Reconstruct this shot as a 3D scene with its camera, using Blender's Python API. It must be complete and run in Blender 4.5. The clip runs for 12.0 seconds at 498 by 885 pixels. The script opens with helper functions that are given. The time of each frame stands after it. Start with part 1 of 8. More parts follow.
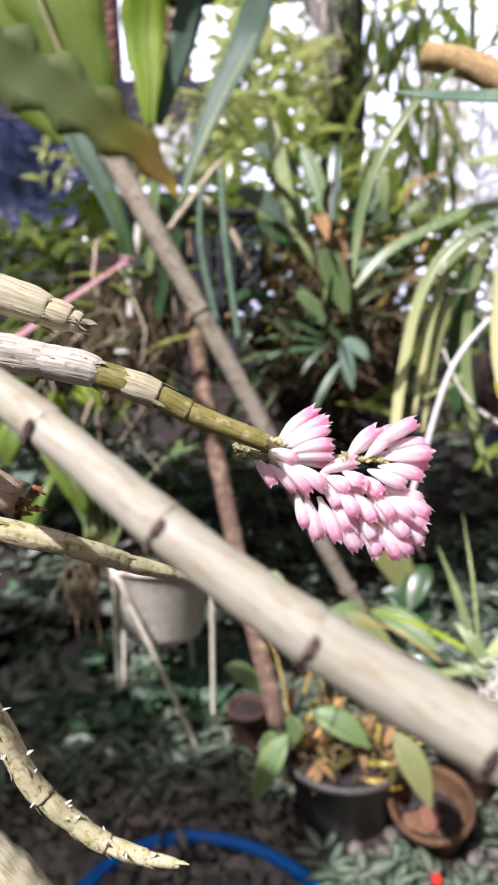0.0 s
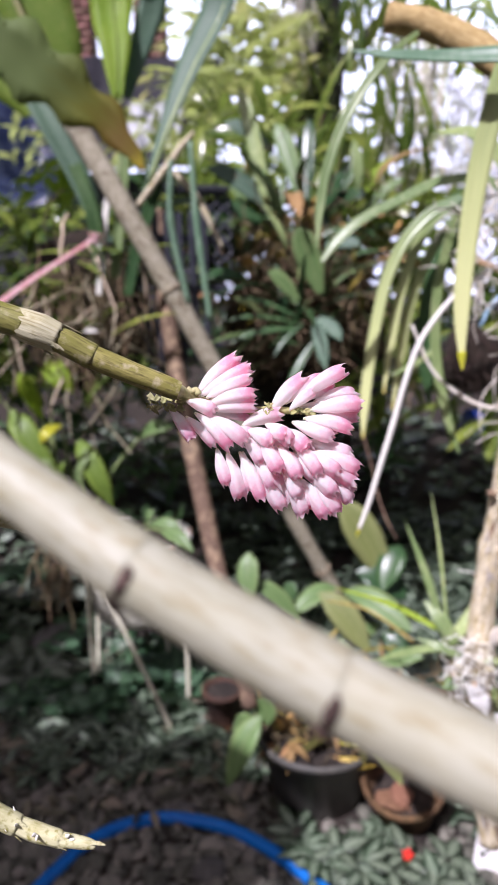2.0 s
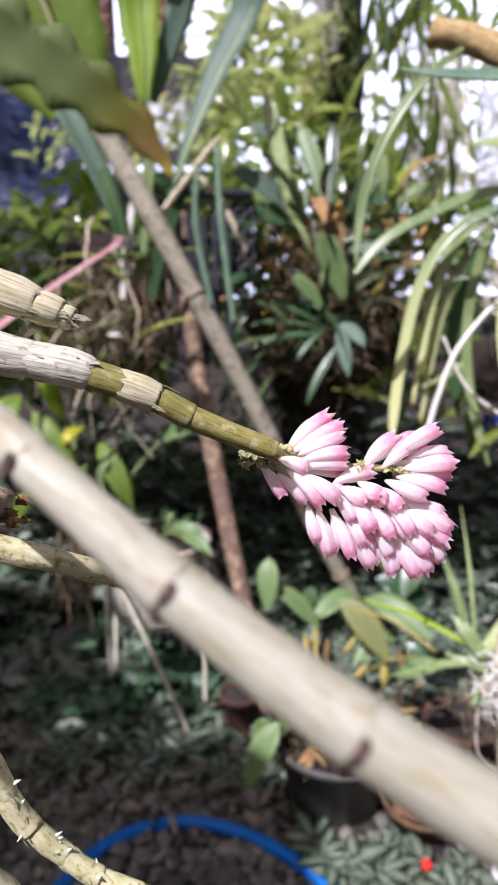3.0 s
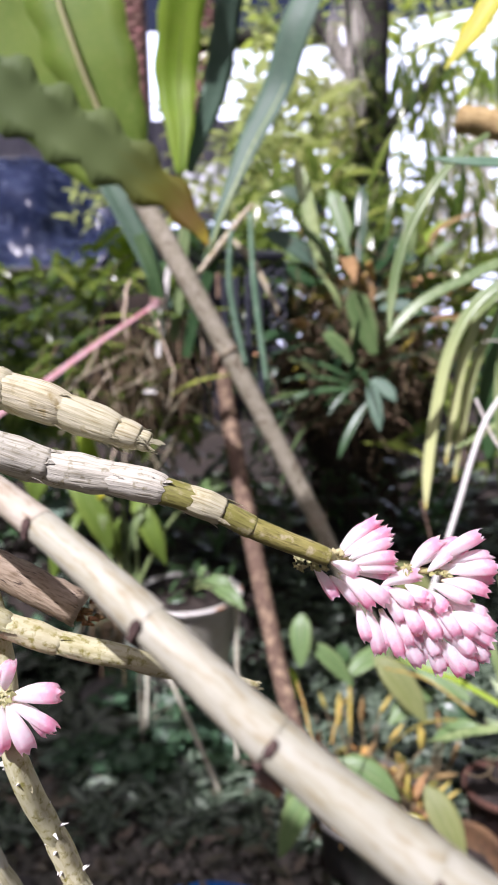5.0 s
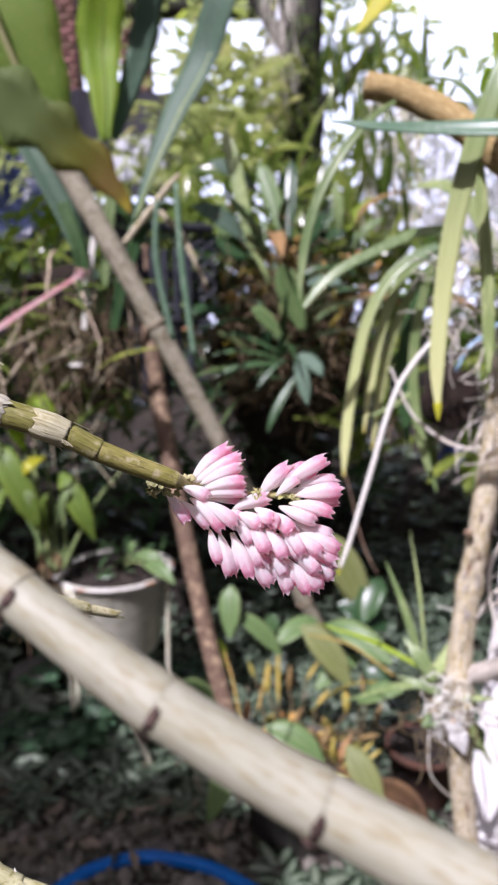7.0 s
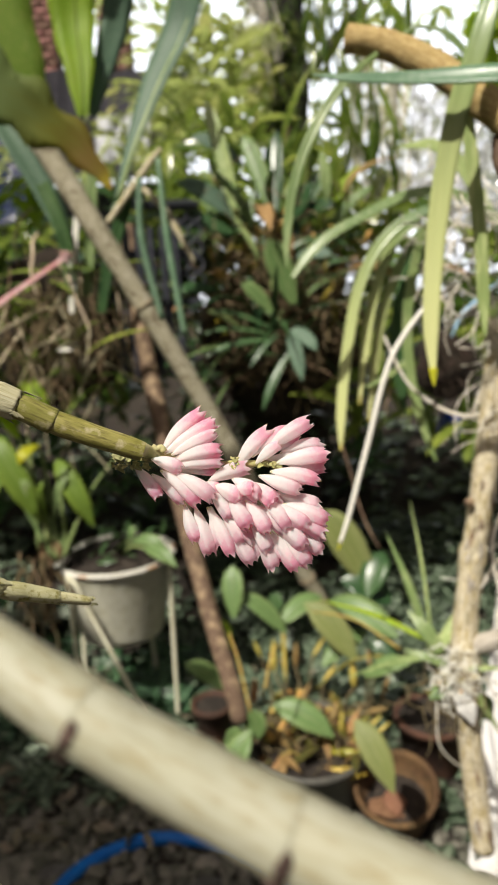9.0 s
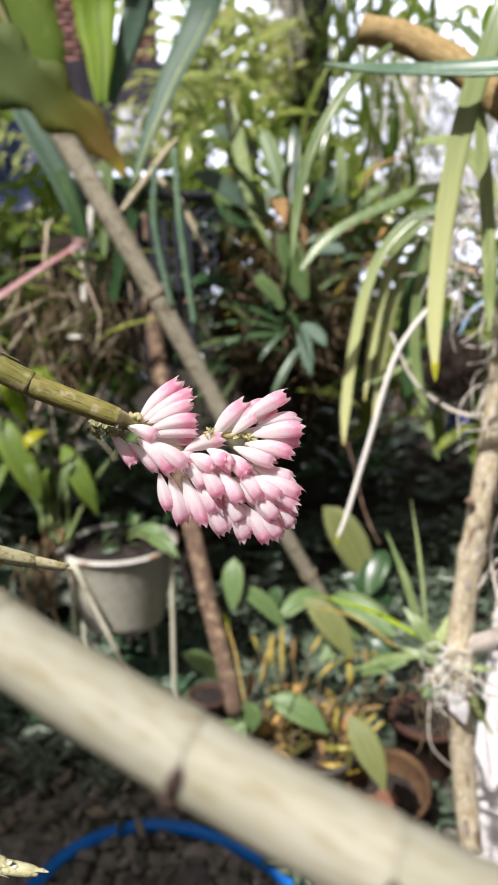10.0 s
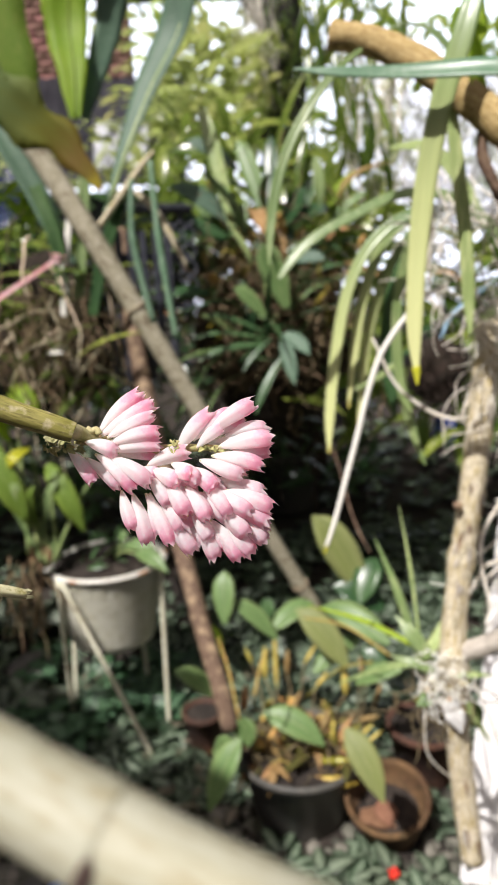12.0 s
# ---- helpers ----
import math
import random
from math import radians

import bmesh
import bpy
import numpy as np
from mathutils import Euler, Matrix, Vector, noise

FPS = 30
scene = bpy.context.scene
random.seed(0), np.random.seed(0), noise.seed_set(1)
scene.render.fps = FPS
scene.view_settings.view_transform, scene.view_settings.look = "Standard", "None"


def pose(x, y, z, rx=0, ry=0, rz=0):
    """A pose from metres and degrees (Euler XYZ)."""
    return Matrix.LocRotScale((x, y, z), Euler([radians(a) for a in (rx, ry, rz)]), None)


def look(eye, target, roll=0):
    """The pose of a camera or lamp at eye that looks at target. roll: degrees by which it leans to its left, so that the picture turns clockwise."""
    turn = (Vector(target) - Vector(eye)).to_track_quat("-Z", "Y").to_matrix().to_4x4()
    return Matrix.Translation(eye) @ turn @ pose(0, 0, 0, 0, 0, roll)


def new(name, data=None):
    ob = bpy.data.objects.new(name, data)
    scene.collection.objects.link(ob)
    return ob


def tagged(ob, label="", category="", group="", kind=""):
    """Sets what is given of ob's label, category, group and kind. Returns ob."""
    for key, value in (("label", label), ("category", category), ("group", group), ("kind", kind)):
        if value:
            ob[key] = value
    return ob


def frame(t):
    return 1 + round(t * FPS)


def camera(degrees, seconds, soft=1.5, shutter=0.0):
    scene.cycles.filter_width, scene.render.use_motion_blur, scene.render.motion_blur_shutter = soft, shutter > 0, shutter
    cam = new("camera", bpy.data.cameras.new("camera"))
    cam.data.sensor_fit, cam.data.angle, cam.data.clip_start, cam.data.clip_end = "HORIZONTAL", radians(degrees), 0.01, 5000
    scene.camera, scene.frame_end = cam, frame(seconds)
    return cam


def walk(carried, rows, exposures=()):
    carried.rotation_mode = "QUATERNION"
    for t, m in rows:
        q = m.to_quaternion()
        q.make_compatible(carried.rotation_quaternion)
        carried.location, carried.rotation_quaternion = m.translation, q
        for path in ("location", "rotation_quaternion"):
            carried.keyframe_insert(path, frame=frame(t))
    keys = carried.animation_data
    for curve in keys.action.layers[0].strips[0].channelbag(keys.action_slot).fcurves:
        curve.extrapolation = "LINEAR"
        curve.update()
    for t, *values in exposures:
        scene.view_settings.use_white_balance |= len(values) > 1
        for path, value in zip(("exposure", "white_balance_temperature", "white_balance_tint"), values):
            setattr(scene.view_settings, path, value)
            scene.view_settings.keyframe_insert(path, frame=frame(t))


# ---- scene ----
cam = camera(41.4, 12.0, soft=1.6)
PATH = [
    (0, (0.0396, 0.0564, 1.116), (-0.0504, 2.4108, 0.6588), -1.5),
    (0.5, (0.048, 0.0708, 1.1124), (-0.0144, 2.4204, 0.6288), -1.8),
    (1, (0.0588, 0.0744, 1.11), (0.0636, 2.43, 0.6456), -2.1),
    (1.5, (0.0636, 0.066, 1.1112), (0.0672, 2.4216, 0.6468), -1.2),
    (2, (0.0576, 0.0696, 1.1028), (0.036, 2.4144, 0.5916), -1.4),
    (2.5, (0.0576, 0.078, 1.0992), (0.0816, 2.4204, 0.576), -1.6),
    (3, (0.0348, 0.0744, 1.1196), (-0.0288, 2.4168, 0.6012), -0.9),
    (3.2, (0.0204, 0.0732, 1.1412), (-0.1128, 2.4276, 0.6972), -1.2),
    (4.8, (0.018, 0.06, 1.146), (-0.1992, 2.4228, 0.7884), -1.2),
    (5, (0.0276, 0.06, 1.1412), (-0.1392, 2.4288, 0.792), -1.4),
    (5.5, (0.0528, 0.0648, 1.1292), (0.0072, 2.4276, 0.708), -1.6),
    (6, (0.066, 0.06, 1.1256), (0.0756, 2.4192, 0.6852), -2.0),
    (6.5, (0.0576, 0.0588, 1.1256), (0.072, 2.4192, 0.69), -2.4),
    (7, (0.0552, 0.0552, 1.1244), (0.1032, 2.4168, 0.7032), -0.8),
    (9, (0.0624, 0.0732, 1.116), (0.1104, 2.4228, 0.6252), -3.3),
    (9.5, (0.0624, 0.0864, 1.1112), (0.1044, 2.4288, 0.5892), -2.3),
    (10, (0.072, 0.0708, 1.1088), (0.0828, 2.418, 0.6072), -1.3),
    (10.5, (0.0972, 0.066, 1.0992), (0.1536, 2.4048, 0.564), -1.6),
    (11, (0.096, 0.0612, 1.1076), (0.1776, 2.3988, 0.5676), -1.7),
    (11.5, (0.0864, 0.0672, 1.1172), (0.1152, 2.4048, 0.5736), -3.5),
    (12, (0.078, 0.0816, 1.1064), (0.132, 2.436, 0.642), -3.0),
]

EXPOSURES = [(0.0, 0.50, 5800, 32), (1.0, 0.43, 5750, 32), (1.5, 0.32, 5750, 32), (2.0, 0.34, 5650, 32), (5.0, 0.51, 5650, 32), (7.0, 0.23, 5650, 32), (9.0, 0.10, 6600, 12), (9.5, 0.20, 6250, 16), (10.0, 0.22, 6050, 20), (11.0, 0.12, 5950, 25), (12.0, 0.31, 6150, 18)]
walk(cam, [(t, look(eye, target, roll)) for t, eye, target, roll in PATH], EXPOSURES)
cam.data.dof.use_dof = True
cam.data.dof.focus_distance = 0.177
cam.data.dof.aperture_fstop = 23.0

# ---- daylight ----
SUN_DIR = Vector((-0.35, -0.50, 0.79)).normalized()
world = bpy.data.worlds.new("World")
scene.world = world
world.use_nodes = True
wn = world.node_tree
sky = wn.nodes.new("ShaderNodeTexSky")
sky.sky_type = 'NISHITA'
sky.sun_disc = False
sky.dust_density = 10.0
sky.air_density = 0.6
sky.ozone_density = 0.4
sky.sun_elevation = math.asin(SUN_DIR.z)
sky.sun_rotation = math.atan2(SUN_DIR.x, SUN_DIR.y)
wn.nodes["Background"].inputs["Strength"].default_value = 0.038
wn.links.new(sky.outputs["Color"], wn.nodes["Background"].inputs["Color"])
sun_data = bpy.data.lights.new("sun", 'SUN')
sun_data.energy = 5.0
sun_data.angle = radians(0.53)
sun_data.color = (1.0, 0.95, 0.84)
sun = new("sun", sun_data)
sun.matrix_world = look(SUN_DIR * 20, (0, 0, 0))


# ---- materials ----
def mat(name, a, b, c=None, fine=220.0, coarse=25.0, rough=0.6, bump=0.2, stretch=(1, 1, 1), uv=False,
        vary=0.12, trans=0.0, trans_col=None, spec=0.4, metal=0.0, spots=0.0, spot_col=(0.05, 0.03, 0.02), spot_scale=40.0,
        island=False, dist=0.0006, spot_local=False):
    """A surface that runs from colour a to b in broad patches, with c in fine grain."""
    m = bpy.data.materials.new(name)
    m.use_nodes = True
    nt = m.node_tree
    N, Lk = nt.nodes, nt.links
    bs = N["Principled BSDF"]
    tc = N.new("ShaderNodeTexCoord")
    mp = N.new("ShaderNodeMapping")
    mp.inputs["Scale"].default_value = stretch
    Lk.new(tc.outputs["UV" if uv else "Object"], mp.inputs["Vector"])
    n1, n2 = N.new("ShaderNodeTexNoise"), N.new("ShaderNodeTexNoise")
    for n, s, d in ((n1, coarse, 3.0), (n2, fine, 6.0)):
        n.inputs["Scale"].default_value = s
        n.inputs["Detail"].default_value = d
        Lk.new(mp.outputs["Vector"], n.inputs["Vector"])
    r1 = N.new("ShaderNodeValToRGB")
    r1.color_ramp.elements[0].position, r1.color_ramp.elements[1].position = 0.35, 0.65
    r1.color_ramp.elements[0].color, r1.color_ramp.elements[1].color = (*a, 1), (*b, 1)
    Lk.new(n1.outputs["Fac"], r1.inputs["Fac"])
    col = r1.outputs["Color"]
    c = c or tuple(0.5 * (p + q) * 0.6 for p, q in zip(a, b))
    r2 = N.new("ShaderNodeMapRange")
    r2.inputs["From Min"].default_value, r2.inputs["From Max"].default_value = 0.48, 0.72
    Lk.new(n2.outputs["Fac"], r2.inputs["Value"])
    mx = N.new("ShaderNodeMix")
    mx.data_type = 'RGBA'
    Lk.new(r2.outputs["Result"], mx.inputs["Factor"])
    Lk.new(col, mx.inputs["A"])
    mx.inputs["B"].default_value = (*c, 1)
    col = mx.outputs["Result"]
    if spots:
        n3 = N.new("ShaderNodeTexNoise")
        n3.inputs["Scale"].default_value = spot_scale
        n3.inputs["Detail"].default_value = 4.0
        Lk.new(tc.outputs["Object"] if spot_local else mp.outputs["Vector"], n3.inputs["Vector"])
        r3 = N.new("ShaderNodeMapRange")
        r3.inputs["From Min"].default_value, r3.inputs["From Max"].default_value = (0.70 if spot_local else 0.74) - spots, (0.86 if spot_local else 0.78) - spots
        Lk.new(n3.outputs["Fac"], r3.inputs["Value"])
        m3 = N.new("ShaderNodeMix")
        m3.data_type = 'RGBA'
        Lk.new(r3.outputs["Result"], m3.inputs["Factor"])
        Lk.new(col, m3.inputs["A"])
        m3.inputs["B"].default_value = (*spot_col, 1)
        col = m3.outputs["Result"]
    if vary:
        hs = N.new("ShaderNodeHueSaturation")
        rnd = N.new("ShaderNodeNewGeometry").outputs["Random Per Island"] if island else N.new("ShaderNodeObjectInfo").outputs["Random"]
        rv = N.new("ShaderNodeMapRange")
        rv.inputs["To Min"].default_value, rv.inputs["To Max"].default_value = 1 - vary * 2, 1 + vary * 2
        Lk.new(rnd, rv.inputs["Value"])
        Lk.new(rv.outputs["Result"], hs.inputs["Value"])
        rh = N.new("ShaderNodeMapRange")
        rh.inputs["To Min"].default_value, rh.inputs["To Max"].default_value = 0.5 + vary * 0.12, 0.5 - vary * 0.12
        Lk.new(rnd, rh.inputs["Value"])
        Lk.new(rh.outputs["Result"], hs.inputs["Hue"])
        Lk.new(col, hs.inputs["Color"])
        col = hs.outputs["Color"]
    Lk.new(col, bs.inputs["Base Color"])
    rr = N.new("ShaderNodeMapRange")
    rr.inputs["To Min"].default_value, rr.inputs["To Max"].default_value = max(0.05, rough - 0.12), min(1, rough + 0.12)
    Lk.new(n2.outputs["Fac"], rr.inputs["Value"])
    Lk.new(rr.outputs["Result"], bs.inputs["Roughness"])
    bs.inputs["Metallic"].default_value = metal
    bs.inputs["Specular IOR Level"].default_value = spec
    if bump:
        bp = N.new("ShaderNodeBump")
        bp.inputs["Strength"].default_value, bp.inputs["Distance"].default_value = bump, dist
        Lk.new(n2.outputs["Fac"], bp.inputs["Height"])
        Lk.new(bp.outputs["Normal"], bs.inputs["Normal"])
    if trans:
        tr = N.new("ShaderNodeBsdfTranslucent")
        if trans_col:
            tm = N.new("ShaderNodeMix")
            tm.data_type, tm.blend_type = 'RGBA', 'MIX'
            tm.inputs["Factor"].default_value = 0.75
            Lk.new(col, tm.inputs["A"])
            tm.inputs["B"].default_value = (*trans_col, 1)
            Lk.new(tm.outputs["Result"], tr.inputs["Color"])
        else:
            Lk.new(col, tr.inputs["Color"])
        ms = N.new("ShaderNodeMixShader")
        ms.inputs["Fac"].default_value = trans
        Lk.new(bs.outputs["BSDF"], ms.inputs[1])
        Lk.new(tr.outputs["BSDF"], ms.inputs[2])
        Lk.new(ms.outputs["Shader"], N["Material Output"].inputs["Surface"])
    return m


def uv_ramp(m, stops, axis="Y", stray=0.16):
    """Sets a material's base colour by the place along (Y) or across (X) a piece."""
    nt = m.node_tree
    N, Lk = nt.nodes, nt.links
    tc, sp, rp = N.new("ShaderNodeTexCoord"), N.new("ShaderNodeSeparateXYZ"), N.new("ShaderNodeValToRGB")
    Lk.new(tc.outputs["UV"], sp.inputs[0])
    nz = N.new("ShaderNodeTexNoise")
    nz.inputs["Scale"].default_value = 9.0
    Lk.new(tc.outputs["UV"], nz.inputs["Vector"])
    ad = N.new("ShaderNodeMath")
    ad.operation = 'MULTIPLY_ADD'
    ad.inputs[1].default_value = stray
    Lk.new(nz.outputs["Fac"], ad.inputs[0])
    sb = N.new("ShaderNodeMath")
    sb.operation = 'SUBTRACT'
    sb.inputs[1].default_value = stray / 2
    Lk.new(sp.outputs[axis], ad.inputs[2])
    Lk.new(ad.outputs[0], sb.inputs[0])
    Lk.new(sb.outputs[0], rp.inputs["Fac"])
    els = rp.color_ramp.elements
    for k, (p, col) in enumerate(stops):
        e = els[k] if k < 2 else els.new(p)
        e.position, e.color = p, (*col, 1)
    for node in list(N):
        if node.type in ('BSDF_PRINCIPLED', 'BSDF_TRANSLUCENT'):
            key = "Base Color" if node.type == 'BSDF_PRINCIPLED' else "Color"
            Lk.new(rp.outputs["Color"], node.inputs[key])
    return m


M_DRY = mat("dry_cane", (0.368, 0.366, 0.262), (0.415, 0.415, 0.318), (0.28, 0.24, 0.125), fine=2, coarse=0.8, stretch=(50, 9, 1), uv=True,
            rough=0.55, bump=0.4, spots=0.045, spot_col=(0.33, 0.25, 0.14), spot_scale=90, spot_local=True, vary=0.03, dist=0.0003)
M_BROWNCANE = mat("brown_cane", (0.20, 0.135, 0.075), (0.34, 0.26, 0.16), (0.13, 0.085, 0.05), fine=2, coarse=0.8, stretch=(50, 9, 1), uv=True,
                  rough=0.65, bump=0.3, spots=0.14, spot_col=(0.43, 0.36, 0.25), spot_scale=160, spot_local=True, vary=0.03, dist=0.0003)
M_TANCANE = mat("tan_cane", (0.38, 0.335, 0.23), (0.48, 0.45, 0.35), (0.28, 0.225, 0.14), fine=2, coarse=0.8, stretch=(50, 9, 1), uv=True,
                rough=0.6, bump=0.3, spots=0.12, spot_col=(0.27, 0.20, 0.12), spot_scale=170, spot_local=True, vary=0.03, dist=0.0003)
M_MARK = mat("node_scar", (0.05, 0.03, 0.025), (0.11, 0.07, 0.055), rough=0.8, coarse=300, fine=900, vary=0)
M_PAPER = mat("papery_sheath", (0.56, 0.54, 0.37), (0.48, 0.455, 0.27), (0.29, 0.25, 0.115), fine=2.2, coarse=0.8, stretch=(62, 5, 1), uv=True,
              rough=0.75, bump=0.9, spots=0.13, spot_col=(0.32, 0.27, 0.11), spot_scale=260, spot_local=True, vary=0.06, dist=0.0004)
M_PAPERGREY = mat("bleached_sheath", (0.57, 0.565, 0.46), (0.52, 0.50, 0.385), (0.26, 0.24, 0.15), fine=2.2, coarse=0.8, stretch=(62, 5, 1), uv=True,
                  rough=0.75, bump=0.9, spots=0.12, spot_col=(0.22, 0.20, 0.10), spot_scale=420, spot_local=True, vary=0.05, dist=0.0004)
M_PAPEROLIVE = mat("mottled_sheath", (0.60, 0.59, 0.37), (0.53, 0.51, 0.28), (0.40, 0.375, 0.16), fine=2.2, coarse=0.8, stretch=(30, 9, 1), uv=True,
                   rough=0.7, bump=0.6, spots=0.175, spot_col=(0.27, 0.25, 0.06), spot_scale=520, spot_local=True, vary=0.05, dist=0.0004)
SHEATHS = (M_PAPER, M_PAPERGREY, M_PAPEROLIVE)
M_OLIVE = mat("olive_stem", (0.20, 0.195, 0.04), (0.30, 0.28, 0.085), (0.12, 0.105, 0.03), fine=2, coarse=0.8, stretch=(80, 12, 1), uv=True,
              rough=0.5, bump=0.4, vary=0.05, dist=0.0003, spots=0.15, spot_col=(0.42, 0.38, 0.22), spot_scale=330, spot_local=True)
M_GREYSTICK = mat("grey_stick", (0.34, 0.26, 0.17), (0.46, 0.37, 0.26), (0.20, 0.14, 0.08), fine=2, coarse=0.8, stretch=(70, 12, 1), uv=True,
                  rough=0.8, bump=0.5, spots=0.12, spot_col=(0.10, 0.07, 0.05), spot_scale=1.4, vary=0.05)


def petal_material():
    """White at the foot of a flower, pink towards its mouth, with yellow-green points; light shines through it salmon pink."""
    m = uv_ramp(mat("petal", (0.9, 0.6, 0.7), (0.9, 0.6, 0.7), rough=0.6, bump=0.2, fine=700, trans=0.5, vary=0, dist=0.00015, spec=0.3),
                [(0.0, (0.70, 0.70, 0.42)), (0.06, (0.97, 0.95, 0.93)), (0.40, (0.97, 0.94, 0.94)), (0.60, (0.96, 0.80, 0.85)),
                 (0.79, (0.95, 0.49, 0.64)), (0.91, (0.96, 0.74, 0.81)), (0.965, (0.80, 0.66, 0.46)), (1.0, (0.36, 0.32, 0.08))], stray=0.34)
    nt = m.node_tree
    N, Lk = nt.nodes, nt.links
    flesh = N["Principled BSDF"]
    flesh.inputs["Subsurface Weight"].default_value = 0.4
    flesh.inputs["Subsurface Radius"].default_value = (1.0, 0.55, 0.55)
    flesh.inputs["Subsurface Scale"].default_value = 0.0038
    base = flesh.inputs["Base Color"].links[0].from_socket
    hs, rnd, rv = N.new("ShaderNodeHueSaturation"), N.new("ShaderNodeObjectInfo"), N.new("ShaderNodeMapRange")
    rv.inputs["To Min"].default_value, rv.inputs["To Max"].default_value = 0.55, 1.2
    Lk.new(rnd.outputs["Random"], rv.inputs["Value"])
    Lk.new(rv.outputs["Result"], hs.inputs["Saturation"])
    Lk.new(base, hs.inputs["Color"])
    through_tint = N.new("ShaderNodeMix")
    through_tint.data_type, through_tint.blend_type = 'RGBA', 'MULTIPLY'
    through_tint.inputs["Factor"].default_value = 1.0
    Lk.new(hs.outputs["Color"], through_tint.inputs["A"])
    through_tint.inputs["B"].default_value = (1.0, 0.94, 0.93, 1)
    for node in list(N):
        if node.type == 'BSDF_PRINCIPLED':
            Lk.new(hs.outputs["Color"], node.inputs["Base Color"])
        if node.type == 'BSDF_TRANSLUCENT':
            Lk.new(through_tint.outputs["Result"], node.inputs["Color"])
    return m


M_PETAL = petal_material()
M_BRACT = mat("bract", (0.42, 0.42, 0.14), (0.56, 0.52, 0.28), rough=0.6, coarse=200, fine=900, trans=0.2)
M_FIBRE = mat("husk_fibre", (0.16, 0.085, 0.03), (0.28, 0.16, 0.06), rough=0.9, coarse=200, fine=900)
M_BAMBOO = mat("weathered_bamboo", (0.41, 0.38, 0.25), (0.58, 0.55, 0.42), (0.14, 0.115, 0.065), fine=5, coarse=1.5, stretch=(16, 2.2, 1), uv=True,
               rough=0.75, bump=0.45, spots=0.17, spot_col=(0.20, 0.165, 0.10), spot_scale=55, spot_local=True, vary=0.03)
M_BARK = mat("brown_bark", (0.10, 0.06, 0.04), (0.16, 0.10, 0.065), (0.26, 0.19, 0.13), fine=3, coarse=1.5, stretch=(16, 2.4, 1), uv=True,
             rough=0.85, bump=0.6, spots=0.19, spot_col=(0.36, 0.26, 0.16), spot_scale=44, spot_local=True, vary=0.03, dist=0.001)
M_TANLOG = mat("tan_log", (0.36, 0.25, 0.09), (0.52, 0.40, 0.18), (0.20, 0.11, 0.04), fine=5, coarse=1.8, stretch=(18, 4, 1), uv=True,
               rough=0.8, bump=0.8, spots=0.1, spot_col=(0.22, 0.13, 0.06), spot_scale=2.2, vary=0.03, dist=0.0012)
M_PEELED = mat("peeling_branch", (0.47, 0.39, 0.19), (0.72, 0.68, 0.54), (0.13, 0.085, 0.04), fine=5, coarse=1.6, stretch=(18, 3, 1), uv=True,
               rough=0.8, bump=0.9, spots=0.1, spot_col=(0.34, 0.25, 0.13), spot_scale=1.6, vary=0.03, dist=0.0012)
M_GREYBARK = mat("grey_bark", (0.46, 0.42, 0.36), (0.58, 0.54, 0.47), (0.28, 0.23, 0.18), fine=4, coarse=1.5, stretch=(18, 3, 1), uv=True,
                 rough=0.9, bump=0.9, spots=0.1, spot_col=(0.2, 0.16, 0.12), spot_scale=1.6, vary=0.05, dist=0.0012)
M_ROOT = mat("aerial_root", (0.80, 0.78, 0.70), (0.70, 0.65, 0.54), (0.50, 0.44, 0.34), rough=0.85, coarse=40, fine=300, island=True, vary=0.14)
M_ROOTDRY = mat("dry_root", (0.13, 0.095, 0.046), (0.26, 0.20, 0.11), (0.05, 0.032, 0.018), rough=0.9, coarse=40, fine=300, island=True, vary=0.2)
M_ROOTTAN = mat("tan_root", (0.40, 0.34, 0.22), (0.55, 0.48, 0.34), (0.22, 0.17, 0.10), rough=0.8, coarse=40, fine=260, island=True, vary=0.2)
M_WHITEROOT = mat("white_root", (0.84, 0.83, 0.77), (0.77, 0.77, 0.68), (0.68, 0.66, 0.55), fine=4, coarse=1, stretch=(10, 60, 1), uv=True, rough=0.6, bump=0.2, vary=0.02)
LEAFK = dict(rough=0.32, bump=0.12, coarse=14, fine=160, spec=0.5)
M_STRAP = mat("strap_leaf", (0.19, 0.28, 0.10), (0.29, 0.38, 0.15), (0.42, 0.49, 0.23), trans=0.22, trans_col=(0.50, 0.66, 0.20), vary=0.14,
              stretch=(1, 1, 0.2), **LEAFK)
# ramp paints sun on the hanging half; the yellow tip is the leaf's own
M_STRAPSUN = uv_ramp(mat("sunlit_strap_leaf", (0.2, 0.27, 0.055), (0.3, 0.36, 0.09), trans=0.18, vary=0, stretch=(1, 1, 0.2), **LEAFK),
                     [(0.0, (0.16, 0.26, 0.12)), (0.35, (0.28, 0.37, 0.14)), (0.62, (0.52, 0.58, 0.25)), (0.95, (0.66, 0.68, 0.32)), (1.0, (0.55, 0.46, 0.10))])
M_STRAPBLUE = mat("bluish_strap_leaf", (0.13, 0.25, 0.15), (0.19, 0.31, 0.20), (0.26, 0.38, 0.26), trans=0.3, trans_col=(0.40, 0.58, 0.24), vary=0.1,
                  stretch=(1, 1, 0.2), **LEAFK)
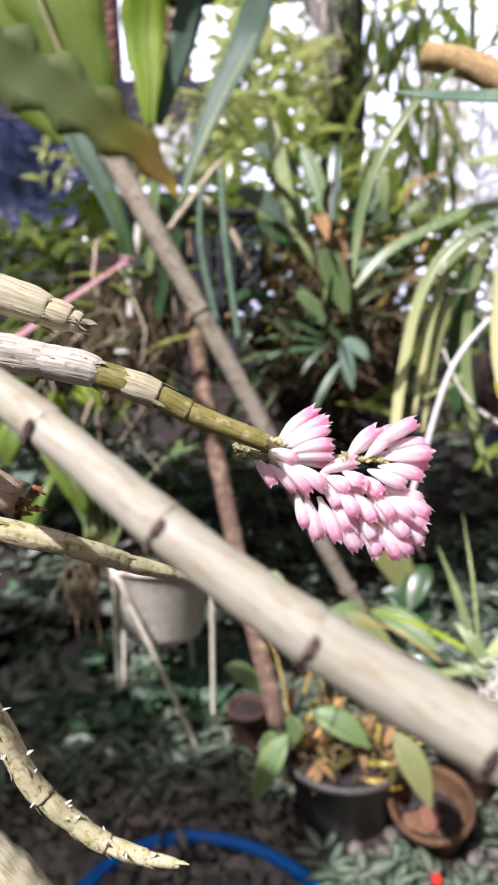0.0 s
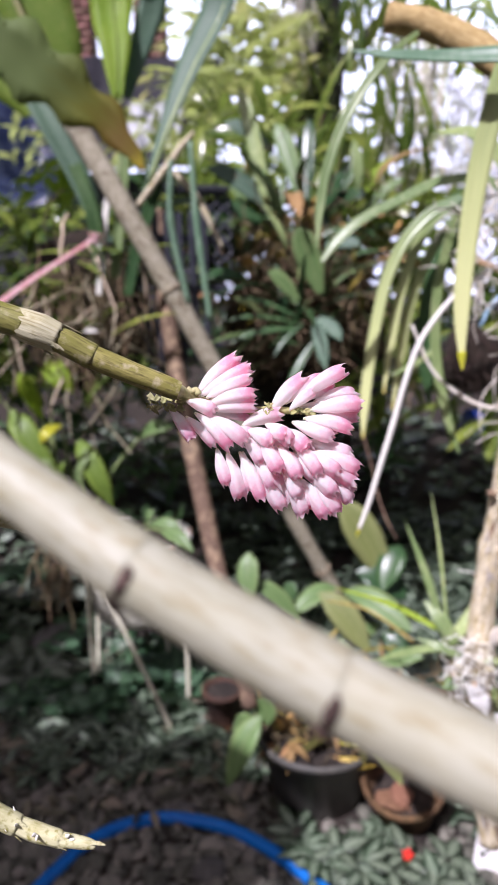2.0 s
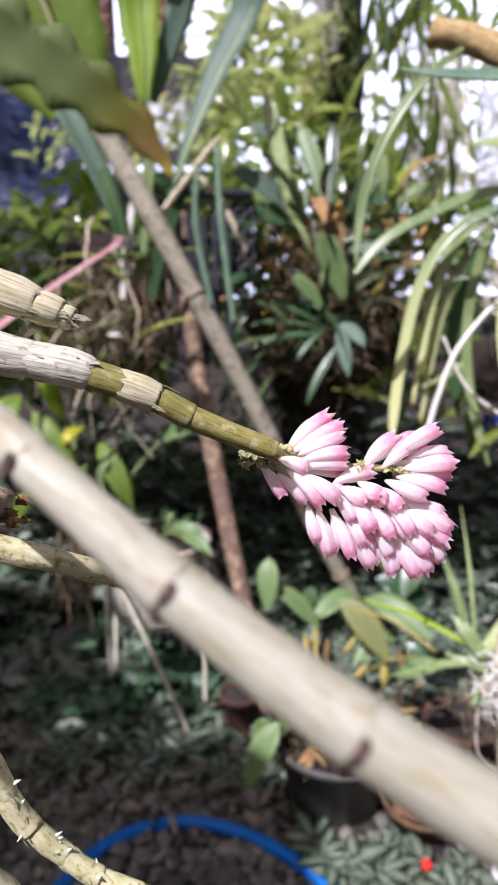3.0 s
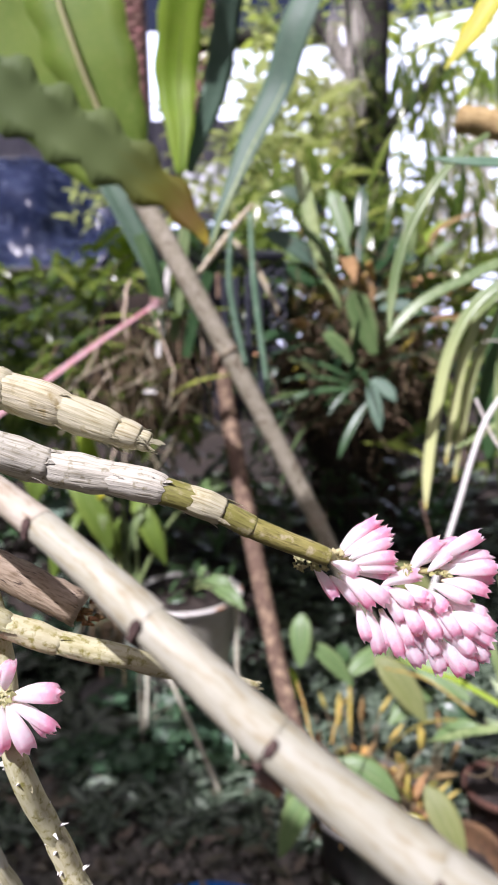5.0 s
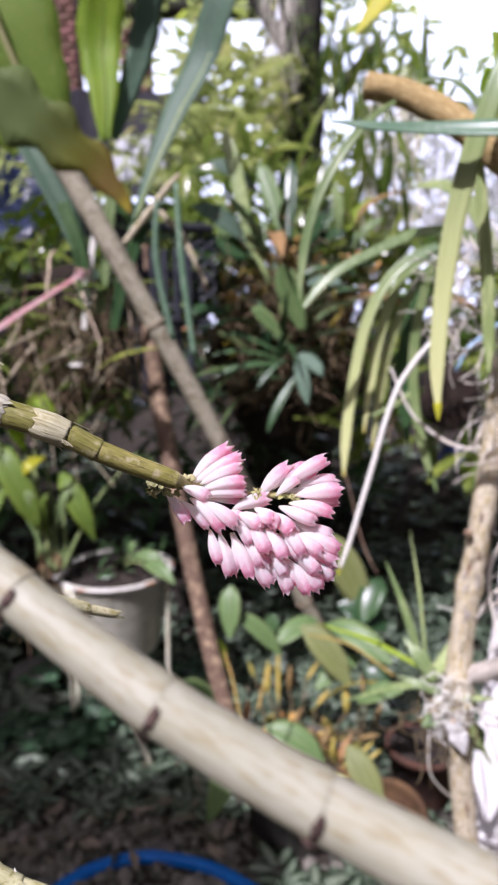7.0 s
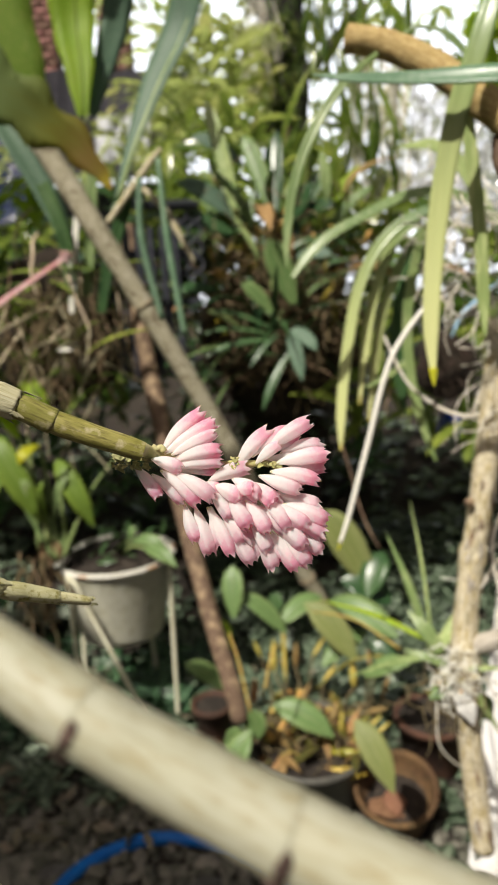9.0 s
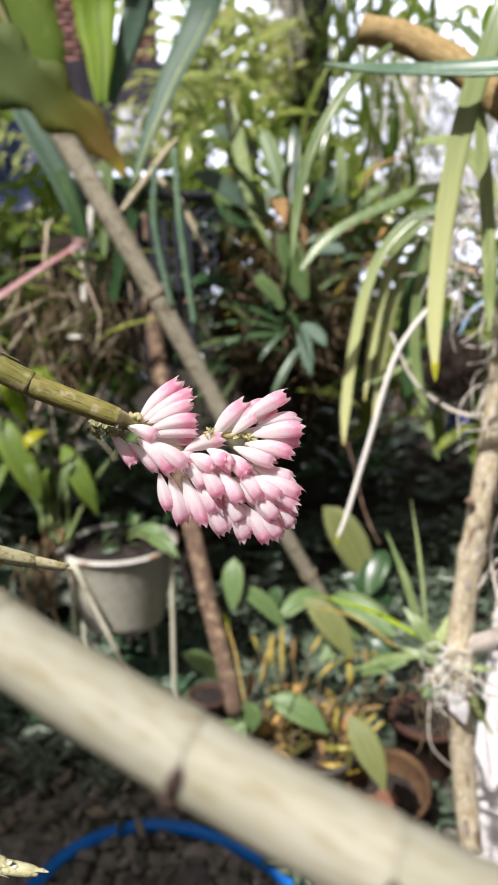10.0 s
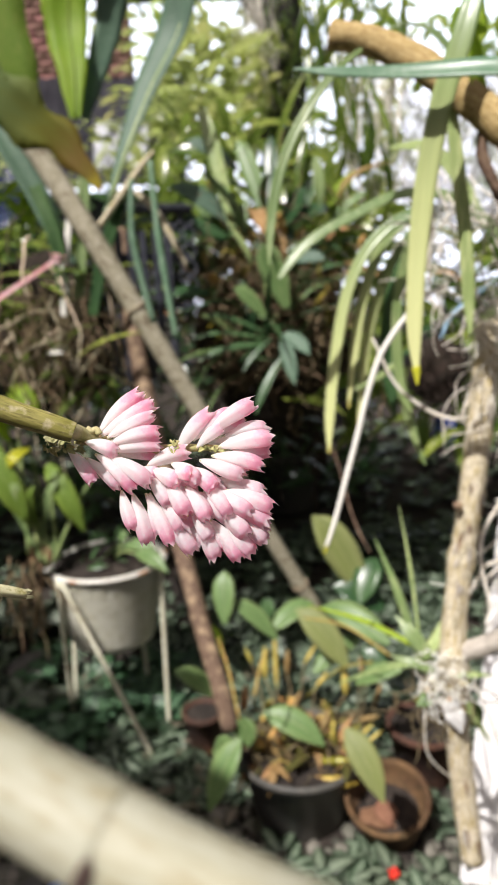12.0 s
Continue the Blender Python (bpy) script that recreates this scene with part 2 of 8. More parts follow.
M_LEAF = uv_ramp(mat("orchid_leaf", (0.105, 0.19, 0.065), (0.17, 0.265, 0.10), trans=0.24, trans_col=(0.42, 0.60, 0.10), vary=0.18, rough=0.42, bump=0.12, coarse=14, fine=160, spec=0.4),
                 [(0.0, (0.21, 0.31, 0.12)), (0.22, (0.16, 0.265, 0.09)), (0.46, (0.125, 0.215, 0.07)), (0.5, (0.29, 0.36, 0.15)), (0.54, (0.12, 0.215, 0.07)), (0.8, (0.165, 0.265, 0.09)), (1.0, (0.24, 0.33, 0.13))], axis="X", stray=0.12)
M_LEAFOLIVE = uv_ramp(mat("olive_orchid_leaf", (0.2, 0.24, 0.07), (0.26, 0.29, 0.10), trans=0.3, trans_col=(0.5, 0.56, 0.10), vary=0.1, rough=0.5, bump=0.15, coarse=14, fine=160, spec=0.3),
                      [(0.0, (0.27, 0.30, 0.11)), (0.46, (0.20, 0.24, 0.07)), (0.5, (0.32, 0.33, 0.14)), (0.54, (0.19, 0.23, 0.07)), (1.0, (0.28, 0.31, 0.12))], axis="X", stray=0.14)
M_POTLEAF = uv_ramp(mat("drooping_leaf", (0.15, 0.25, 0.04), (0.2, 0.3, 0.05), trans=0.35, trans_col=(0.5, 0.66, 0.08), vary=0.1, rough=0.45, bump=0.12, coarse=14, fine=160, spec=0.35),
                    [(0.0, (0.21, 0.31, 0.05)), (0.46, (0.15, 0.25, 0.035)), (0.5, (0.26, 0.34, 0.08)), (0.54, (0.15, 0.25, 0.035)), (1.0, (0.22, 0.32, 0.05))], axis="X", stray=0.14)
M_BULBROOT = mat("brown_bulb", (0.17, 0.10, 0.045), (0.26, 0.18, 0.09), (0.10, 0.06, 0.03), fine=300, coarse=60, rough=0.75, bump=0.5, vary=0.15)
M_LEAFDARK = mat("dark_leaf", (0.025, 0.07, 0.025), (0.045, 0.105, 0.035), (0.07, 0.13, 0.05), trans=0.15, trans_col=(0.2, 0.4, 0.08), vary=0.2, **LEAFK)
M_FLAP = uv_ramp(mat("matt_frond", (0.13, 0.17, 0.055), (0.18, 0.22, 0.08), (0.22, 0.25, 0.11), trans=0.5, trans_col=(0.40, 0.52, 0.10), vary=0.04, rough=0.6, bump=0.1, coarse=8, fine=90, spec=0.25),
                 [(0.0, (0.17, 0.25, 0.09)), (0.45, (0.20, 0.27, 0.085)), (0.62, (0.22, 0.23, 0.035)), (0.80, (0.21, 0.14, 0.025)), (0.88, (0.24, 0.18, 0.03)), (0.95, (0.50, 0.42, 0.04)), (1.0, (0.34, 0.22, 0.06))])
M_BROAD = mat("broad_frond", (0.17, 0.27, 0.035), (0.235, 0.345, 0.05), (0.29, 0.36, 0.07), trans=0.5, trans_col=(0.40, 0.58, 0.07), vary=0.04, rough=0.6, bump=0.1, coarse=8, fine=90, spec=0.25)
M_FERN = mat("fern_frond", (0.27, 0.40, 0.03), (0.36, 0.48, 0.045), (0.42, 0.50, 0.08), trans=0.55, trans_col=(0.58, 0.82, 0.06), vary=0.1, rough=0.5, bump=0.15, coarse=14, fine=160, spec=0.25)
M_BLUELEAF = mat("bluish_leaf", (0.07, 0.13, 0.085), (0.10, 0.17, 0.11), (0.14, 0.21, 0.14), trans=0.12, trans_col=(0.25, 0.45, 0.15), vary=0.1, rough=0.55, bump=0.12, coarse=14, fine=160, spec=0.3)
M_BROWNLEAF = mat("dying_leaf", (0.07, 0.08, 0.02), (0.12, 0.10, 0.025), (0.09, 0.05, 0.02), trans=0.25, vary=0.1, spots=0.1, spot_col=(0.42, 0.34, 0.03), spot_scale=14, rough=0.75, bump=0.3, coarse=12, fine=140, spec=0.15)
M_LITTER = mat("fallen_leaf", (0.12, 0.11, 0.07), (0.20, 0.19, 0.13), (0.09, 0.07, 0.045), rough=0.7, bump=0.1, coarse=20, fine=120, vary=0.35, island=True)
M_LIME = mat("lime_yellow_leaf", (0.58, 0.60, 0.04), (0.66, 0.62, 0.05), (0.50, 0.52, 0.05), trans=0.5, trans_col=(0.8, 0.8, 0.05), vary=0.05, **LEAFK)
M_YLEAF = mat("yellow_leaf", (0.52, 0.48, 0.06), (0.60, 0.42, 0.06), (0.40, 0.30, 0.05), trans=0.3, vary=0.12, **LEAFK)
M_BULB = mat("pseudobulb", (0.42, 0.32, 0.07), (0.32, 0.30, 0.07), (0.34, 0.17, 0.05), fine=300, coarse=60, rough=0.55, bump=0.3, vary=0.34)
# paler copy of the foliage for far trees, with sunlight put into its colour
M_SUNGREEN = mat("sunlit_tree_leaves", (0.10, 0.19, 0.02), (0.24, 0.34, 0.04), (0.36, 0.44, 0.07), trans=0.55, trans_col=(0.70, 0.85, 0.14), vary=0.3, island=True,
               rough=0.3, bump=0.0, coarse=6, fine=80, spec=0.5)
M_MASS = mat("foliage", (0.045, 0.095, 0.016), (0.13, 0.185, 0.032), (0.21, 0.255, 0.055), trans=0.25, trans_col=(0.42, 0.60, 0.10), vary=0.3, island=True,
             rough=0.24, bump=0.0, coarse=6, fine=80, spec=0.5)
# lit version of the foliage: sun and pale glints are in these colours
M_MASSSUN = mat("sunlit_leaf_mass", (0.14, 0.20, 0.045), (0.33, 0.37, 0.11), (0.52, 0.50, 0.26), trans=0.5, trans_col=(0.62, 0.74, 0.24), vary=0.3, island=True,
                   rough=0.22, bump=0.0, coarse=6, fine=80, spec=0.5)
M_SOIL = mat("garden_soil", (0.014, 0.011, 0.009), (0.032, 0.025, 0.019), (0.055, 0.043, 0.033), coarse=7, fine=60, rough=0.95, bump=0.9, vary=0, dist=0.01)
M_PEBBLE = mat("river_pebble", (0.125, 0.122, 0.096), (0.185, 0.178, 0.14), (0.082, 0.078, 0.06), coarse=30, fine=260, rough=0.75, bump=0.25, vary=0.3)
M_PEBBLES = mat("small_pebbles", (0.115, 0.112, 0.088), (0.17, 0.165, 0.13), (0.076, 0.072, 0.056), coarse=30, fine=260, rough=0.75, bump=0.2, vary=0.3, island=True)
M_HOSE = mat("blue_hose", (0.0, 0.13, 0.50), (0.0, 0.16, 0.56), (0.01, 0.10, 0.40), coarse=20, fine=200, rough=0.48, bump=0.05, vary=0, spec=0.3)
M_WHITEPOT = mat("white_plastic", (0.74, 0.735, 0.63), (0.81, 0.81, 0.73), (0.62, 0.61, 0.48), coarse=7, fine=50, rough=0.5, bump=0.1, vary=0, trans=0.15,
                 spots=0.07, spot_col=(0.50, 0.47, 0.33), spot_scale=7)
M_RUSTRIM = mat("chipped_white_paint", (0.66, 0.64, 0.58), (0.72, 0.70, 0.66), (0.5, 0.45, 0.38), coarse=20, fine=120, rough=0.6, bump=0.3, vary=0,
                spots=0.13, spot_col=(0.36, 0.14, 0.04), spot_scale=22)
M_LEGS = mat("dull_white_paint", (0.64, 0.63, 0.47), (0.70, 0.69, 0.54), (0.50, 0.46, 0.30), coarse=20, fine=120, rough=0.65, bump=0.3, vary=0.04,
             spots=0.08, spot_col=(0.32, 0.2, 0.11), spot_scale=26)
M_BLACKPOT = mat("black_plastic", (0.045, 0.045, 0.045), (0.075, 0.072, 0.066), (0.10, 0.095, 0.085), coarse=8, fine=70, rough=0.5, bump=0.15, vary=0.05)
M_GREYPOT = mat("grey_plastic", (0.06, 0.06, 0.054), (0.09, 0.087, 0.075), (0.115, 0.108, 0.09), coarse=8, fine=70, rough=0.5, bump=0.15, vary=0.03)
M_OCHRE = mat("mossy_clay", (0.085, 0.042, 0.02), (0.17, 0.095, 0.04), (0.055, 0.038, 0.016), coarse=14, fine=90, rough=0.85, bump=0.35, vary=0.05, dist=0.002)
M_SHARD = mat("broken_clay", (0.17, 0.085, 0.045), (0.24, 0.13, 0.07), (0.12, 0.06, 0.035), coarse=14, fine=90, rough=0.85, bump=0.3, vary=0.1)
M_TERRA = mat("terracotta", (0.055, 0.028, 0.018), (0.10, 0.05, 0.026), (0.038, 0.024, 0.017), coarse=12, fine=90, rough=0.85, bump=0.3, vary=0.1,
              spots=0.10, spot_col=(0.26, 0.14, 0.04), spot_scale=12, dist=0.001)
M_PANEL = mat("white_panel", (0.66, 0.66, 0.66), (0.72, 0.715, 0.70), (0.60, 0.58, 0.53), coarse=4, fine=40, rough=0.6, bump=0.1, vary=0,
              spots=0.04, spot_col=(0.66, 0.58, 0.44), spot_scale=7)
M_CRATE = mat("black_crate", (0.03, 0.033, 0.045), (0.05, 0.055, 0.07), (0.09, 0.095, 0.11), coarse=12, fine=90, rough=0.45, bump=0.15, vary=0.05)
M_STRING = mat("pink_string", (0.44, 0.16, 0.16), (0.54, 0.33, 0.33), (0.60, 0.50, 0.50), coarse=30, fine=300, rough=0.8, bump=0.3, vary=0)
M_BRICK = mat("red_brick", (0.20, 0.10, 0.08), (0.27, 0.15, 0.12), (0.16, 0.09, 0.07), coarse=6, fine=60, rough=0.9, bump=0.3, vary=0.15, dist=0.004)
M_MORTAR = mat("mortar", (0.17, 0.12, 0.10), (0.23, 0.17, 0.14), coarse=6, fine=60, rough=0.95, bump=0.3, vary=0)
M_ROOF = mat("grey_roofing", (0.03, 0.03, 0.038), (0.05, 0.05, 0.062), (0.09, 0.085, 0.10), coarse=3, fine=40, rough=0.45, bump=0.2, vary=0)
M_TARP = mat("blue_tarpaulin", (0.018, 0.027, 0.065), (0.045, 0.062, 0.13), (0.11, 0.14, 0.23), coarse=4, fine=14, rough=0.24, bump=0.7, vary=0, dist=0.012)
M_WHITECLOTH = mat("white_sheet", (0.78, 0.80, 0.84), (0.84, 0.85, 0.87), coarse=4, fine=40, rough=0.7, bump=0.1, vary=0)
M_TRUNK = mat("mossy_bark", (0.012, 0.011, 0.009), (0.028, 0.025, 0.018), (0.06, 0.058, 0.042), coarse=0.5, fine=2, stretch=(3, 3, 1), uv=True, rough=0.95, bump=0.9, vary=0,
              spots=0.18, spot_col=(0.045, 0.075, 0.015), spot_scale=0.6, dist=0.006)
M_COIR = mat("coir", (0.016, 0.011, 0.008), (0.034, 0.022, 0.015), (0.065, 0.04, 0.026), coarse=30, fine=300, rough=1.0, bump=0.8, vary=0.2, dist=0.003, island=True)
M_BLUEPACK = mat("blue_packet", (0.01, 0.05, 0.40), (0.02, 0.08, 0.5), (0.3, 0.35, 0.6), coarse=12, fine=40, rough=0.35, bump=0.1, vary=0)
M_WHITEPETAL = mat("white_petal", (0.82, 0.82, 0.78), (0.88, 0.88, 0.85), coarse=60, fine=300, rough=0.5, bump=0.1, trans=0.3, vary=0.03)
M_RED = mat("red_petal", (0.75, 0.03, 0.015), (0.82, 0.06, 0.02), coarse=60, fine=300, rough=0.5, bump=0.1, trans=0.2, vary=0.03)
M_STONE = mat("dark_stone", (0.055, 0.053, 0.05), (0.095, 0.09, 0.082), (0.13, 0.125, 0.115), coarse=8, fine=70, rough=0.8, bump=0.4, vary=0.1, dist=0.003)


def plastic_film():
    m = bpy.data.materials.new("clear_film")
    m.use_nodes = True
    nt = m.node_tree
    bs = nt.nodes["Principled BSDF"]
    bs.inputs["Base Color"].default_value = (0.86, 0.87, 0.92, 1)
    bs.inputs["Roughness"].default_value = 0.18
    bs.inputs["Specular IOR Level"].default_value = 0.8
    bs.inputs["Alpha"].default_value = 0.42
    tr = nt.nodes.new("ShaderNodeBsdfTranslucent")
    tr.inputs["Color"].default_value = (0.85, 0.86, 0.92, 1)
    ms = nt.nodes.new("ShaderNodeMixShader")
    ms.inputs["Fac"].default_value = 0.35
    nt.links.new(bs.outputs["BSDF"], ms.inputs[1])
    nt.links.new(tr.outputs["BSDF"], ms.inputs[2])
    nt.links.new(ms.outputs["Shader"], nt.nodes["Material Output"].inputs["Surface"])
    return m


M_FILM = plastic_film()


def silver_leaf(name, dark, silver):
    """A dark leaf with a feathered silver pattern along its midrib and side veins."""
    m = mat(name, dark, tuple(v * 1.4 for v in dark), rough=0.5, bump=0.1, coarse=30, fine=200, vary=0.25, island=True, spec=0.4)
    nt = m.node_tree
    N, Lk = nt.nodes, nt.links
    bs = N["Principled BSDF"]
    base = bs.inputs["Base Color"].links[0].from_socket
    tc, sp = N.new("ShaderNodeTexCoord"), N.new("ShaderNodeSeparateXYZ")
    Lk.new(tc.outputs["UV"], sp.inputs[0])

    def op(kind, x, y=None):
        n = N.new("ShaderNodeMath")
        n.operation = kind
        for k, v in enumerate((x, y)):
            if v is None:
                continue
            if isinstance(v, (int, float)):
                n.inputs[k].default_value = v
            else:
                Lk.new(v, n.inputs[k])
        return n.outputs[0]
    across = op('ABSOLUTE', op('SUBTRACT', sp.outputs["X"], 0.5))
    phase = op('SUBTRACT', op('MULTIPLY', sp.outputs["Y"], 36.0), op('MULTIPLY', across, 30.0))
    reach = op('ADD', op('MULTIPLY', op('SINE', phase), 0.19), 0.18)
    mask = op('LESS_THAN', across, reach)
    ends = op('MULTIPLY', mask, op('LESS_THAN', sp.outputs["Y"], 0.93))
    mx = N.new("ShaderNodeMix")
    mx.data_type = 'RGBA'
    Lk.new(ends, mx.inputs["Factor"])
    Lk.new(base, mx.inputs["A"])
    mx.inputs["B"].default_value = (*silver, 1)
    Lk.new(mx.outputs["Result"], bs.inputs["Base Color"])
    return m


M_SILVER = silver_leaf("silver_veined_leaf", (0.013, 0.03, 0.013), (0.20, 0.255, 0.175))
M_SILVERNEAR = silver_leaf("bright_veined_leaf", (0.016, 0.027, 0.014), (0.19, 0.235, 0.16))
M_SILVERBIG = silver_leaf("grey_veined_leaf", (0.04, 0.055, 0.035), (0.18, 0.21, 0.16))
M_SILVERGREEN = silver_leaf("green_veined_leaf", (0.02, 0.055, 0.022), (0.085, 0.16, 0.085))


# ---- building helpers ----
def finish(name, bm, material, parent=None, label="", smooth=True):
    me = bpy.data.meshes.new(name)
    bmesh.ops.recalc_face_normals(bm, faces=bm.faces) if len(bm.faces) < 20000 else None
    bm.to_mesh(me)
    bm.free()
    if smooth:
        me.polygons.foreach_set("use_smooth", [True] * len(me.polygons))
    me.materials.append(material)
    ob = new(name, me)
    if parent:
        ob.parent = parent
    if label:
        ob["label"] = label
    return ob


def part(name, bm, material, parent, label="", smooth=True):
    return finish(name, bm, material, parent, label, smooth)


def shared(name, mesh, parent, m, label=""):
    ob = new(name, mesh)
    ob.parent = parent
    ob.matrix_basis = m
    if label:
        ob["label"] = label
    return ob


def thing(name, label, category, group="", at=(0, 0, 0), kind=""):
    ob = new(name)
    ob.empty_display_size = 0.02
    ob.location = at
    return tagged(ob, label, category, group, kind)


def spline(pts, n):
    """n points at even steps of a smooth curve through pts, with the share of the way of each."""
    P = [Vector(p) for p in pts]
    P = [P[0] * 2 - P[1]] + P + [P[-1] * 2 - P[-2]]
    fine, tag = [], []
    for k in range(1, len(P) - 2):
        for j in range(12):
            u = j / 12
            a, b, c, d = P[k - 1], P[k], P[k + 1], P[k + 2]
            fine.append(0.5 * ((2 * b) + (c - a) * u + (2 * a - 5 * b + 4 * c - d) * u * u + (3 * b - a - 3 * c + d) * u ** 3))
            tag.append((k - 1 + u) / (len(P) - 3))
    fine.append(P[-2].copy())
    tag.append(1.0)
    run = [0.0]
    for p, q in zip(fine, fine[1:]):
        run.append(run[-1] + (q - p).length)
    out, share, k = [], [], 0
    for j in range(n):
        s = run[-1] * j / (n - 1)
        while k < len(run) - 2 and run[k + 1] < s:
            k += 1
        u = (s - run[k]) / max(1e-9, run[k + 1] - run[k])
        out.append(fine[k].lerp(fine[k + 1], min(1, u)))
        share.append(tag[k] + (tag[k + 1] - tag[k]) * min(1, u))
    return out, share, run[-1]


def lerp_list(vals, u):
    if isinstance(vals, (int, float)):
        return vals
    x = u * (len(vals) - 1)
    k = min(len(vals) - 2, int(x))
    return vals[k] + (vals[k + 1] - vals[k]) * (x - k)


def tube(bm, pts, radii, sides=12, steps=24, lump=0.0, lump_size=60.0, bulges=(), cap=True, ragged=0.0, seed=0, squash=1.0, ridge=0.0):
    """A bent rod through pts; bulges: (share of the way, added part of the radius, width in metres)."""
    line, share, length = spline(pts, steps)
    uvl = bm.loops.layers.uv.verify()
    t = (line[1] - line[0]).normalized()
    side = t.cross(Vector((0, 0, 1)) if abs(t.z) < 0.9 else Vector((0, 1, 0))).normalized()
    rings, off = [], Vector((seed * 3.7, seed * 1.3, seed * 2.1))
    for k, p in enumerate(line):
        t = (line[min(k + 1, steps - 1)] - line[max(k - 1, 0)]).normalized()
        side = (side - t * side.dot(t)).normalized()
        up = t.cross(side)
        r0 = lerp_list(radii, share[k])
        s = length * k / (steps - 1)
        for u, amount, width in bulges:
            r0 *= 1 + amount * math.exp(-((s - u * length) / width) ** 2)
        ring = []
        for j in range(sides):
            a = 2 * math.pi * j / sides
            r = r0
            if ridge:
                r *= 1 + ridge * noise.noise(Vector((math.cos(a) * 3.2, math.sin(a) * 3.2, s * 25 + seed * 7)))
            if lump:
                r *= 1 + lump * noise.noise((p + side * math.cos(a) * r0 + up * math.sin(a) * r0) * lump_size + off)
            q = p + side * math.cos(a) * r + up * math.sin(a) * r * squash
            if ragged and k in (0, steps - 1):
                q += t * ragged * noise.noise(Vector((j * 1.9, k, seed)))
            ring.append(bm.verts.new(q))
        rings.append((ring, s))
    for (ra, sa), (rb, sb) in zip(rings, rings[1:]):
        for j in range(sides):
            f = bm.faces.new((ra[j], ra[(j + 1) % sides], rb[(j + 1) % sides], rb[j]))
            for lp, (u, v) in zip(f.loops, ((j, sa), (j + 1, sa), (j + 1, sb), (j, sb))):
                lp[uvl].uv = (u / sides * 2 * math.pi * lerp_list(radii, 0.5) * 10, v * 10)
    if cap:
        bm.faces.new(list(reversed(rings[0][0])))
        bm.faces.new(rings[-1][0])
    return line


def ribbon(bm, pts, widths, face=(0, -1, 0), fold=0.25, thick=0.0012, steps=18, wave=0.0, wave_n=7, twist=0.0):
    """A strap-shaped leaf through pts with a keel along its middle. widths: half widths along it; face: the way its upper side looks."""
    line, share, length = spline(pts, steps)
    uvl = bm.loops.layers.uv.verify()
    face = Vector(face)
    rows = []
    for k, p in enumerate(line):
        t = (line[min(k + 1, steps - 1)] - line[max(k - 1, 0)]).normalized()
        nrm = (face - t * face.dot(t)).normalized()
        if twist:
            nrm = Matrix.Rotation(twist * k / (steps - 1), 3, t) @ nrm
        s = t.cross(nrm)
        w = lerp_list(widths, share[k])
        row = []
        for u in (-1.0, -0.5, 0.0, 0.5, 1.0):
            wv = wave * w * math.sin(wave_n * 2 * math.pi * k / steps + u) * abs(u) ** 2
            row.append(p + s * u * w * (1 + wave * 0.9 * math.sin(wave_n * 2 * math.pi * k / steps + 2 * u) * abs(u)) + nrm * (fold * w * abs(u) + 0.4 * wv))
        rows.append((row, nrm, share[k]))
    top = [[bm.verts.new(q) for q in row] for row, n, _ in rows]
    bot = [[bm.verts.new(q - n * thick) for q in row] for row, n, _ in rows]
    for g, flip in ((top, False), (bot, True)):
        for k in range(steps - 1):
            for j in range(4):
                vs = (g[k][j], g[k][j + 1], g[k + 1][j + 1], g[k + 1][j])
                f = bm.faces.new(vs[::-1] if flip else vs)
                cs = ((j / 4, k), ((j + 1) / 4, k), ((j + 1) / 4, k + 1), (j / 4, k + 1))
                for lp, (u, v) in zip(f.loops, cs[::-1] if flip else cs):
                    lp[uvl].uv = (u, rows[v][2])
    for j in (0, 4):
        for k in range(steps - 1):
            f = bm.faces.new((top[k][j], top[k + 1][j], bot[k + 1][j], bot[k][j]))
            for lp in f.loops:
                lp[uvl].uv = (j / 4, rows[k][2])


def lathe(bm, profile, sides=24, wob=0.0, seed=0):
    """A turned body from (radius, height) pairs about the z axis."""
    uvl = bm.loops.layers.uv.verify()
    rings = []
    for r, z in profile:
        rings.append([bm.verts.new((r * math.cos(2 * math.pi * j / sides) * (1 + wob * noise.noise(Vector((math.cos(2 * math.pi * j / sides) * 2, math.sin(2 * math.pi * j / sides) * 2, z * 9 + seed)))),
                                    r * math.sin(2 * math.pi * j / sides), z)) for j in range(sides)])
    for k, (a, b) in enumerate(zip(rings, rings[1:])):
        for j in range(sides):
            f = bm.faces.new((a[j], a[(j + 1) % sides], b[(j + 1) % sides], b[j]))
            for lp, (u, v) in zip(f.loops, ((j, k), (j + 1, k), (j + 1, k + 1), (j, k + 1))):
                lp[uvl].uv = (u / sides, v / (len(profile) - 1))


def box(bm, m, sx, sy, sz, bevel=0.0):
    made = bmesh.ops.create_cube(bm, size=1.0, matrix=m @ Matrix.Diagonal((sx, sy, sz, 1)))
    if bevel:
        es = list({e for v in made["verts"] for e in v.link_edges})
        bmesh.ops.bevel(bm, geom=es, offset=bevel, segments=2, affect='EDGES')


def oval_leaf(L, W, droop=0.25, fold=0.2, thick=0.0012, shape=(0.12, 0.75, 1.0, 0.92, 0.6, 0.06), steps=14, wave=0.0):
    """An oval leaf from the origin along +Y, its upper side to +Z."""
    bm = bmesh.new()
    pts = [(0, L * u * (1 - 0.12 * droop * u), -droop * L * u * u) for u in (0, 0.25, 0.5, 0.75, 1.0)]
    ribbon(bm, pts, [W / 2 * s for s in shape], face=(0, 0.2, 1), fold=fold, thick=thick, steps=steps, wave=wave)
    return bm


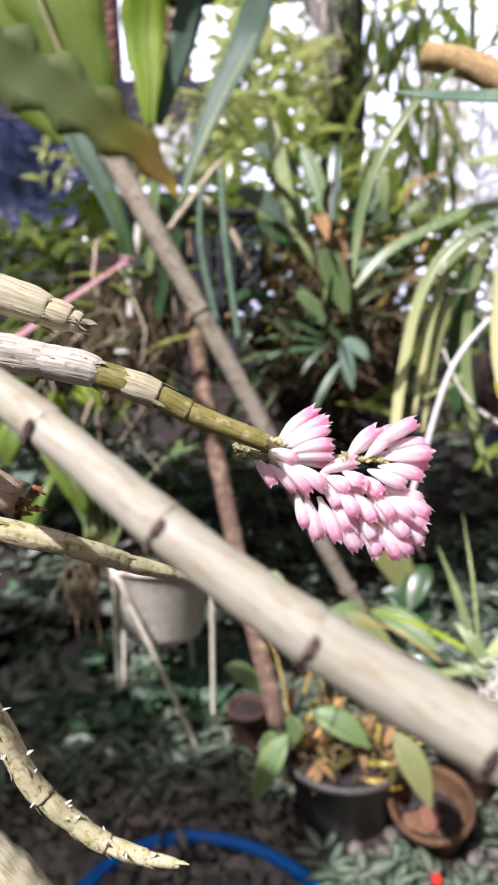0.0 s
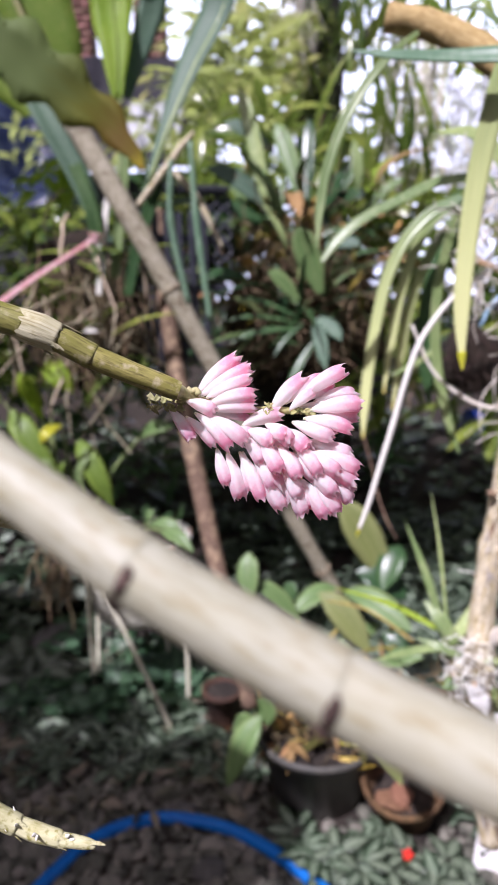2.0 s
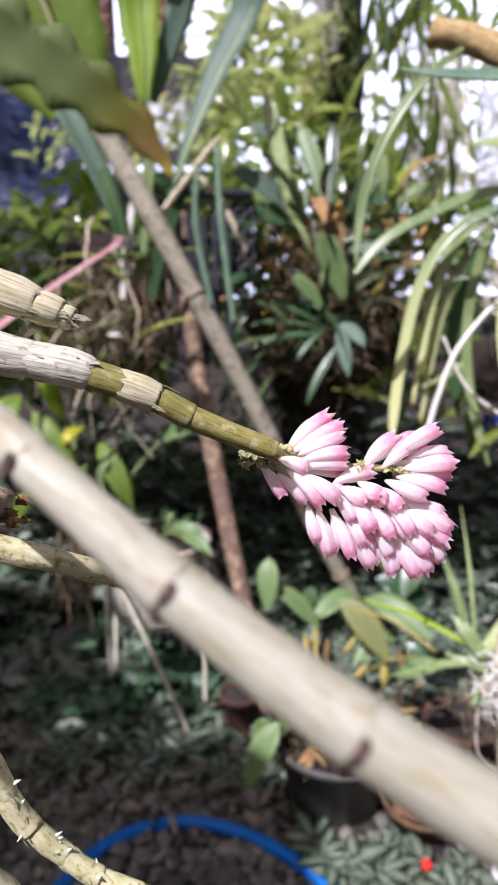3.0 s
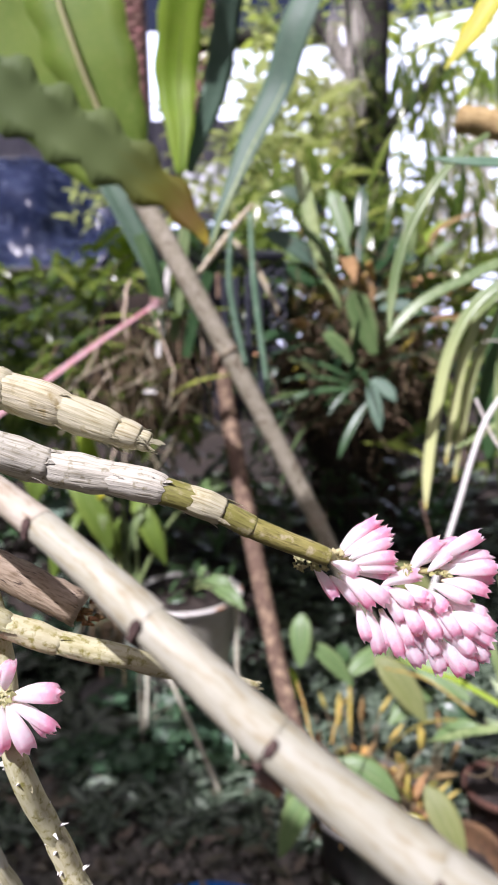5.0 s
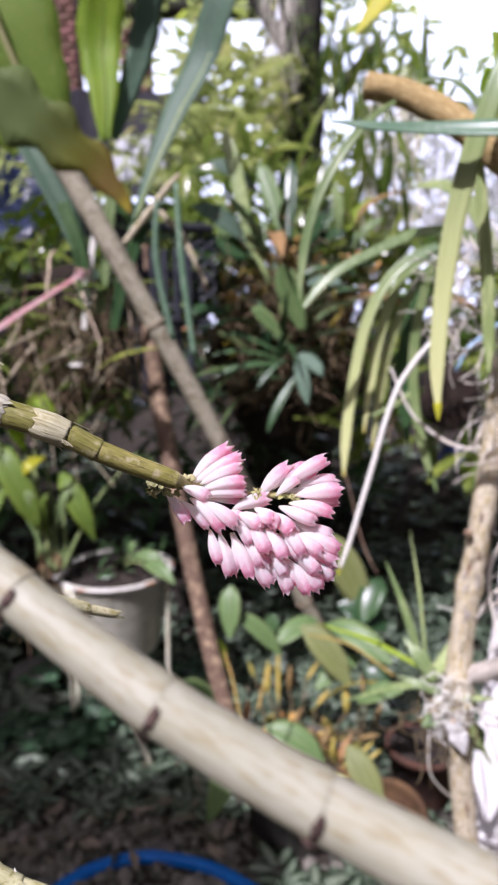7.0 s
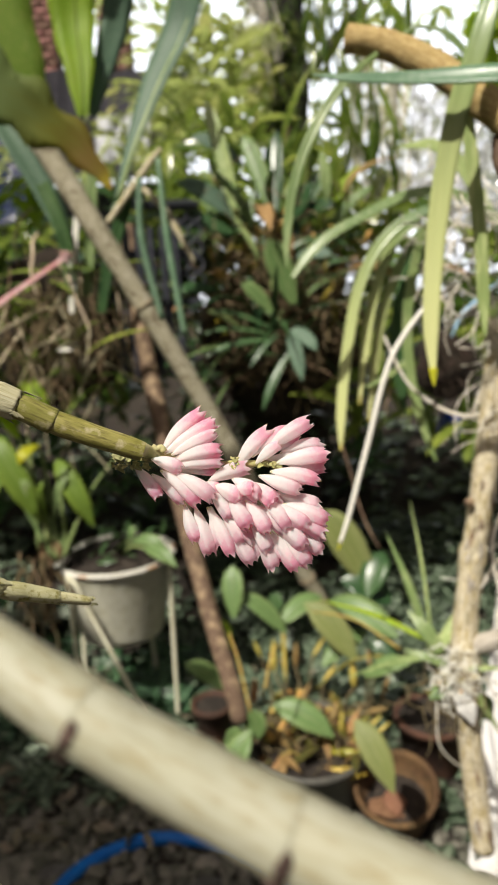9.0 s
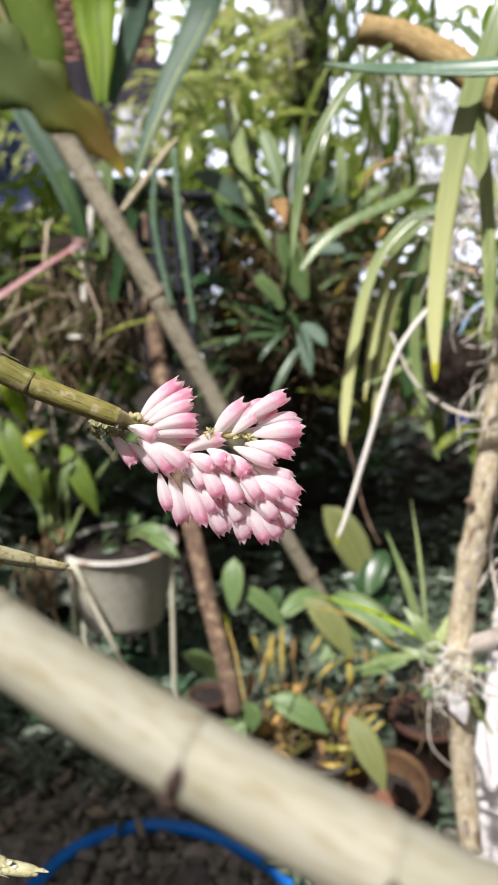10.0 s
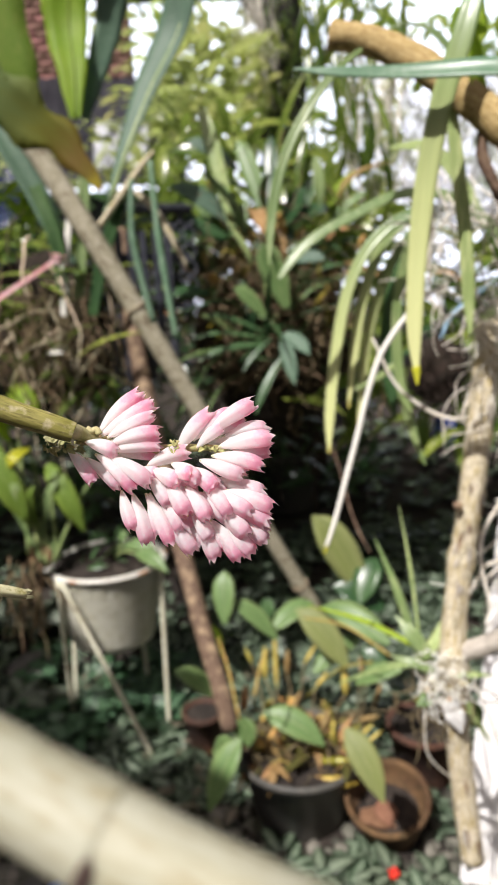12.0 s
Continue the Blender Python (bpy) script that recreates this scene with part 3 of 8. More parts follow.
def mesh_of(name, bm, material):
    me = bpy.data.meshes.new(name)
    bmesh.ops.recalc_face_normals(bm, faces=bm.faces)
    bm.to_mesh(me)
    bm.free()
    me.polygons.foreach_set("use_smooth", [True] * len(me.polygons))
    me.materials.append(material)
    return me


def aim(p, d, up=(0, 0, 1), roll=0.0, scale=1.0):
    """A pose at p whose +Y runs along d and whose +Z leans to up."""
    y = Vector(d).normalized()
    z = Vector(up) - y * Vector(up).dot(y)
    if z.length < 1e-4:
        z = Vector((0, -1, 0)) - y * -y.y
    z.normalize()
    x = y.cross(z)
    m = Matrix((x, y, z)).transposed().to_4x4()
    return Matrix.Translation(p) @ m @ Matrix.Rotation(roll, 4, 'Y') @ Matrix.Scale(scale, 4)


def leaf_heap(name, material, spots, L, W, seed, label, category, droop=0.35, cup=0.25, kind="stuff", out=None, levels=5):
    """Many small loose-set leaves in one mesh. spots: (place, direction) pairs."""
    rng = random.Random(seed)
    verts, faces, uvs = [], [], []
    prof = {3: (0.25, 1.0, 0.0), 4: (0.2, 0.9, 0.85, 0.0), 5: (0.15, 0.75, 1.0, 0.7, 0.0)}[levels]
    for p, d in spots:
        k = rng.uniform(0.65, 1.3)
        m = aim(p, d, (rng.uniform(-0.5, 0.5), rng.uniform(-0.6, 0.3), 1), rng.uniform(-0.7, 0.7), k)
        base = len(verts)
        for a, w in enumerate(prof):
            u = a / (levels - 1)
            y, z = L * u, -droop * L * u * u
            for s in (-1, 0, 1):
                verts.append(m @ Vector((s * w * W / 2, y, z + cup * abs(s) * w * W / 2)))
                uvs.append((0.5 + 0.5 * s, u))
        for a in range(levels - 1):
            for s in range(2):
                i = base + a * 3 + s
                faces.append((i, i + 1, i + 4, i + 3))
    me = bpy.data.meshes.new(name)
    me.from_pydata(verts, [], faces)
    me.polygons.foreach_set("use_smooth", [True] * len(faces))
    uvl = me.uv_layers.new(name="UVMap")
    for lp in me.loops:
        uvl.data[lp.index].uv = uvs[lp.vertex_index]
    me.materials.append(material)
    return tagged(new(name, me), label, category, kind=kind)


EYE_AT = Vector((0.06, 0.07, 1.11))


def to_eye(p, tilt=(0, 0, 0)):
    return (EYE_AT - Vector(p)).normalized() + Vector(tilt)


# ---- ground ----
def ground_z(x, y):
    rise = max(0.0, y - 1.95)
    z = 0.26 * rise if rise < 4 else 1.04
    return z + 0.012 * noise.noise(Vector((x * 3, y * 3, 0.3))) + 0.02 * noise.noise(Vector((x * 0.8, y * 0.8, 5)))


def make_ground():
    bm = bmesh.new()
    xs = [-60, -25, -10, -5] + [-3 + 0.075 * k for k in range(81)] + [5, 10, 25, 60]
    ys = [-60, -20, -6, -2, -0.6] + [0.4 + 0.07 * k for k in range(70)] + [6, 8, 12, 25, 60]
    grid = [[bm.verts.new((x, y, ground_z(x, y))) for x in xs] for y in ys]
    for r0, r1 in zip(grid, grid[1:]):
        for j in range(len(xs) - 1):
            bm.faces.new((r0[j], r0[j + 1], r1[j + 1], r1[j]))
    return tagged(finish("ground", bm, M_SOIL), "very dark garden soil under pebbles and low plants", "ground", kind="structure")


ground = make_ground()


def far_haze():
    """Hazy bright sky low over the garden, far behind everything."""
    m = bpy.data.materials.new("bright_haze")
    m.use_nodes = True
    N, Lk = m.node_tree.nodes, m.node_tree.links
    N.remove(N["Principled BSDF"])
    em, nz, rp = N.new("ShaderNodeEmission"), N.new("ShaderNodeTexNoise"), N.new("ShaderNodeValToRGB")
    nz.inputs["Scale"].default_value, nz.inputs["Detail"].default_value = 3.0, 5.0
    rp.color_ramp.elements[0].color, rp.color_ramp.elements[1].color = (0.62, 0.68, 0.78, 1), (0.86, 0.88, 0.90, 1)
    tc = N.new("ShaderNodeTexCoord")
    Lk.new(tc.outputs["Generated"], nz.inputs["Vector"])
    Lk.new(nz.outputs["Fac"], rp.inputs["Fac"])
    Lk.new(rp.outputs["Color"], em.inputs["Color"])
    em.inputs["Strength"].default_value = 2.2
    Lk.new(em.outputs["Emission"], N["Material Output"].inputs["Surface"])
    bm = bmesh.new()
    n = 24
    lo = [bm.verts.new((48 * math.sin(a), 48 * math.cos(a), -1.0)) for a in [radians(-30 + 60 * k / n) for k in range(n + 1)]]
    hi = [bm.verts.new((v.co.x, v.co.y, 22)) for v in lo]
    for k in range(n):
        bm.faces.new((lo[k], lo[k + 1], hi[k + 1], hi[k]))
    return tagged(finish("backdrop", bm, m), "bright hazy sky beyond the garden", "sky", kind="structure")


far_haze()


def added_walls():
    """Plain unseen rendered walls added beside and behind the path to cut the sky light."""
    m = mat("weathered_render", (0.20, 0.19, 0.165), (0.28, 0.265, 0.23), (0.12, 0.12, 0.09), coarse=1.2, fine=14, rough=0.9, bump=0.4, vary=0, dist=0.004,
            spots=0.1, spot_col=(0.07, 0.085, 0.05), spot_scale=2.0)
    for name, centre, sx, sy in (("wall_west", (-3.3, 1.2), 0.18, 9.2), ("wall_east", (3.3, 1.2), 0.18, 9.2), ("wall_south", (0.0, -3.4), 6.4, 0.18)):
        bm = bmesh.new()
        box(bm, Matrix.Translation((centre[0], centre[1], 1.2)), sx, sy, 2.6, 0.01)
        wall = tagged(finish(name, bm, m, smooth=False), "unseen rendered wall with a coping, added to cut sky light", "wall", kind="structure")
        bm = bmesh.new()
        box(bm, Matrix.Translation((centre[0], centre[1], 2.54)), sx + 0.08, sy + 0.08, 0.07, 0.012)
        part("coping", bm, M_STONE, wall, smooth=False)


added_walls()


# ---- the orchid in the foreground: dry canes and pink flowers ----
CANES = "canes of the pink orchid"


def bare_cane():
    root = thing("dry_cane", "thick bleached dry orchid cane with dark node scars", "orchid cane", CANES)
    nodes = [(-0.110, 0.238, 1.141), (-0.075, 0.210, 1.131), (-0.044, 0.187, 1.1215), (-0.0165, 0.168, 1.1112), (0.0052, 0.1534, 1.1000), (0.0240, 0.1440, 1.0872), (0.0440, 0.1362, 1.0748),
             (0.0650, 0.1300, 1.0640), (0.0845, 0.1240, 1.0560), (0.108, 0.117, 1.0475), (0.135, 0.109, 1.038), (0.165, 0.100, 1.028)]
    radii = [0.0027, 0.0028, 0.0029, 0.0030, 0.0033, 0.0037, 0.0041, 0.0043, 0.0045, 0.0046, 0.0047, 0.0047]
    rng = random.Random(12)
    line, share, length = spline(nodes, 400)
    n = len(nodes) - 1
    segs = []
    for k in range(n):
        seg = [q for q, u in zip(line, share) if k / n - 0.002 <= u <= (k + 1) / n + 0.003]
        a, b = radii[k], radii[k + 1]
        bm = bmesh.new()
        tube(bm, seg[::6] + [seg[-1]], [a * 0.985, a * 0.99, a * 0.99, a * 1.0, (a + b) * 0.5, (a + b) * 0.5, b * 1.01, b * 1.045, b * 1.03], sides=28, steps=34, ridge=0.035, lump=0.02, lump_size=300, seed=k, cap=False)
        segs.append(part("cane_segment", bm, M_BROWNCANE if k < 2 else M_TANCANE if k == 2 else M_DRY, root))
    for k in range(2, n):
        u = k / n
        j = min(range(len(share)), key=lambda q: abs(share[q] - u))
        t = (line[j + 1] - line[j - 1]).normalized()
        s = t.cross(Vector((0, 0, 1))).normalized()
        up = s.cross(t)
        r = radii[k]
        a0 = rng.uniform(-2.6, -2.0)
        bm = bmesh.new()
        tube(bm, [line[j] + (s * math.cos(a0 + q * 0.12) + up * math.sin(a0 + q * 0.12)) * r * 1.03 + t * (0.0002 + 0.0003 * math.sin(q * 0.4)) for q in range(26)], [0.00003, 0.00010, 0.00004, 0.00012, 0.00002], sides=5, steps=50, lump=0.6, lump_size=900, seed=k)
        part("node_line", bm, M_MARK, segs[k], "thin brown line at the node")
        for w in range(3):
            ang = (-0.95, 0.35, -0.2)[w] + rng.uniform(-0.3, 0.3)
            size = (0.0017, 0.0012, 0.0007)[w] * rng.uniform(0.8, 1.2)
            d = (s * math.cos(ang) + up * math.sin(ang))
            e = (-s * math.sin(ang) + up * math.cos(ang))
            m = Matrix((t * 0.7, e * 1.5, d * 0.2)).transposed().to_4x4()
            bm = bmesh.new()
            bmesh.ops.create_icosphere(bm, subdivisions=2, radius=size, matrix=Matrix.Translation(line[j] + d * r * 1.025 + t * rng.uniform(0.0002, 0.0007)) @ m)
            for v in bm.verts:
                v.co += v.normal * size * 0.35 * noise.noise(v.co * 1500)
            part("bud_scar", bm, M_MARK, segs[k], "dark brown bud scar")
    return root


bare_cane()


def sheathed_cane(label, way, radii, plan, seed):
    """A jointed cane; plan: (share where a joint ends, material) from the base to the tip."""
    root = thing("orchid_cane", label, "orchid cane", CANES)
    line, share, length = spline(way, 160)
    a = 0.0
    for k, (b, m) in enumerate(plan):
        seg = [p for p, u in zip(line, share) if a - 0.016 <= u <= b + 0.016]
        mid = [lerp_list(radii, a + (b - a) * j / 6) for j in range(7)]
        puff = 1.0 if m in SHEATHS else 0.93
        shape = [0.90, 1.0, 1.08, 1.12, 1.10, 1.04, 0.92] if m in SHEATHS else [0.95, 0.97, 1.0, 1.01, 1.02, 1.03, 0.99]
        bm = bmesh.new()
        tube(bm, seg[::3] + [seg[-1]], [r * puff * s for r, s in zip(mid, shape)], sides=28, steps=22,
             lump=0.10 if m in SHEATHS else 0.06, lump_size=150, ridge=0.085 if m in SHEATHS else 0.03, ragged=0.0016 if m in SHEATHS else 0.0, seed=seed + k, cap=False)
        joint = part("joint", bm, m, root, "papery white sheath" if m in SHEATHS else "bare olive-green stem")
        if m in SHEATHS:
            rng = random.Random(seed * 7 + k)
            for q in range(4):
                j = int((rng.uniform(0.1, 0.9) if q % 2 else rng.uniform(0.84, 0.95)) * len(seg))
                p, t = seg[j], (seg[min(j + 1, len(seg) - 1)] - seg[j - 1]).normalized()
                d = Vector((rng.uniform(-1, 1), rng.uniform(-1, 0.3), rng.uniform(-1, 0.7)))
                d = (d - t * d.dot(t)).normalized()
                bm = bmesh.new()
                r = lerp_list(radii, b)
                k1 = rng.uniform(0.002, 0.005)
                ribbon(bm, [p + d * r * 1.0, p + d * r * 1.07 + t * k1 * 0.5, p + d * r * rng.uniform(1.08, 1.28) + t * k1],
                       [0.0007, 0.0006, 0.0001], face=d, thick=0.0001, steps=6, wave=0.4)
                part("sheath_shred", bm, m, joint, "torn shred of sheath")
        a = b
    return root, line


# the flower head's own axes: across, up, and away from the path, a sixth of a millimetre each
FL_O = Vector((0.0590, 0.2577, 1.0641))
FL_X, FL_Z, FL_Y = Vector((1.6447e-04, 6.6e-07, -3.93e-06)), Vector((3.7e-06, 3.507e-05, 1.6069e-04)), Vector((-1.48e-06, 1.6073e-04, -3.504e-05))


def head_point(x, y, depth=0.0):
    """A place in the flower head: x across, y down, depth away from the path."""
    return FL_O + FL_X * (x - 460) + FL_Z * (770 - y) + FL_Y * depth


def floret_mesh(seed, arch=0.05, gape=1.0):
    """A plump tubular flower along +Y, one unit long and about a third wide, ending in five pointed lobes."""
    rng = random.Random(seed)
    bm = bmesh.new()
    uvl = bm.loops.layers.uv.verify()
    prof = [(0.022, 0.0), (0.036, 0.03), (0.062, 0.10), (0.098, 0.22), (0.130, 0.36), (0.150, 0.50), (0.160, 0.62), (0.158, 0.74), (0.142, 0.84)]
    n = 20
    skew = rng.uniform(-0.04, 0.04)

    def place(r, y, j):
        a = 2 * math.pi * j / n
        r = r * (1 + 0.09 * min(1, y * 3) * math.cos(5 * a)) * (1 + 0.05 * noise.noise(Vector((math.cos(a), math.sin(a), y * 3 + seed))))
        return (r * math.cos(a) + skew * 4 * y * (1 - y), y, r * math.sin(a) + arch * 4 * y * (1 - y))
    rings = [[bm.verts.new(place(r, y, j)) for j in range(n)] for r, y in prof]
    reach = [rng.uniform(0.89, 1.0) for _ in range(5)]
    flare = [gape * rng.uniform(0.75, 1.3) for _ in range(5)]
    for half in (0.5, 1.0):
        row = []
        for j in range(n):
            lobe = ((j + 2) // 4) % 5
            u = 1 - abs(((j + 2) % 4) - 2) / 2
            edge = (0.0, 0.42, 1.0)[int(round(u * 2))]
            y = 0.84 + (reach[lobe] - 0.84) * half * (0.12 + 0.88 * edge)
            r = 0.142 + (0.105 * flare[lobe] - 0.142) * half * edge - (0.012 * half if edge == 0 else 0)
            row.append(bm.verts.new(place(r, y, j)))
        rings.append(row)
    for ra, rb in zip(rings, rings[1:]):
        for j in range(n):
            f = bm.faces.new((ra[j], ra[(j + 1) % n], rb[(j + 1) % n], rb[j]))
            for lp in f.loops:
                lp[uvl].uv = (j / n, min(1.0, lp.vert.co.y))
    # the throat inside the mouth
    inner = [bm.verts.new((v.co.x * 0.72, 0.85, (v.co.z - arch * 0.5) * 0.72 + arch * 0.5)) for v in rings[-3]]
    core = bm.verts.new((0, 0.89, arch * 0.4))
    for j in range(n):
        for f in (bm.faces.new((rings[-3][j], rings[-3][(j + 1) % n], inner[(j + 1) % n], inner[j])), bm.faces.new((inner[j], inner[(j + 1) % n], core))):
            for lp in f.loops:
                lp[uvl].uv = (j / n, 0.84)
    return mesh_of("floret", bm, M_PETAL)


FLORETS = [floret_mesh(k, (0.02, 0.06, 0.10, 0.04)[k % 4], (0.9, 1.15, 0.8)[k % 3]) for k in range(12)]


def florets(root, rng, rows, where=head_point, unit=FL_X.length):
    """rows: foot x, y, mouth x, y, width, depth of the foot, depth of the mouth."""
    for x0, y0, x1, y1, w, d0, d1 in rows:
        a, b = where(x0, y0, d0), where(x1, y1, d1)
        L = (b - a).length
        k = w * unit / L / 0.335
        up = Vector((rng.uniform(-0.3, 0.3), -0.35, 1.0))
        m = aim(a, b - a, up, rng.uniform(-0.5, 0.5), L) @ Matrix.Diagonal((k, 1, k, 1))
        shared("floret", rng.choice(FLORETS), root, m)


def flowering_cane():
    way = [(-0.0833, 0.2279, 1.1226), (-0.0600, 0.2332, 1.1165), (-0.0407, 0.2388, 1.1085), (-0.0149, 0.2423, 1.1024), (0.0049, 0.2446, 1.0944), (0.0167, 0.2468, 1.0876), (0.0370, 0.2497, 1.0785)]
    root, line = sheathed_cane("orchid cane in torn papery sheath ending in pink flowers", way,
                               [0.0048, 0.0051, 0.0049, 0.0045, 0.0039, 0.0036, 0.0029],
                               [(0.17, M_PAPERGREY), (0.31, M_PAPERGREY), (0.43, M_PAPERGREY), (0.525, M_PAPERGREY), (0.59, M_OLIVE), (0.675, M_PAPER), (0.80, M_OLIVE), (1.0, M_OLIVE)], 3)
    rng = random.Random(5)
    stalk = [line[-8], head_point(345, 706, 4), head_point(410, 728, 8), head_point(480, 726, 6), head_point(560, 730, 4)]
    bm = bmesh.new()
    tube(bm, stalk, [0.0026, 0.0016, 0.0012, 0.0012, 0.0008], sides=10, steps=24, lump=0.2, lump_size=500)
    part("flower_stalk", bm, M_BRACT, root, "knobbly yellow-green flower stalk")
    # pale bracts in tufts under the cane's end and along the stalk
    for cx, cy, sx, sy, n, size in ((290, 712, 26, 14, 20, 17), (325, 705, 14, 14, 10, 15), (478, 722, 9, 8, 9, 12), (535, 730, 20, 7, 16, 11), (470, 770, 22, 10, 5, 9)):
        for _ in range(n):
            o = head_point(cx + rng.uniform(-sx, sx), cy + rng.uniform(-sy, sy), rng.uniform(-12, 2))
            d = FL_X * rng.uniform(-0.5, 0.8) + FL_Z * rng.uniform(-1, 0.3) + FL_Y * rng.uniform(-0.6, 0.1)
            bm = bmesh.new()
            ribbon(bm, [o, o + d * size * 0.5, o + d * size + FL_X * 2], [0.0008, 0.0008, 0.0001], face=(0.2, -1, 0.3), thick=0.0002, steps=6, fold=0.5)
            part("bract", bm, M_BRACT, root, "small pale green bract")
    bm = bmesh.new()
    o = head_point(333, 690, -12)
    tube(bm, [o, o - FL_Z * 4 + FL_X * 8, o - FL_Z * 2 + FL_X * 16, o - FL_Z * 10 + FL_X * 20], 0.0009, sides=8, steps=12, lump=0.2, lump_size=600)
    part("bud", bm, M_BRACT, root, "small yellow-green bud")
    # florets from the upper side of the stalk
    florets(root, rng, (
        (348, 700, 432, 628, 30, 4, 0), (352, 704, 456, 646, 27, -4, -10), (366, 706, 452, 668, 26, -10, -16), (372, 706, 442, 686, 22, 10, 6),
        (372, 716, 462, 700, 30, -12, -16), (368, 730, 462, 724, 23, -8, -10), (332, 712, 388, 734, 27, -18, -24), (375, 736, 448, 742, 18, 8, 8),
        (350, 690, 405, 640, 22, 14, 12), (478, 734, 546, 664, 32, 0, -4)))
    # florets that hang under the left of it
    florets(root, rng, (
        (300, 722, 346, 786, 25, -8, -12), (330, 738, 388, 796, 23, -8, -8), (346, 732, 414, 802, 27, -14, -18), (370, 738, 442, 790, 29, -16, -24),
        (384, 794, 408, 866, 26, 4, 2), (402, 800, 428, 894, 30, 8, 8), (424, 800, 468, 896, 29, 2, 0), (440, 798, 506, 868, 29, -4, -8),
        (462, 826, 506, 910, 30, 2, 2), (440, 790, 492, 850, 28, 10, 10)))
    # the dense middle, turned to the path
    florets(root, rng, (
        (428, 756, 506, 732, 30, 0, -4), (440, 762, 488, 788, 30, -12, -34), (470, 752, 520, 790, 30, -12, -40), (500, 760, 545, 800, 30, -12, -36),
        (462, 780, 498, 842, 30, -16, -30), (492, 790, 530, 852, 30, -16, -32), (520, 790, 568, 846, 30, -14, -26), (430, 770, 470, 826, 28, -6, -14),
        (450, 760, 510, 810, 34, 10, 2), (500, 770, 560, 820, 36, 10, 4), (470, 800, 540, 850, 36, 12, 8), (470, 770, 512, 772, 26, -20, -44)))
    # florets of the upper right
    florets(root, rng, (
        (506, 716, 578, 664, 25, 4, 2), (528, 706, 620, 652, 30, -6, -10), (512, 728, 560, 690, 22, -8, -14), (556, 712, 640, 698, 26, 6, 4),
        (548, 728, 648, 716, 31, -12, -16), (556, 742, 644, 738, 24, -2, -4), (536, 742, 628, 766, 27, -14, -18), (516, 748, 594, 778, 29, -16, -22),
        (540, 752, 600, 772, 26, 8, 8), (530, 712, 600, 684, 24, 12, 10)))
    # florets that fill the mass between the others
    florets(root, rng, (
        (446, 776, 520, 830, 30, 4, -8), (480, 760, 556, 800, 30, 2, -12), (500, 800, 566, 856, 30, 0, -10), (520, 840, 560, 908, 30, 8, 8),
        (540, 780, 616, 824, 29, 4, 2), (566, 830, 632, 876, 29, 6, 4), (480, 836, 522, 896, 29, 8, 8), (430, 800, 448, 880, 27, 10, 10),
        (360, 720, 446, 712, 26, 4, 0), (530, 720, 626, 734, 27, 6, 4), (410, 760, 452, 770, 24, 4, -6), (446, 806, 486, 872, 28, 0, -4)))
    # florets of the lower right
    florets(root, rng, (
        (556, 786, 628, 808, 29, -4, -6), (556, 800, 642, 838, 31, -10, -14), (548, 812, 632, 862, 29, -14, -16), (510, 850, 540, 920, 29, 0, 0),
        (528, 846, 582, 924, 31, -6, -6), (552, 846, 604, 914, 31, -4, -4), (576, 842, 626, 894, 29, 0, 0), (536, 796, 604, 842, 30, -16, -26),
        (540, 830, 596, 880, 32, -14, -20), (500, 830, 530, 886, 28, -12, -14), (560, 820, 620, 880, 32, 10, 12), (520, 800, 590, 830, 34, 6, 4)))
    return root


flowering_cane()
sheathed_cane("blunt-tipped orchid cane wrapped in papery cream sheath", [(-0.0929, 0.2353, 1.1368), (-0.0683, 0.2379, 1.1327), (-0.0545, 0.2399, 1.1308), (-0.0400, 0.2415, 1.1256), (-0.0230, 0.2420, 1.1185), (-0.0132, 0.2423, 1.1146)],
              [0.0056, 0.0056, 0.0056, 0.0052, 0.0046, 0.0024], [(0.2, M_PAPER), (0.42, M_PAPER), (0.62, M_PAPER), (0.80, M_PAPER), (0.93, M_PAPER), (1.0, M_PAPER)], 21)
sheathed_cane("slender orchid cane mottled cream and olive", [(-0.0902, 0.2268, 1.0790), (-0.0692, 0.2297, 1.0723), (-0.0577, 0.2328, 1.0653), (-0.0429, 0.2370, 1.0575), (-0.0211, 0.2429, 1.0490), (-0.0056, 0.2556, 1.0380), (0.0136, 0.2677, 1.0276)],
              [0.0042, 0.0042, 0.0040, 0.0035, 0.0030, 0.0027, 0.0012], [(0.22, M_PAPEROLIVE), (0.36, M_PAPEROLIVE), (0.50, M_PAPEROLIVE), (0.64, M_PAPEROLIVE), (0.80, M_PAPEROLIVE), (0.92, M_PAPEROLIVE), (1.0, M_PAPEROLIVE)], 33)
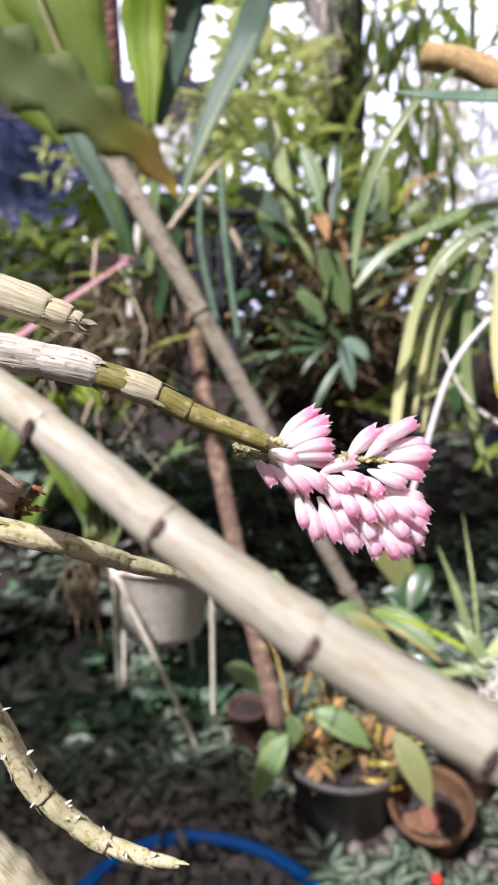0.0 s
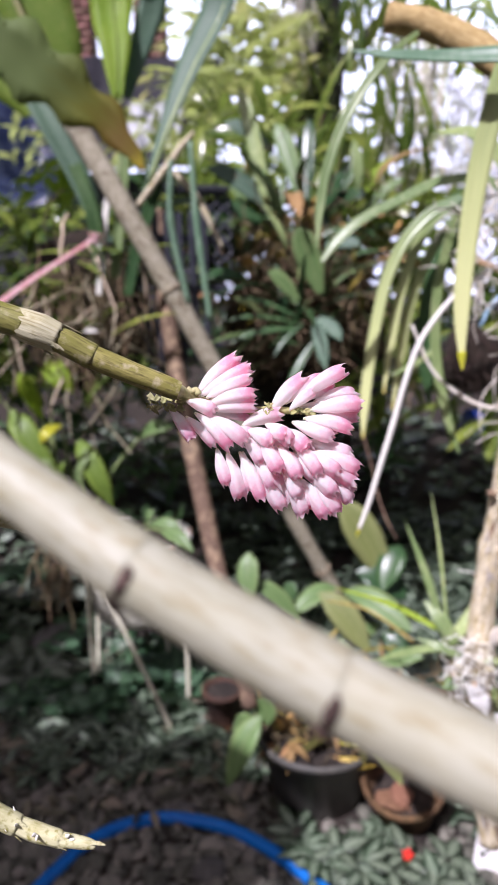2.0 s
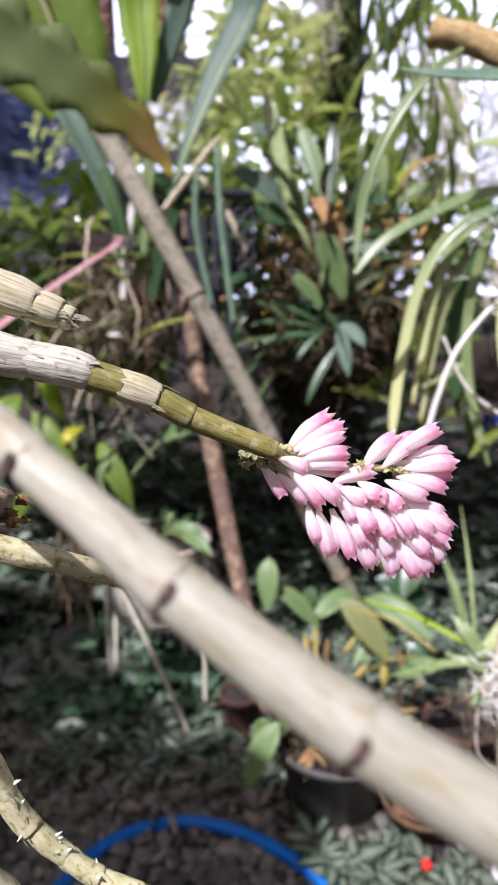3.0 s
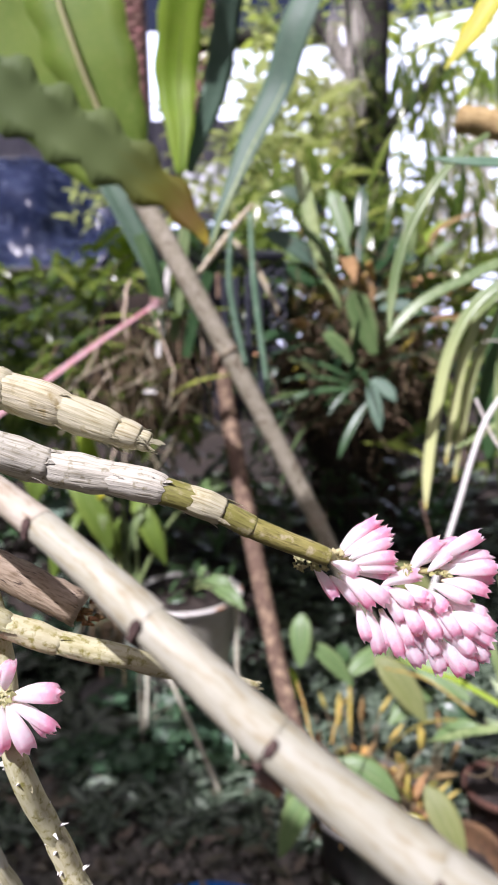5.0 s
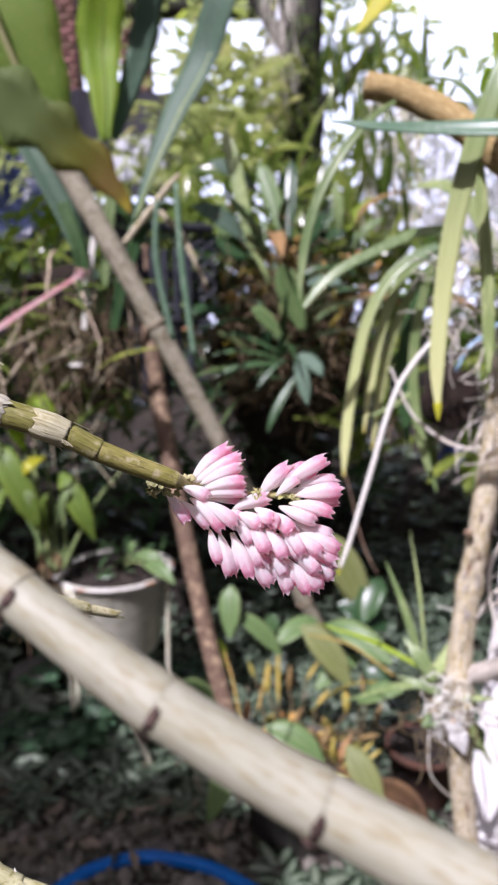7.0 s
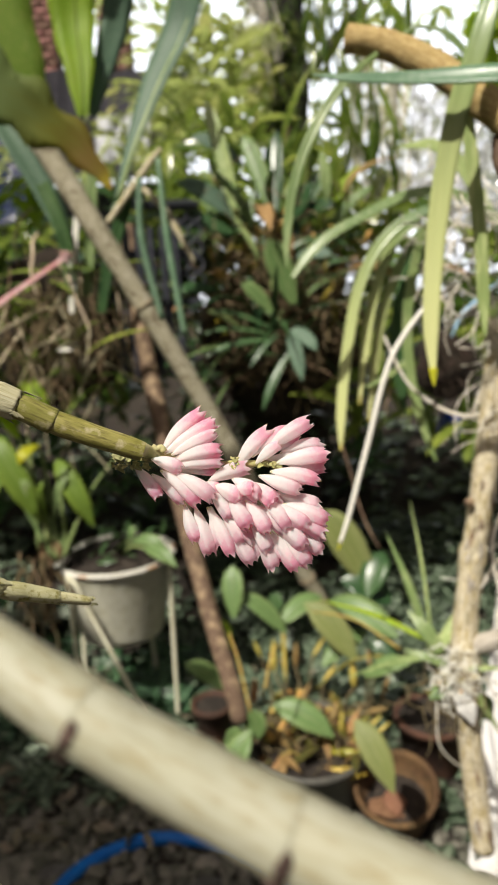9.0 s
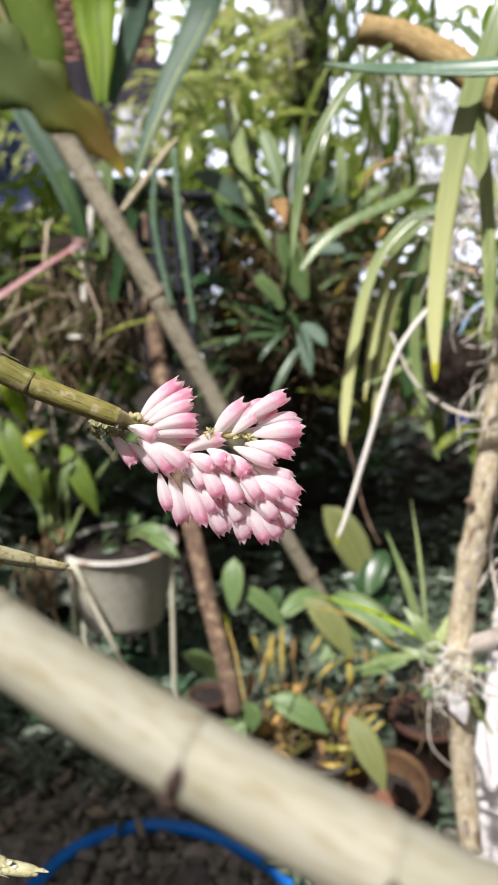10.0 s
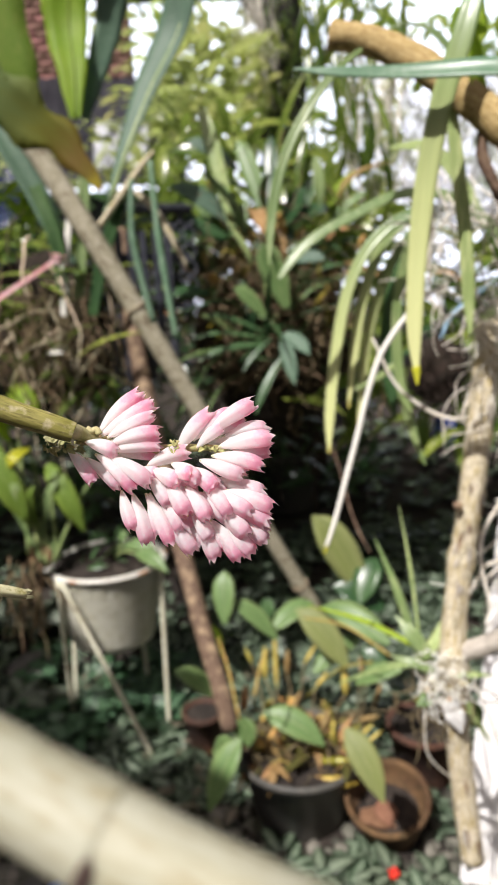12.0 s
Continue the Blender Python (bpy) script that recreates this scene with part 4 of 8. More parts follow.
hang_root, hang_line = sheathed_cane("hanging orchid cane with worn papery sheath and pink flowers", [(-0.0848, 0.2519, 1.1005), (-0.0731, 0.2479, 1.0873), (-0.0655, 0.2435, 1.0674), (-0.0593, 0.2373, 1.0489), (-0.0540, 0.2290, 1.0260), (-0.0456, 0.2370, 0.9908), (-0.0420, 0.2380, 0.9788), (-0.0368, 0.2385, 0.9683), (-0.0286, 0.2390, 0.9591), (-0.0185, 0.2390, 0.9507), (-0.0070, 0.2385, 0.9457), (0.0065, 0.2380, 0.9427)],
              [0.0044, 0.0042, 0.0038, 0.0033, 0.0032, 0.0033, 0.0034, 0.0033, 0.0031, 0.0028, 0.0024, 0.0013],
              [(0.11, M_PAPEROLIVE), (0.22, M_PAPEROLIVE), (0.33, M_PAPEROLIVE), (0.44, M_PAPEROLIVE), (0.54, M_PAPEROLIVE), (0.64, M_PAPEROLIVE), (0.74, M_PAPEROLIVE), (0.83, M_PAPEROLIVE), (0.92, M_PAPEROLIVE), (1.0, M_PAPEROLIVE)], 45)


def second_cluster(root):
    """The small flower head on the hanging cane."""
    rng = random.Random(11)
    c = Vector((-0.0527, 0.2271, 1.0447))
    ax, az, ay = Vector((1.5876e-04, 1.409e-05, -3.3e-06)), Vector((1.15e-06, 2.396e-05, 1.576e-04)), Vector((-1.443e-05, 1.5698e-04, -2.376e-05))

    def where(x, y, d):
        return c + ax * (x - 105) + az * (1258 - y) + ay * d
    florets(root, rng, (
        (100, 1252, 204, 1248, 38, -6, -8), (104, 1260, 196, 1312, 26, -10, -14), (100, 1262, 146, 1350, 34, -8, -12), (88, 1262, 92, 1352, 32, -8, -8),
        (74, 1254, 26, 1316, 28, -2, -2), (96, 1240, 112, 1180, 28, -4, -10), (78, 1214, 66, 1152, 26, 2, 0), (90, 1225, 92, 1190, 22, -8, -22),
        (110, 1262, 172, 1330, 28, 8, 8), (66, 1262, 70, 1340, 26, 8, 6)), where, ax.length)
    for _ in range(14):
        o = where(rng.uniform(80, 125), rng.uniform(1240, 1262), rng.uniform(-16, -6))
        d = ax * rng.uniform(-1, 1) + az * rng.uniform(-0.8, 0.8) + ay * rng.uniform(-0.6, 0)
        bm = bmesh.new()
        ribbon(bm, [o, o + d * 6, o + d * 12], [0.0009, 0.0009, 0.0001], face=(0.2, -1, 0.3), thick=0.0002, steps=6, fold=0.5)
        part("bract", bm, M_BRACT, root, "small pale green bract")


second_cluster(hang_root)


def root_tufts(root, line):
    """White nubs of dried roots along the lower part of the hanging cane."""
    rng = random.Random(31)
    for k in range(16):
        p = line[int(70 + 5.4 * k)]
        d = Vector((rng.uniform(-1, 1), rng.uniform(-1, 0.2), rng.uniform(-0.6, 1))).normalized()
        for q in range(rng.randint(1, 3)):
            e = (d + Vector((rng.uniform(-0.6, 0.6), rng.uniform(-0.6, 0.6), rng.uniform(-0.6, 0.6)))).normalized()
            bm = bmesh.new()
            tube(bm, [p + e * 0.003, p + e * 0.004, p + e * rng.uniform(0.0046, 0.0064)], [0.0007, 0.0005, 0.0001], sides=5, steps=6, lump=0.3, lump_size=900)
            part("root_nub", bm, M_WHITEROOT, root, "short white dried root")


root_tufts(hang_root, hang_line)


def broken_stick():
    root = thing("broken_stick", "grey weathered stick snapped off at a brown end", "stick")
    bm = bmesh.new()
    tube(bm, [(-0.0994, 0.2451, 1.0986), (-0.0765, 0.2469, 1.0831), (-0.0584, 0.2490, 1.0726), (-0.0395, 0.2511, 1.0613)], [0.0056, 0.0056, 0.0055, 0.0058], sides=16, steps=24, lump=0.12, lump_size=300, ragged=0.004, seed=4)
    part("stick_body", bm, M_GREYSTICK, root)
    rng = random.Random(3)
    e = Vector((-0.0392, 0.2511, 1.0613))
    for k in range(14):
        bm = bmesh.new()
        o = e + Vector((rng.uniform(-0.004, 0.004), rng.uniform(-0.004, 0.004), rng.uniform(-0.004, 0.004)))
        tube(bm, [o, o + Vector((0.0015, rng.uniform(-0.001, 0.001), -0.0005)), o + Vector((rng.uniform(0.002, 0.004), rng.uniform(-0.002, 0.002), rng.uniform(-0.003, 0.0005)))], [0.0010, 0.0008, 0.0003], sides=5, steps=6)
        part("splinter", bm, M_FIBRE, root, "rust-brown splinter")
    return root


broken_stick()


def husk():
    rng = random.Random(8)
    bm = bmesh.new()
    c = Vector((-0.0680, 0.2367, 1.1180))
    for k in range(60):
        o = c + Vector((rng.uniform(-0.009, 0.005), rng.uniform(-0.004, 0.004), rng.uniform(-0.004, 0.002)))
        d = Vector((rng.uniform(-1, 1), rng.uniform(-1, 1), rng.uniform(-0.6, 1))) * 0.004
        tube(bm, [o, o + d * 0.6 + Vector((0, 0, 0.001)), o + d], [0.0004, 0.0003, 0.00015], sides=4, steps=5)
    return tagged(finish("fibre_tuft", bm, M_FIBRE), "tuft of rust-brown fibre at the canes' base", "fibre", kind="stuff")


husk()
sheathed_cane("pale thick cane at the edge of the orchid", [(-0.1131, 0.2744, 1.0320), (-0.1030, 0.2710, 1.0033), (-0.0944, 0.2681, 0.9787), (-0.0846, 0.2650, 0.9525), (-0.0705, 0.2608, 0.9292), (-0.0484, 0.2569, 0.9036)],
              [0.008, 0.008, 0.008, 0.008, 0.008, 0.008], [(0.3, M_DRY), (0.58, M_DRY), (0.8, M_PAPER), (1.0, M_PAPER)], 51)

# ---- hanging driftwood and strap-leaved orchids ----


def driftwood():
    root = thing("driftwood_log", "tan weathered log hanging level with a sawn end", "log")
    bm = bmesh.new()
    tube(bm, [(0.1880, 0.7389, 1.3501), (0.2221, 0.7255, 1.3382), (0.2497, 0.7055, 1.3172), (0.2729, 0.6847, 1.2923), (0.2966, 0.6631, 1.2629), (0.3252, 0.6402, 1.2278), (0.3718, 0.6207, 1.1857)],
         [0.0125, 0.0128, 0.0130, 0.0132, 0.0140, 0.0150, 0.0155], sides=28, steps=70, lump=0.10, lump_size=110, ragged=0.001)
    part("log_body", bm, M_TANLOG, root)
    bm = bmesh.new()
    tube(bm, [(0.4000, 0.8600, 1.0594), (0.4053, 0.8500, 1.1219), (0.3971, 0.8200, 1.1761), (0.3804, 0.7700, 1.2210), (0.3900, 0.6600, 1.2000), (0.3718, 0.6207, 1.1857)], [0.012, 0.0115, 0.011, 0.011, 0.012, 0.012], sides=22, steps=40, lump=0.14, lump_size=90, seed=3)
    part("upright_limb", bm, M_GREYBARK, root, "grey upright limb")
    bm = bmesh.new()
    tube(bm, [(0.2973, 0.6604, 1.2426), (0.2993, 0.6609, 1.2225), (0.3099, 0.6603, 1.1995), (0.3208, 0.6660, 1.1815), (0.3228, 0.6656, 1.1577)], [0.004, 0.0045, 0.0042, 0.0040, 0.003], sides=12, steps=30, lump=0.15, lump_size=200,
         bulges=[(u / 12, 0.2, 0.002) for u in range(1, 12)])
    part("knotted_twig", bm, M_BARK, root, "ringed red-brown twig")
    return root


def hanging_branch():
    root = thing("hanging_branch", "peeling pale branch hanging down with a sawn lower end", "branch")
    bm = bmesh.new()
    tube(bm, [(0.3903, 0.8668, 1.0830), (0.3850, 0.8647, 1.0288), (0.3734, 0.8563, 0.9461), (0.3615, 0.8474, 0.8613), (0.3450, 0.8382, 0.7747), (0.3372, 0.8315, 0.7001), (0.3358, 0.8242, 0.6235), (0.3440, 0.8214, 0.5240), (0.3574, 0.8109, 0.3917)],
         [0.0150, 0.0155, 0.0152, 0.0148, 0.0142, 0.0150, 0.0152, 0.0152, 0.0146], sides=26, steps=90, lump=0.13, lump_size=80, ragged=0.0015, seed=2, bulges=[(0.42, 0.2, 0.012), (0.62, 0.25, 0.03)])
    body = part("branch_body", bm, M_PEELED, root)
    line, share, length = spline([(0.3850, 0.8647, 1.0288), (0.3734, 0.8563, 0.9461), (0.3615, 0.8474, 0.8613), (0.3450, 0.8382, 0.7747), (0.3372, 0.8315, 0.7001), (0.3358, 0.8242, 0.6235), (0.3440, 0.8214, 0.5240), (0.3574, 0.8109, 0.3917)], 120)
    rng = random.Random(71)
    for k in range(64):
        j = rng.randrange(4, 112)
        t = (line[j + 1] - line[j - 1]).normalized()
        a = rng.uniform(-2.6, 0.5)
        d = Vector((math.cos(a), math.sin(a), 0))
        d = (d - t * d.dot(t)).normalized()
        L = rng.uniform(0.010, 0.034)
        o = line[j] + d * 0.0152
        bm = bmesh.new()
        ribbon(bm, [o, o + t * L * 0.5 + d * 0.0006, o + t * L + d * rng.uniform(0.0005, 0.004)], [0.0008, rng.uniform(0.0016, 0.0036), 0.0006], face=d, fold=0.15, thick=0.0007, steps=8, wave=0.3)
        part("bark_flake", bm, (M_PEELED, M_GREYBARK, M_BARK)[k % 3], body, "loose flake of bark")
    bm = bmesh.new()
    tube(bm, [(0.3408, 0.8265, 0.6786), (0.3708, 0.8089, 0.6960), (0.3956, 0.7835, 0.7233), (0.4271, 0.7510, 0.7653)], [0.012, 0.0125, 0.013, 0.015], sides=20, steps=36, lump=0.12, lump_size=90, seed=9)
    part("side_branch", bm, M_GREYBARK, root, "bleached side branch")
    bm = bmesh.new()
    tube(bm, [(0.3421, 0.8338, 0.8662), (0.3372, 0.8295, 0.8691), (0.3352, 0.8299, 0.8705)], [0.006, 0.004, 0.002], sides=8, steps=8, lump=0.2, lump_size=200)
    part("knot", bm, M_BARK, root)
    return root


driftwood()
hanging_branch()


def strap_plant(name, label, leaves, mats):
    root = thing(name, label, "orchid")
    for k, (pts, w, face, fold, m) in enumerate(leaves):
        bm = bmesh.new()
        ribbon(bm, pts, w, face=face, fold=fold, thick=0.0014, steps=26)
        part("strap_leaf", bm, m, root)
    return root


E1 = (-0.45, -1, 0.3)
strap_plant("strap_leaved_orchid", "orchid with long fleshy yellow-green strap leaves hanging down", [
    ([(0.2831, 0.6332, 1.3424), (0.2750, 0.6293, 1.3218), (0.2666, 0.6293, 1.2947), (0.2553, 0.6329, 1.2601), (0.2442, 0.6372, 1.2030), (0.2370, 0.6364, 1.1462), (0.2322, 0.6299, 1.0873), (0.2325, 0.6230, 1.0421)],
     [0.0075, 0.0082, 0.0088, 0.0090, 0.0088, 0.0078, 0.0066, 0.0012], E1, 0.18, M_STRAPSUN),
    ([(0.2314, 0.6221, 1.0553), (0.2315, 0.6209, 1.0489), (0.2314, 0.6192, 1.0407)], [0.0034, 0.0028, 0.0006], E1, 0.18, M_LIME),
    ([(0.2774, 0.6837, 1.2874), (0.2809, 0.6815, 1.2509), (0.2857, 0.6772, 1.2040), (0.2899, 0.6719, 1.1515), (0.2912, 0.6683, 1.1079), (0.2909, 0.6624, 1.0777)],
     [0.0035, 0.0055, 0.0062, 0.0060, 0.0055, 0.0012], (-0.3, -1, 0.2), 0.2, M_STRAP),
    ([(0.3269, 0.5750, 1.2592), (0.2832, 0.5935, 1.2705), (0.2468, 0.6107, 1.2758), (0.2117, 0.6224, 1.2795), (0.1698, 0.6294, 1.2839), (0.1404, 0.6363, 1.2898)],
     [0.0085, 0.0085, 0.0075, 0.0055, 0.0038, 0.0006], (0.1, -0.9, 0.35), 0.2, M_STRAPBLUE),
    ([(0.2094, 0.7136, 1.3280), (0.1936, 0.7276, 1.3197), (0.1712, 0.7341, 1.2980), (0.1461, 0.7320, 1.2588), (0.1311, 0.7288, 1.2203), (0.1239, 0.7240, 1.1847), (0.1202, 0.7170, 1.1486)],
     [0.0022, 0.0036, 0.0046, 0.0050, 0.0048, 0.0044, 0.0012], (-0.2, -1, 0.3), 0.3, M_STRAP),
    ([(0.2950, 0.6591, 1.2683), (0.2919, 0.6778, 1.3110), (0.2865, 0.6835, 1.3391), (0.2786, 0.6810, 1.3256)], [0.008, 0.012, 0.010, 0.003], (0.5, -1, 0), 0.3, M_FERN),
    ([(0.2915, 0.7102, 1.3204), (0.2732, 0.7260, 1.3465), (0.2537, 0.7387, 1.3568), (0.2353, 0.7377, 1.3497)], [0.004, 0.007, 0.006, 0.001], (0, -0.4, 1), 0.2, M_STRAP),
    ([(0.2945, 0.7276, 1.3052), (0.2859, 0.7327, 1.2783), (0.2795, 0.7375, 1.2503)], [0.006, 0.010, 0.001], (0.4, -1, 0.1), 0.2, M_STRAP),
    ([(0.2503, 0.7998, 1.5165), (0.2311, 0.7927, 1.4778), (0.2098, 0.7863, 1.4447), (0.1828, 0.7794, 1.4107)], [0.008, 0.013, 0.012, 0.001], (-0.4, -1, 0.4), 0.2, M_LIME),
    ([(0.2899, 0.6475, 1.3125), (0.2861, 0.6529, 1.3390), (0.2823, 0.6582, 1.3654)], [0.006, 0.009, 0.006], (0.2, -1, 0), 0.2, M_FERN),
], None)
strap_plant("strap_leaved_orchid", "orchid with arching green strap leaves among grey roots", [
    ([(0.4234, 0.9012, 1.1665), (0.3914, 0.9095, 1.2052), (0.3450, 0.9164, 1.2345), (0.2902, 0.9178, 1.2353), (0.2340, 0.9146, 1.2126), (0.1916, 0.9115, 1.1919), (0.1627, 0.9074, 1.1678), (0.1443, 0.9033, 1.1452)],
     [0.008, 0.009, 0.0085, 0.008, 0.0076, 0.0074, 0.007, 0.003], (-0.1, -0.75, 0.65), 0.3, M_STRAP),
    ([(0.3464, 1.0177, 1.2317), (0.3080, 1.0201, 1.2131), (0.2720, 1.0189, 1.1773), (0.2435, 1.0119, 1.1176), (0.2230, 0.9973, 1.0261), (0.2127, 0.9840, 0.9571), (0.2091, 0.9745, 0.9086)],
     [0.005, 0.0075, 0.008, 0.0078, 0.0076, 0.0072, 0.0015], (-0.3, -1, 0.2), 0.25, M_STRAPSUN),
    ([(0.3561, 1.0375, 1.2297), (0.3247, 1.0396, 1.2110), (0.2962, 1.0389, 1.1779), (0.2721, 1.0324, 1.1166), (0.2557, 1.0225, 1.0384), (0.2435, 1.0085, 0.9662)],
     [0.005, 0.0072, 0.0074, 0.007, 0.0064, 0.0015], (-0.1, -1, 0.2), 0.25, M_STRAPSUN),
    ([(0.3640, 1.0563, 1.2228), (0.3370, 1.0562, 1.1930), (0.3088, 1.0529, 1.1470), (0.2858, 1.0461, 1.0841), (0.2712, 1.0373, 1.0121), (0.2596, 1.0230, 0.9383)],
     [0.005, 0.0066, 0.007, 0.0068, 0.0062, 0.0015], (0.1, -1, 0.2), 0.25, M_STRAPSUN),
    ([(0.3326, 0.9826, 1.2073), (0.3175, 0.9834, 1.1575), (0.3051, 0.9757, 1.0914), (0.3046, 0.9640, 1.0167), (0.3172, 0.9496, 0.9450), (0.3332, 0.9391, 0.8933)],
     [0.005, 0.0066, 0.007, 0.007, 0.0064, 0.0015], (0.1, -1, 0.2), 0.3, M_STRAP),
    ([(0.3623, 1.0734, 1.2054), (0.3297, 1.0782, 1.1228), (0.3205, 1.0791, 1.0229), (0.3266, 1.0722, 0.9368)], [0.008, 0.014, 0.016, 0.002], (-0.2, -1, 0.2), 0.2, M_LEAFDARK),
    ([(0.2997, 0.9823, 1.3051), (0.3433, 0.9809, 1.3029), (0.3781, 0.9744, 1.2739), (0.4068, 0.9502, 1.2066)], [0.002, 0.011, 0.011, 0.008], (-0.1, -0.8, 0.6), 0.3, M_STRAP),
    ([(0.2460, 0.9636, 0.9970), (0.2774, 0.9658, 1.0119), (0.3012, 0.9684, 1.0279)], [0.002, 0.004, 0.004], (0, -1, 0.3), 0.2, M_STRAP),
], None)


def rods(name, label, category, lines, radius, material, sides=8, kind="", steps=24, lump=0.1):
    root = thing(name, label, category, kind=kind)
    for k, pts in enumerate(lines):
        bm = bmesh.new()
        tube(bm, pts, radius, sides=sides, steps=steps, lump=lump, lump_size=150, seed=k)
        part("root_strand", bm, material, root)
    return root


rods("aerial_root", "single long white aerial root hanging free", "root",
     [[(0.3354, 0.866, 1.1276), (0.3037, 0.8602, 1.1088), (0.2757, 0.8545, 1.0801), (0.2531, 0.8488, 1.0479), (0.2366, 0.843, 1.0053), (0.222, 0.8372, 0.9553), (0.2072, 0.8315, 0.9081), (0.1923, 0.8258, 0.8605), (0.1800, 0.821, 0.8290)]],
     [0.0024, 0.0028, 0.0031, 0.0032, 0.0032, 0.0032, 0.0031, 0.0029, 0.0022], M_WHITEROOT, sides=10, steps=60, lump=0.05)
bm = bmesh.new()
tube(bm, [(0.1806, 0.8212, 0.8306), (0.1790, 0.8204, 0.8256), (0.1772, 0.8198, 0.8206)], [0.0022, 0.0019, 0.0007], sides=8, steps=8)
part("root_tip", bm, M_LIME, bpy.data.objects["aerial_root"], "fresh yellow-green growing tip")
rods("dry_twig", "thin bent brown twig hanging in the shade", "twig", [[(0.2714, 1.3382, 0.8334), (0.2857, 1.3263, 0.7779), (0.2958, 1.3151, 0.7249), (0.3106, 1.2943, 0.6760), (0.3282, 1.2764, 0.6407)]], [0.0022, 0.002, 0.0022, 0.0018, 0.001], M_BARK, steps=30, lump=0.25)
rods("aerial_root", "thin brown looping aerial root", "root",
     [[(0.2661, 0.9458, 1.0646), (0.2922, 0.9335, 1.0053), (0.3272, 0.9264, 0.9731), (0.3598, 0.9126, 0.9585), (0.3927, 0.9026, 0.9633)],
      [(0.3890, 0.8958, 1.0321), (0.3765, 0.8894, 0.9982), (0.3603, 0.8825, 0.9611)], [(0.3970, 0.8942, 1.0248), (0.3866, 0.8877, 0.9908), (0.3791, 0.8814, 0.9581)]],
     [0.0016, 0.0022, 0.0024, 0.0026, 0.0028], M_ROOT)


# ---- left side: leaning poles, fern, root clump, crate ----
def leaning_pole(name, label, category, way, radii, material, nodes, seed):
    root = thing(name, label, category)
    bm = bmesh.new()
    tube(bm, way, radii, sides=24, steps=80, lump=0.05, lump_size=30, bulges=[(u, 0.10, 0.010) for u in nodes], seed=seed, ragged=0.004)
    body = part("pole_body", bm, material, root)
    for u in nodes:
        line, share, _ = spline(way, 200)
        j = int(u * 199)
        t = (line[min(199, j + 1)] - line[j - 1]).normalized()
        s = t.orthogonal().normalized()
        w = t.cross(s)
        r = lerp_list(radii, u) * 1.1
        bm = bmesh.new()
        tube(bm, [line[j] + (s * math.cos(a * 0.3927) + w * math.sin(a * 0.3927)) * r for a in range(17)], 0.0016, sides=6, steps=34, lump=0.3, lump_size=90)
        part("node_ridge", bm, M_GREYSTICK, body, "raised node ridge")
    return root


leaning_pole("bamboo_pole", "weathered grey-tan bamboo pole leaning among the plants", "bamboo pole",
             [(-0.3776, 1.5576, 1.6100), (-0.2974, 1.5759, 1.4541), (-0.2006, 1.5989, 1.2716), (-0.0059, 1.6706, 0.8825), (0.1619, 1.7573, 0.5146), (0.2846, 1.8277, 0.2657)],
             [0.0245, 0.0242, 0.0236, 0.0226, 0.0210, 0.0205], M_BAMBOO, [0.10, 0.36, 0.68, 0.93], 3)
leaning_pole("bark_stick", "reddish-brown stick with peeling bark leaning upright", "stick",
             [(-0.1765, 1.8017, 1.3206), (-0.1375, 1.6674, 1.0059), (-0.0761, 1.5352, 0.7046), (-0.0217, 1.4183, 0.4801), (0.0216, 1.3370, 0.3315), (0.0364, 1.3126, 0.2614)],
             [0.0205, 0.0210, 0.0205, 0.0195, 0.0190, 0.0185], M_BARK, [0.52], 8)


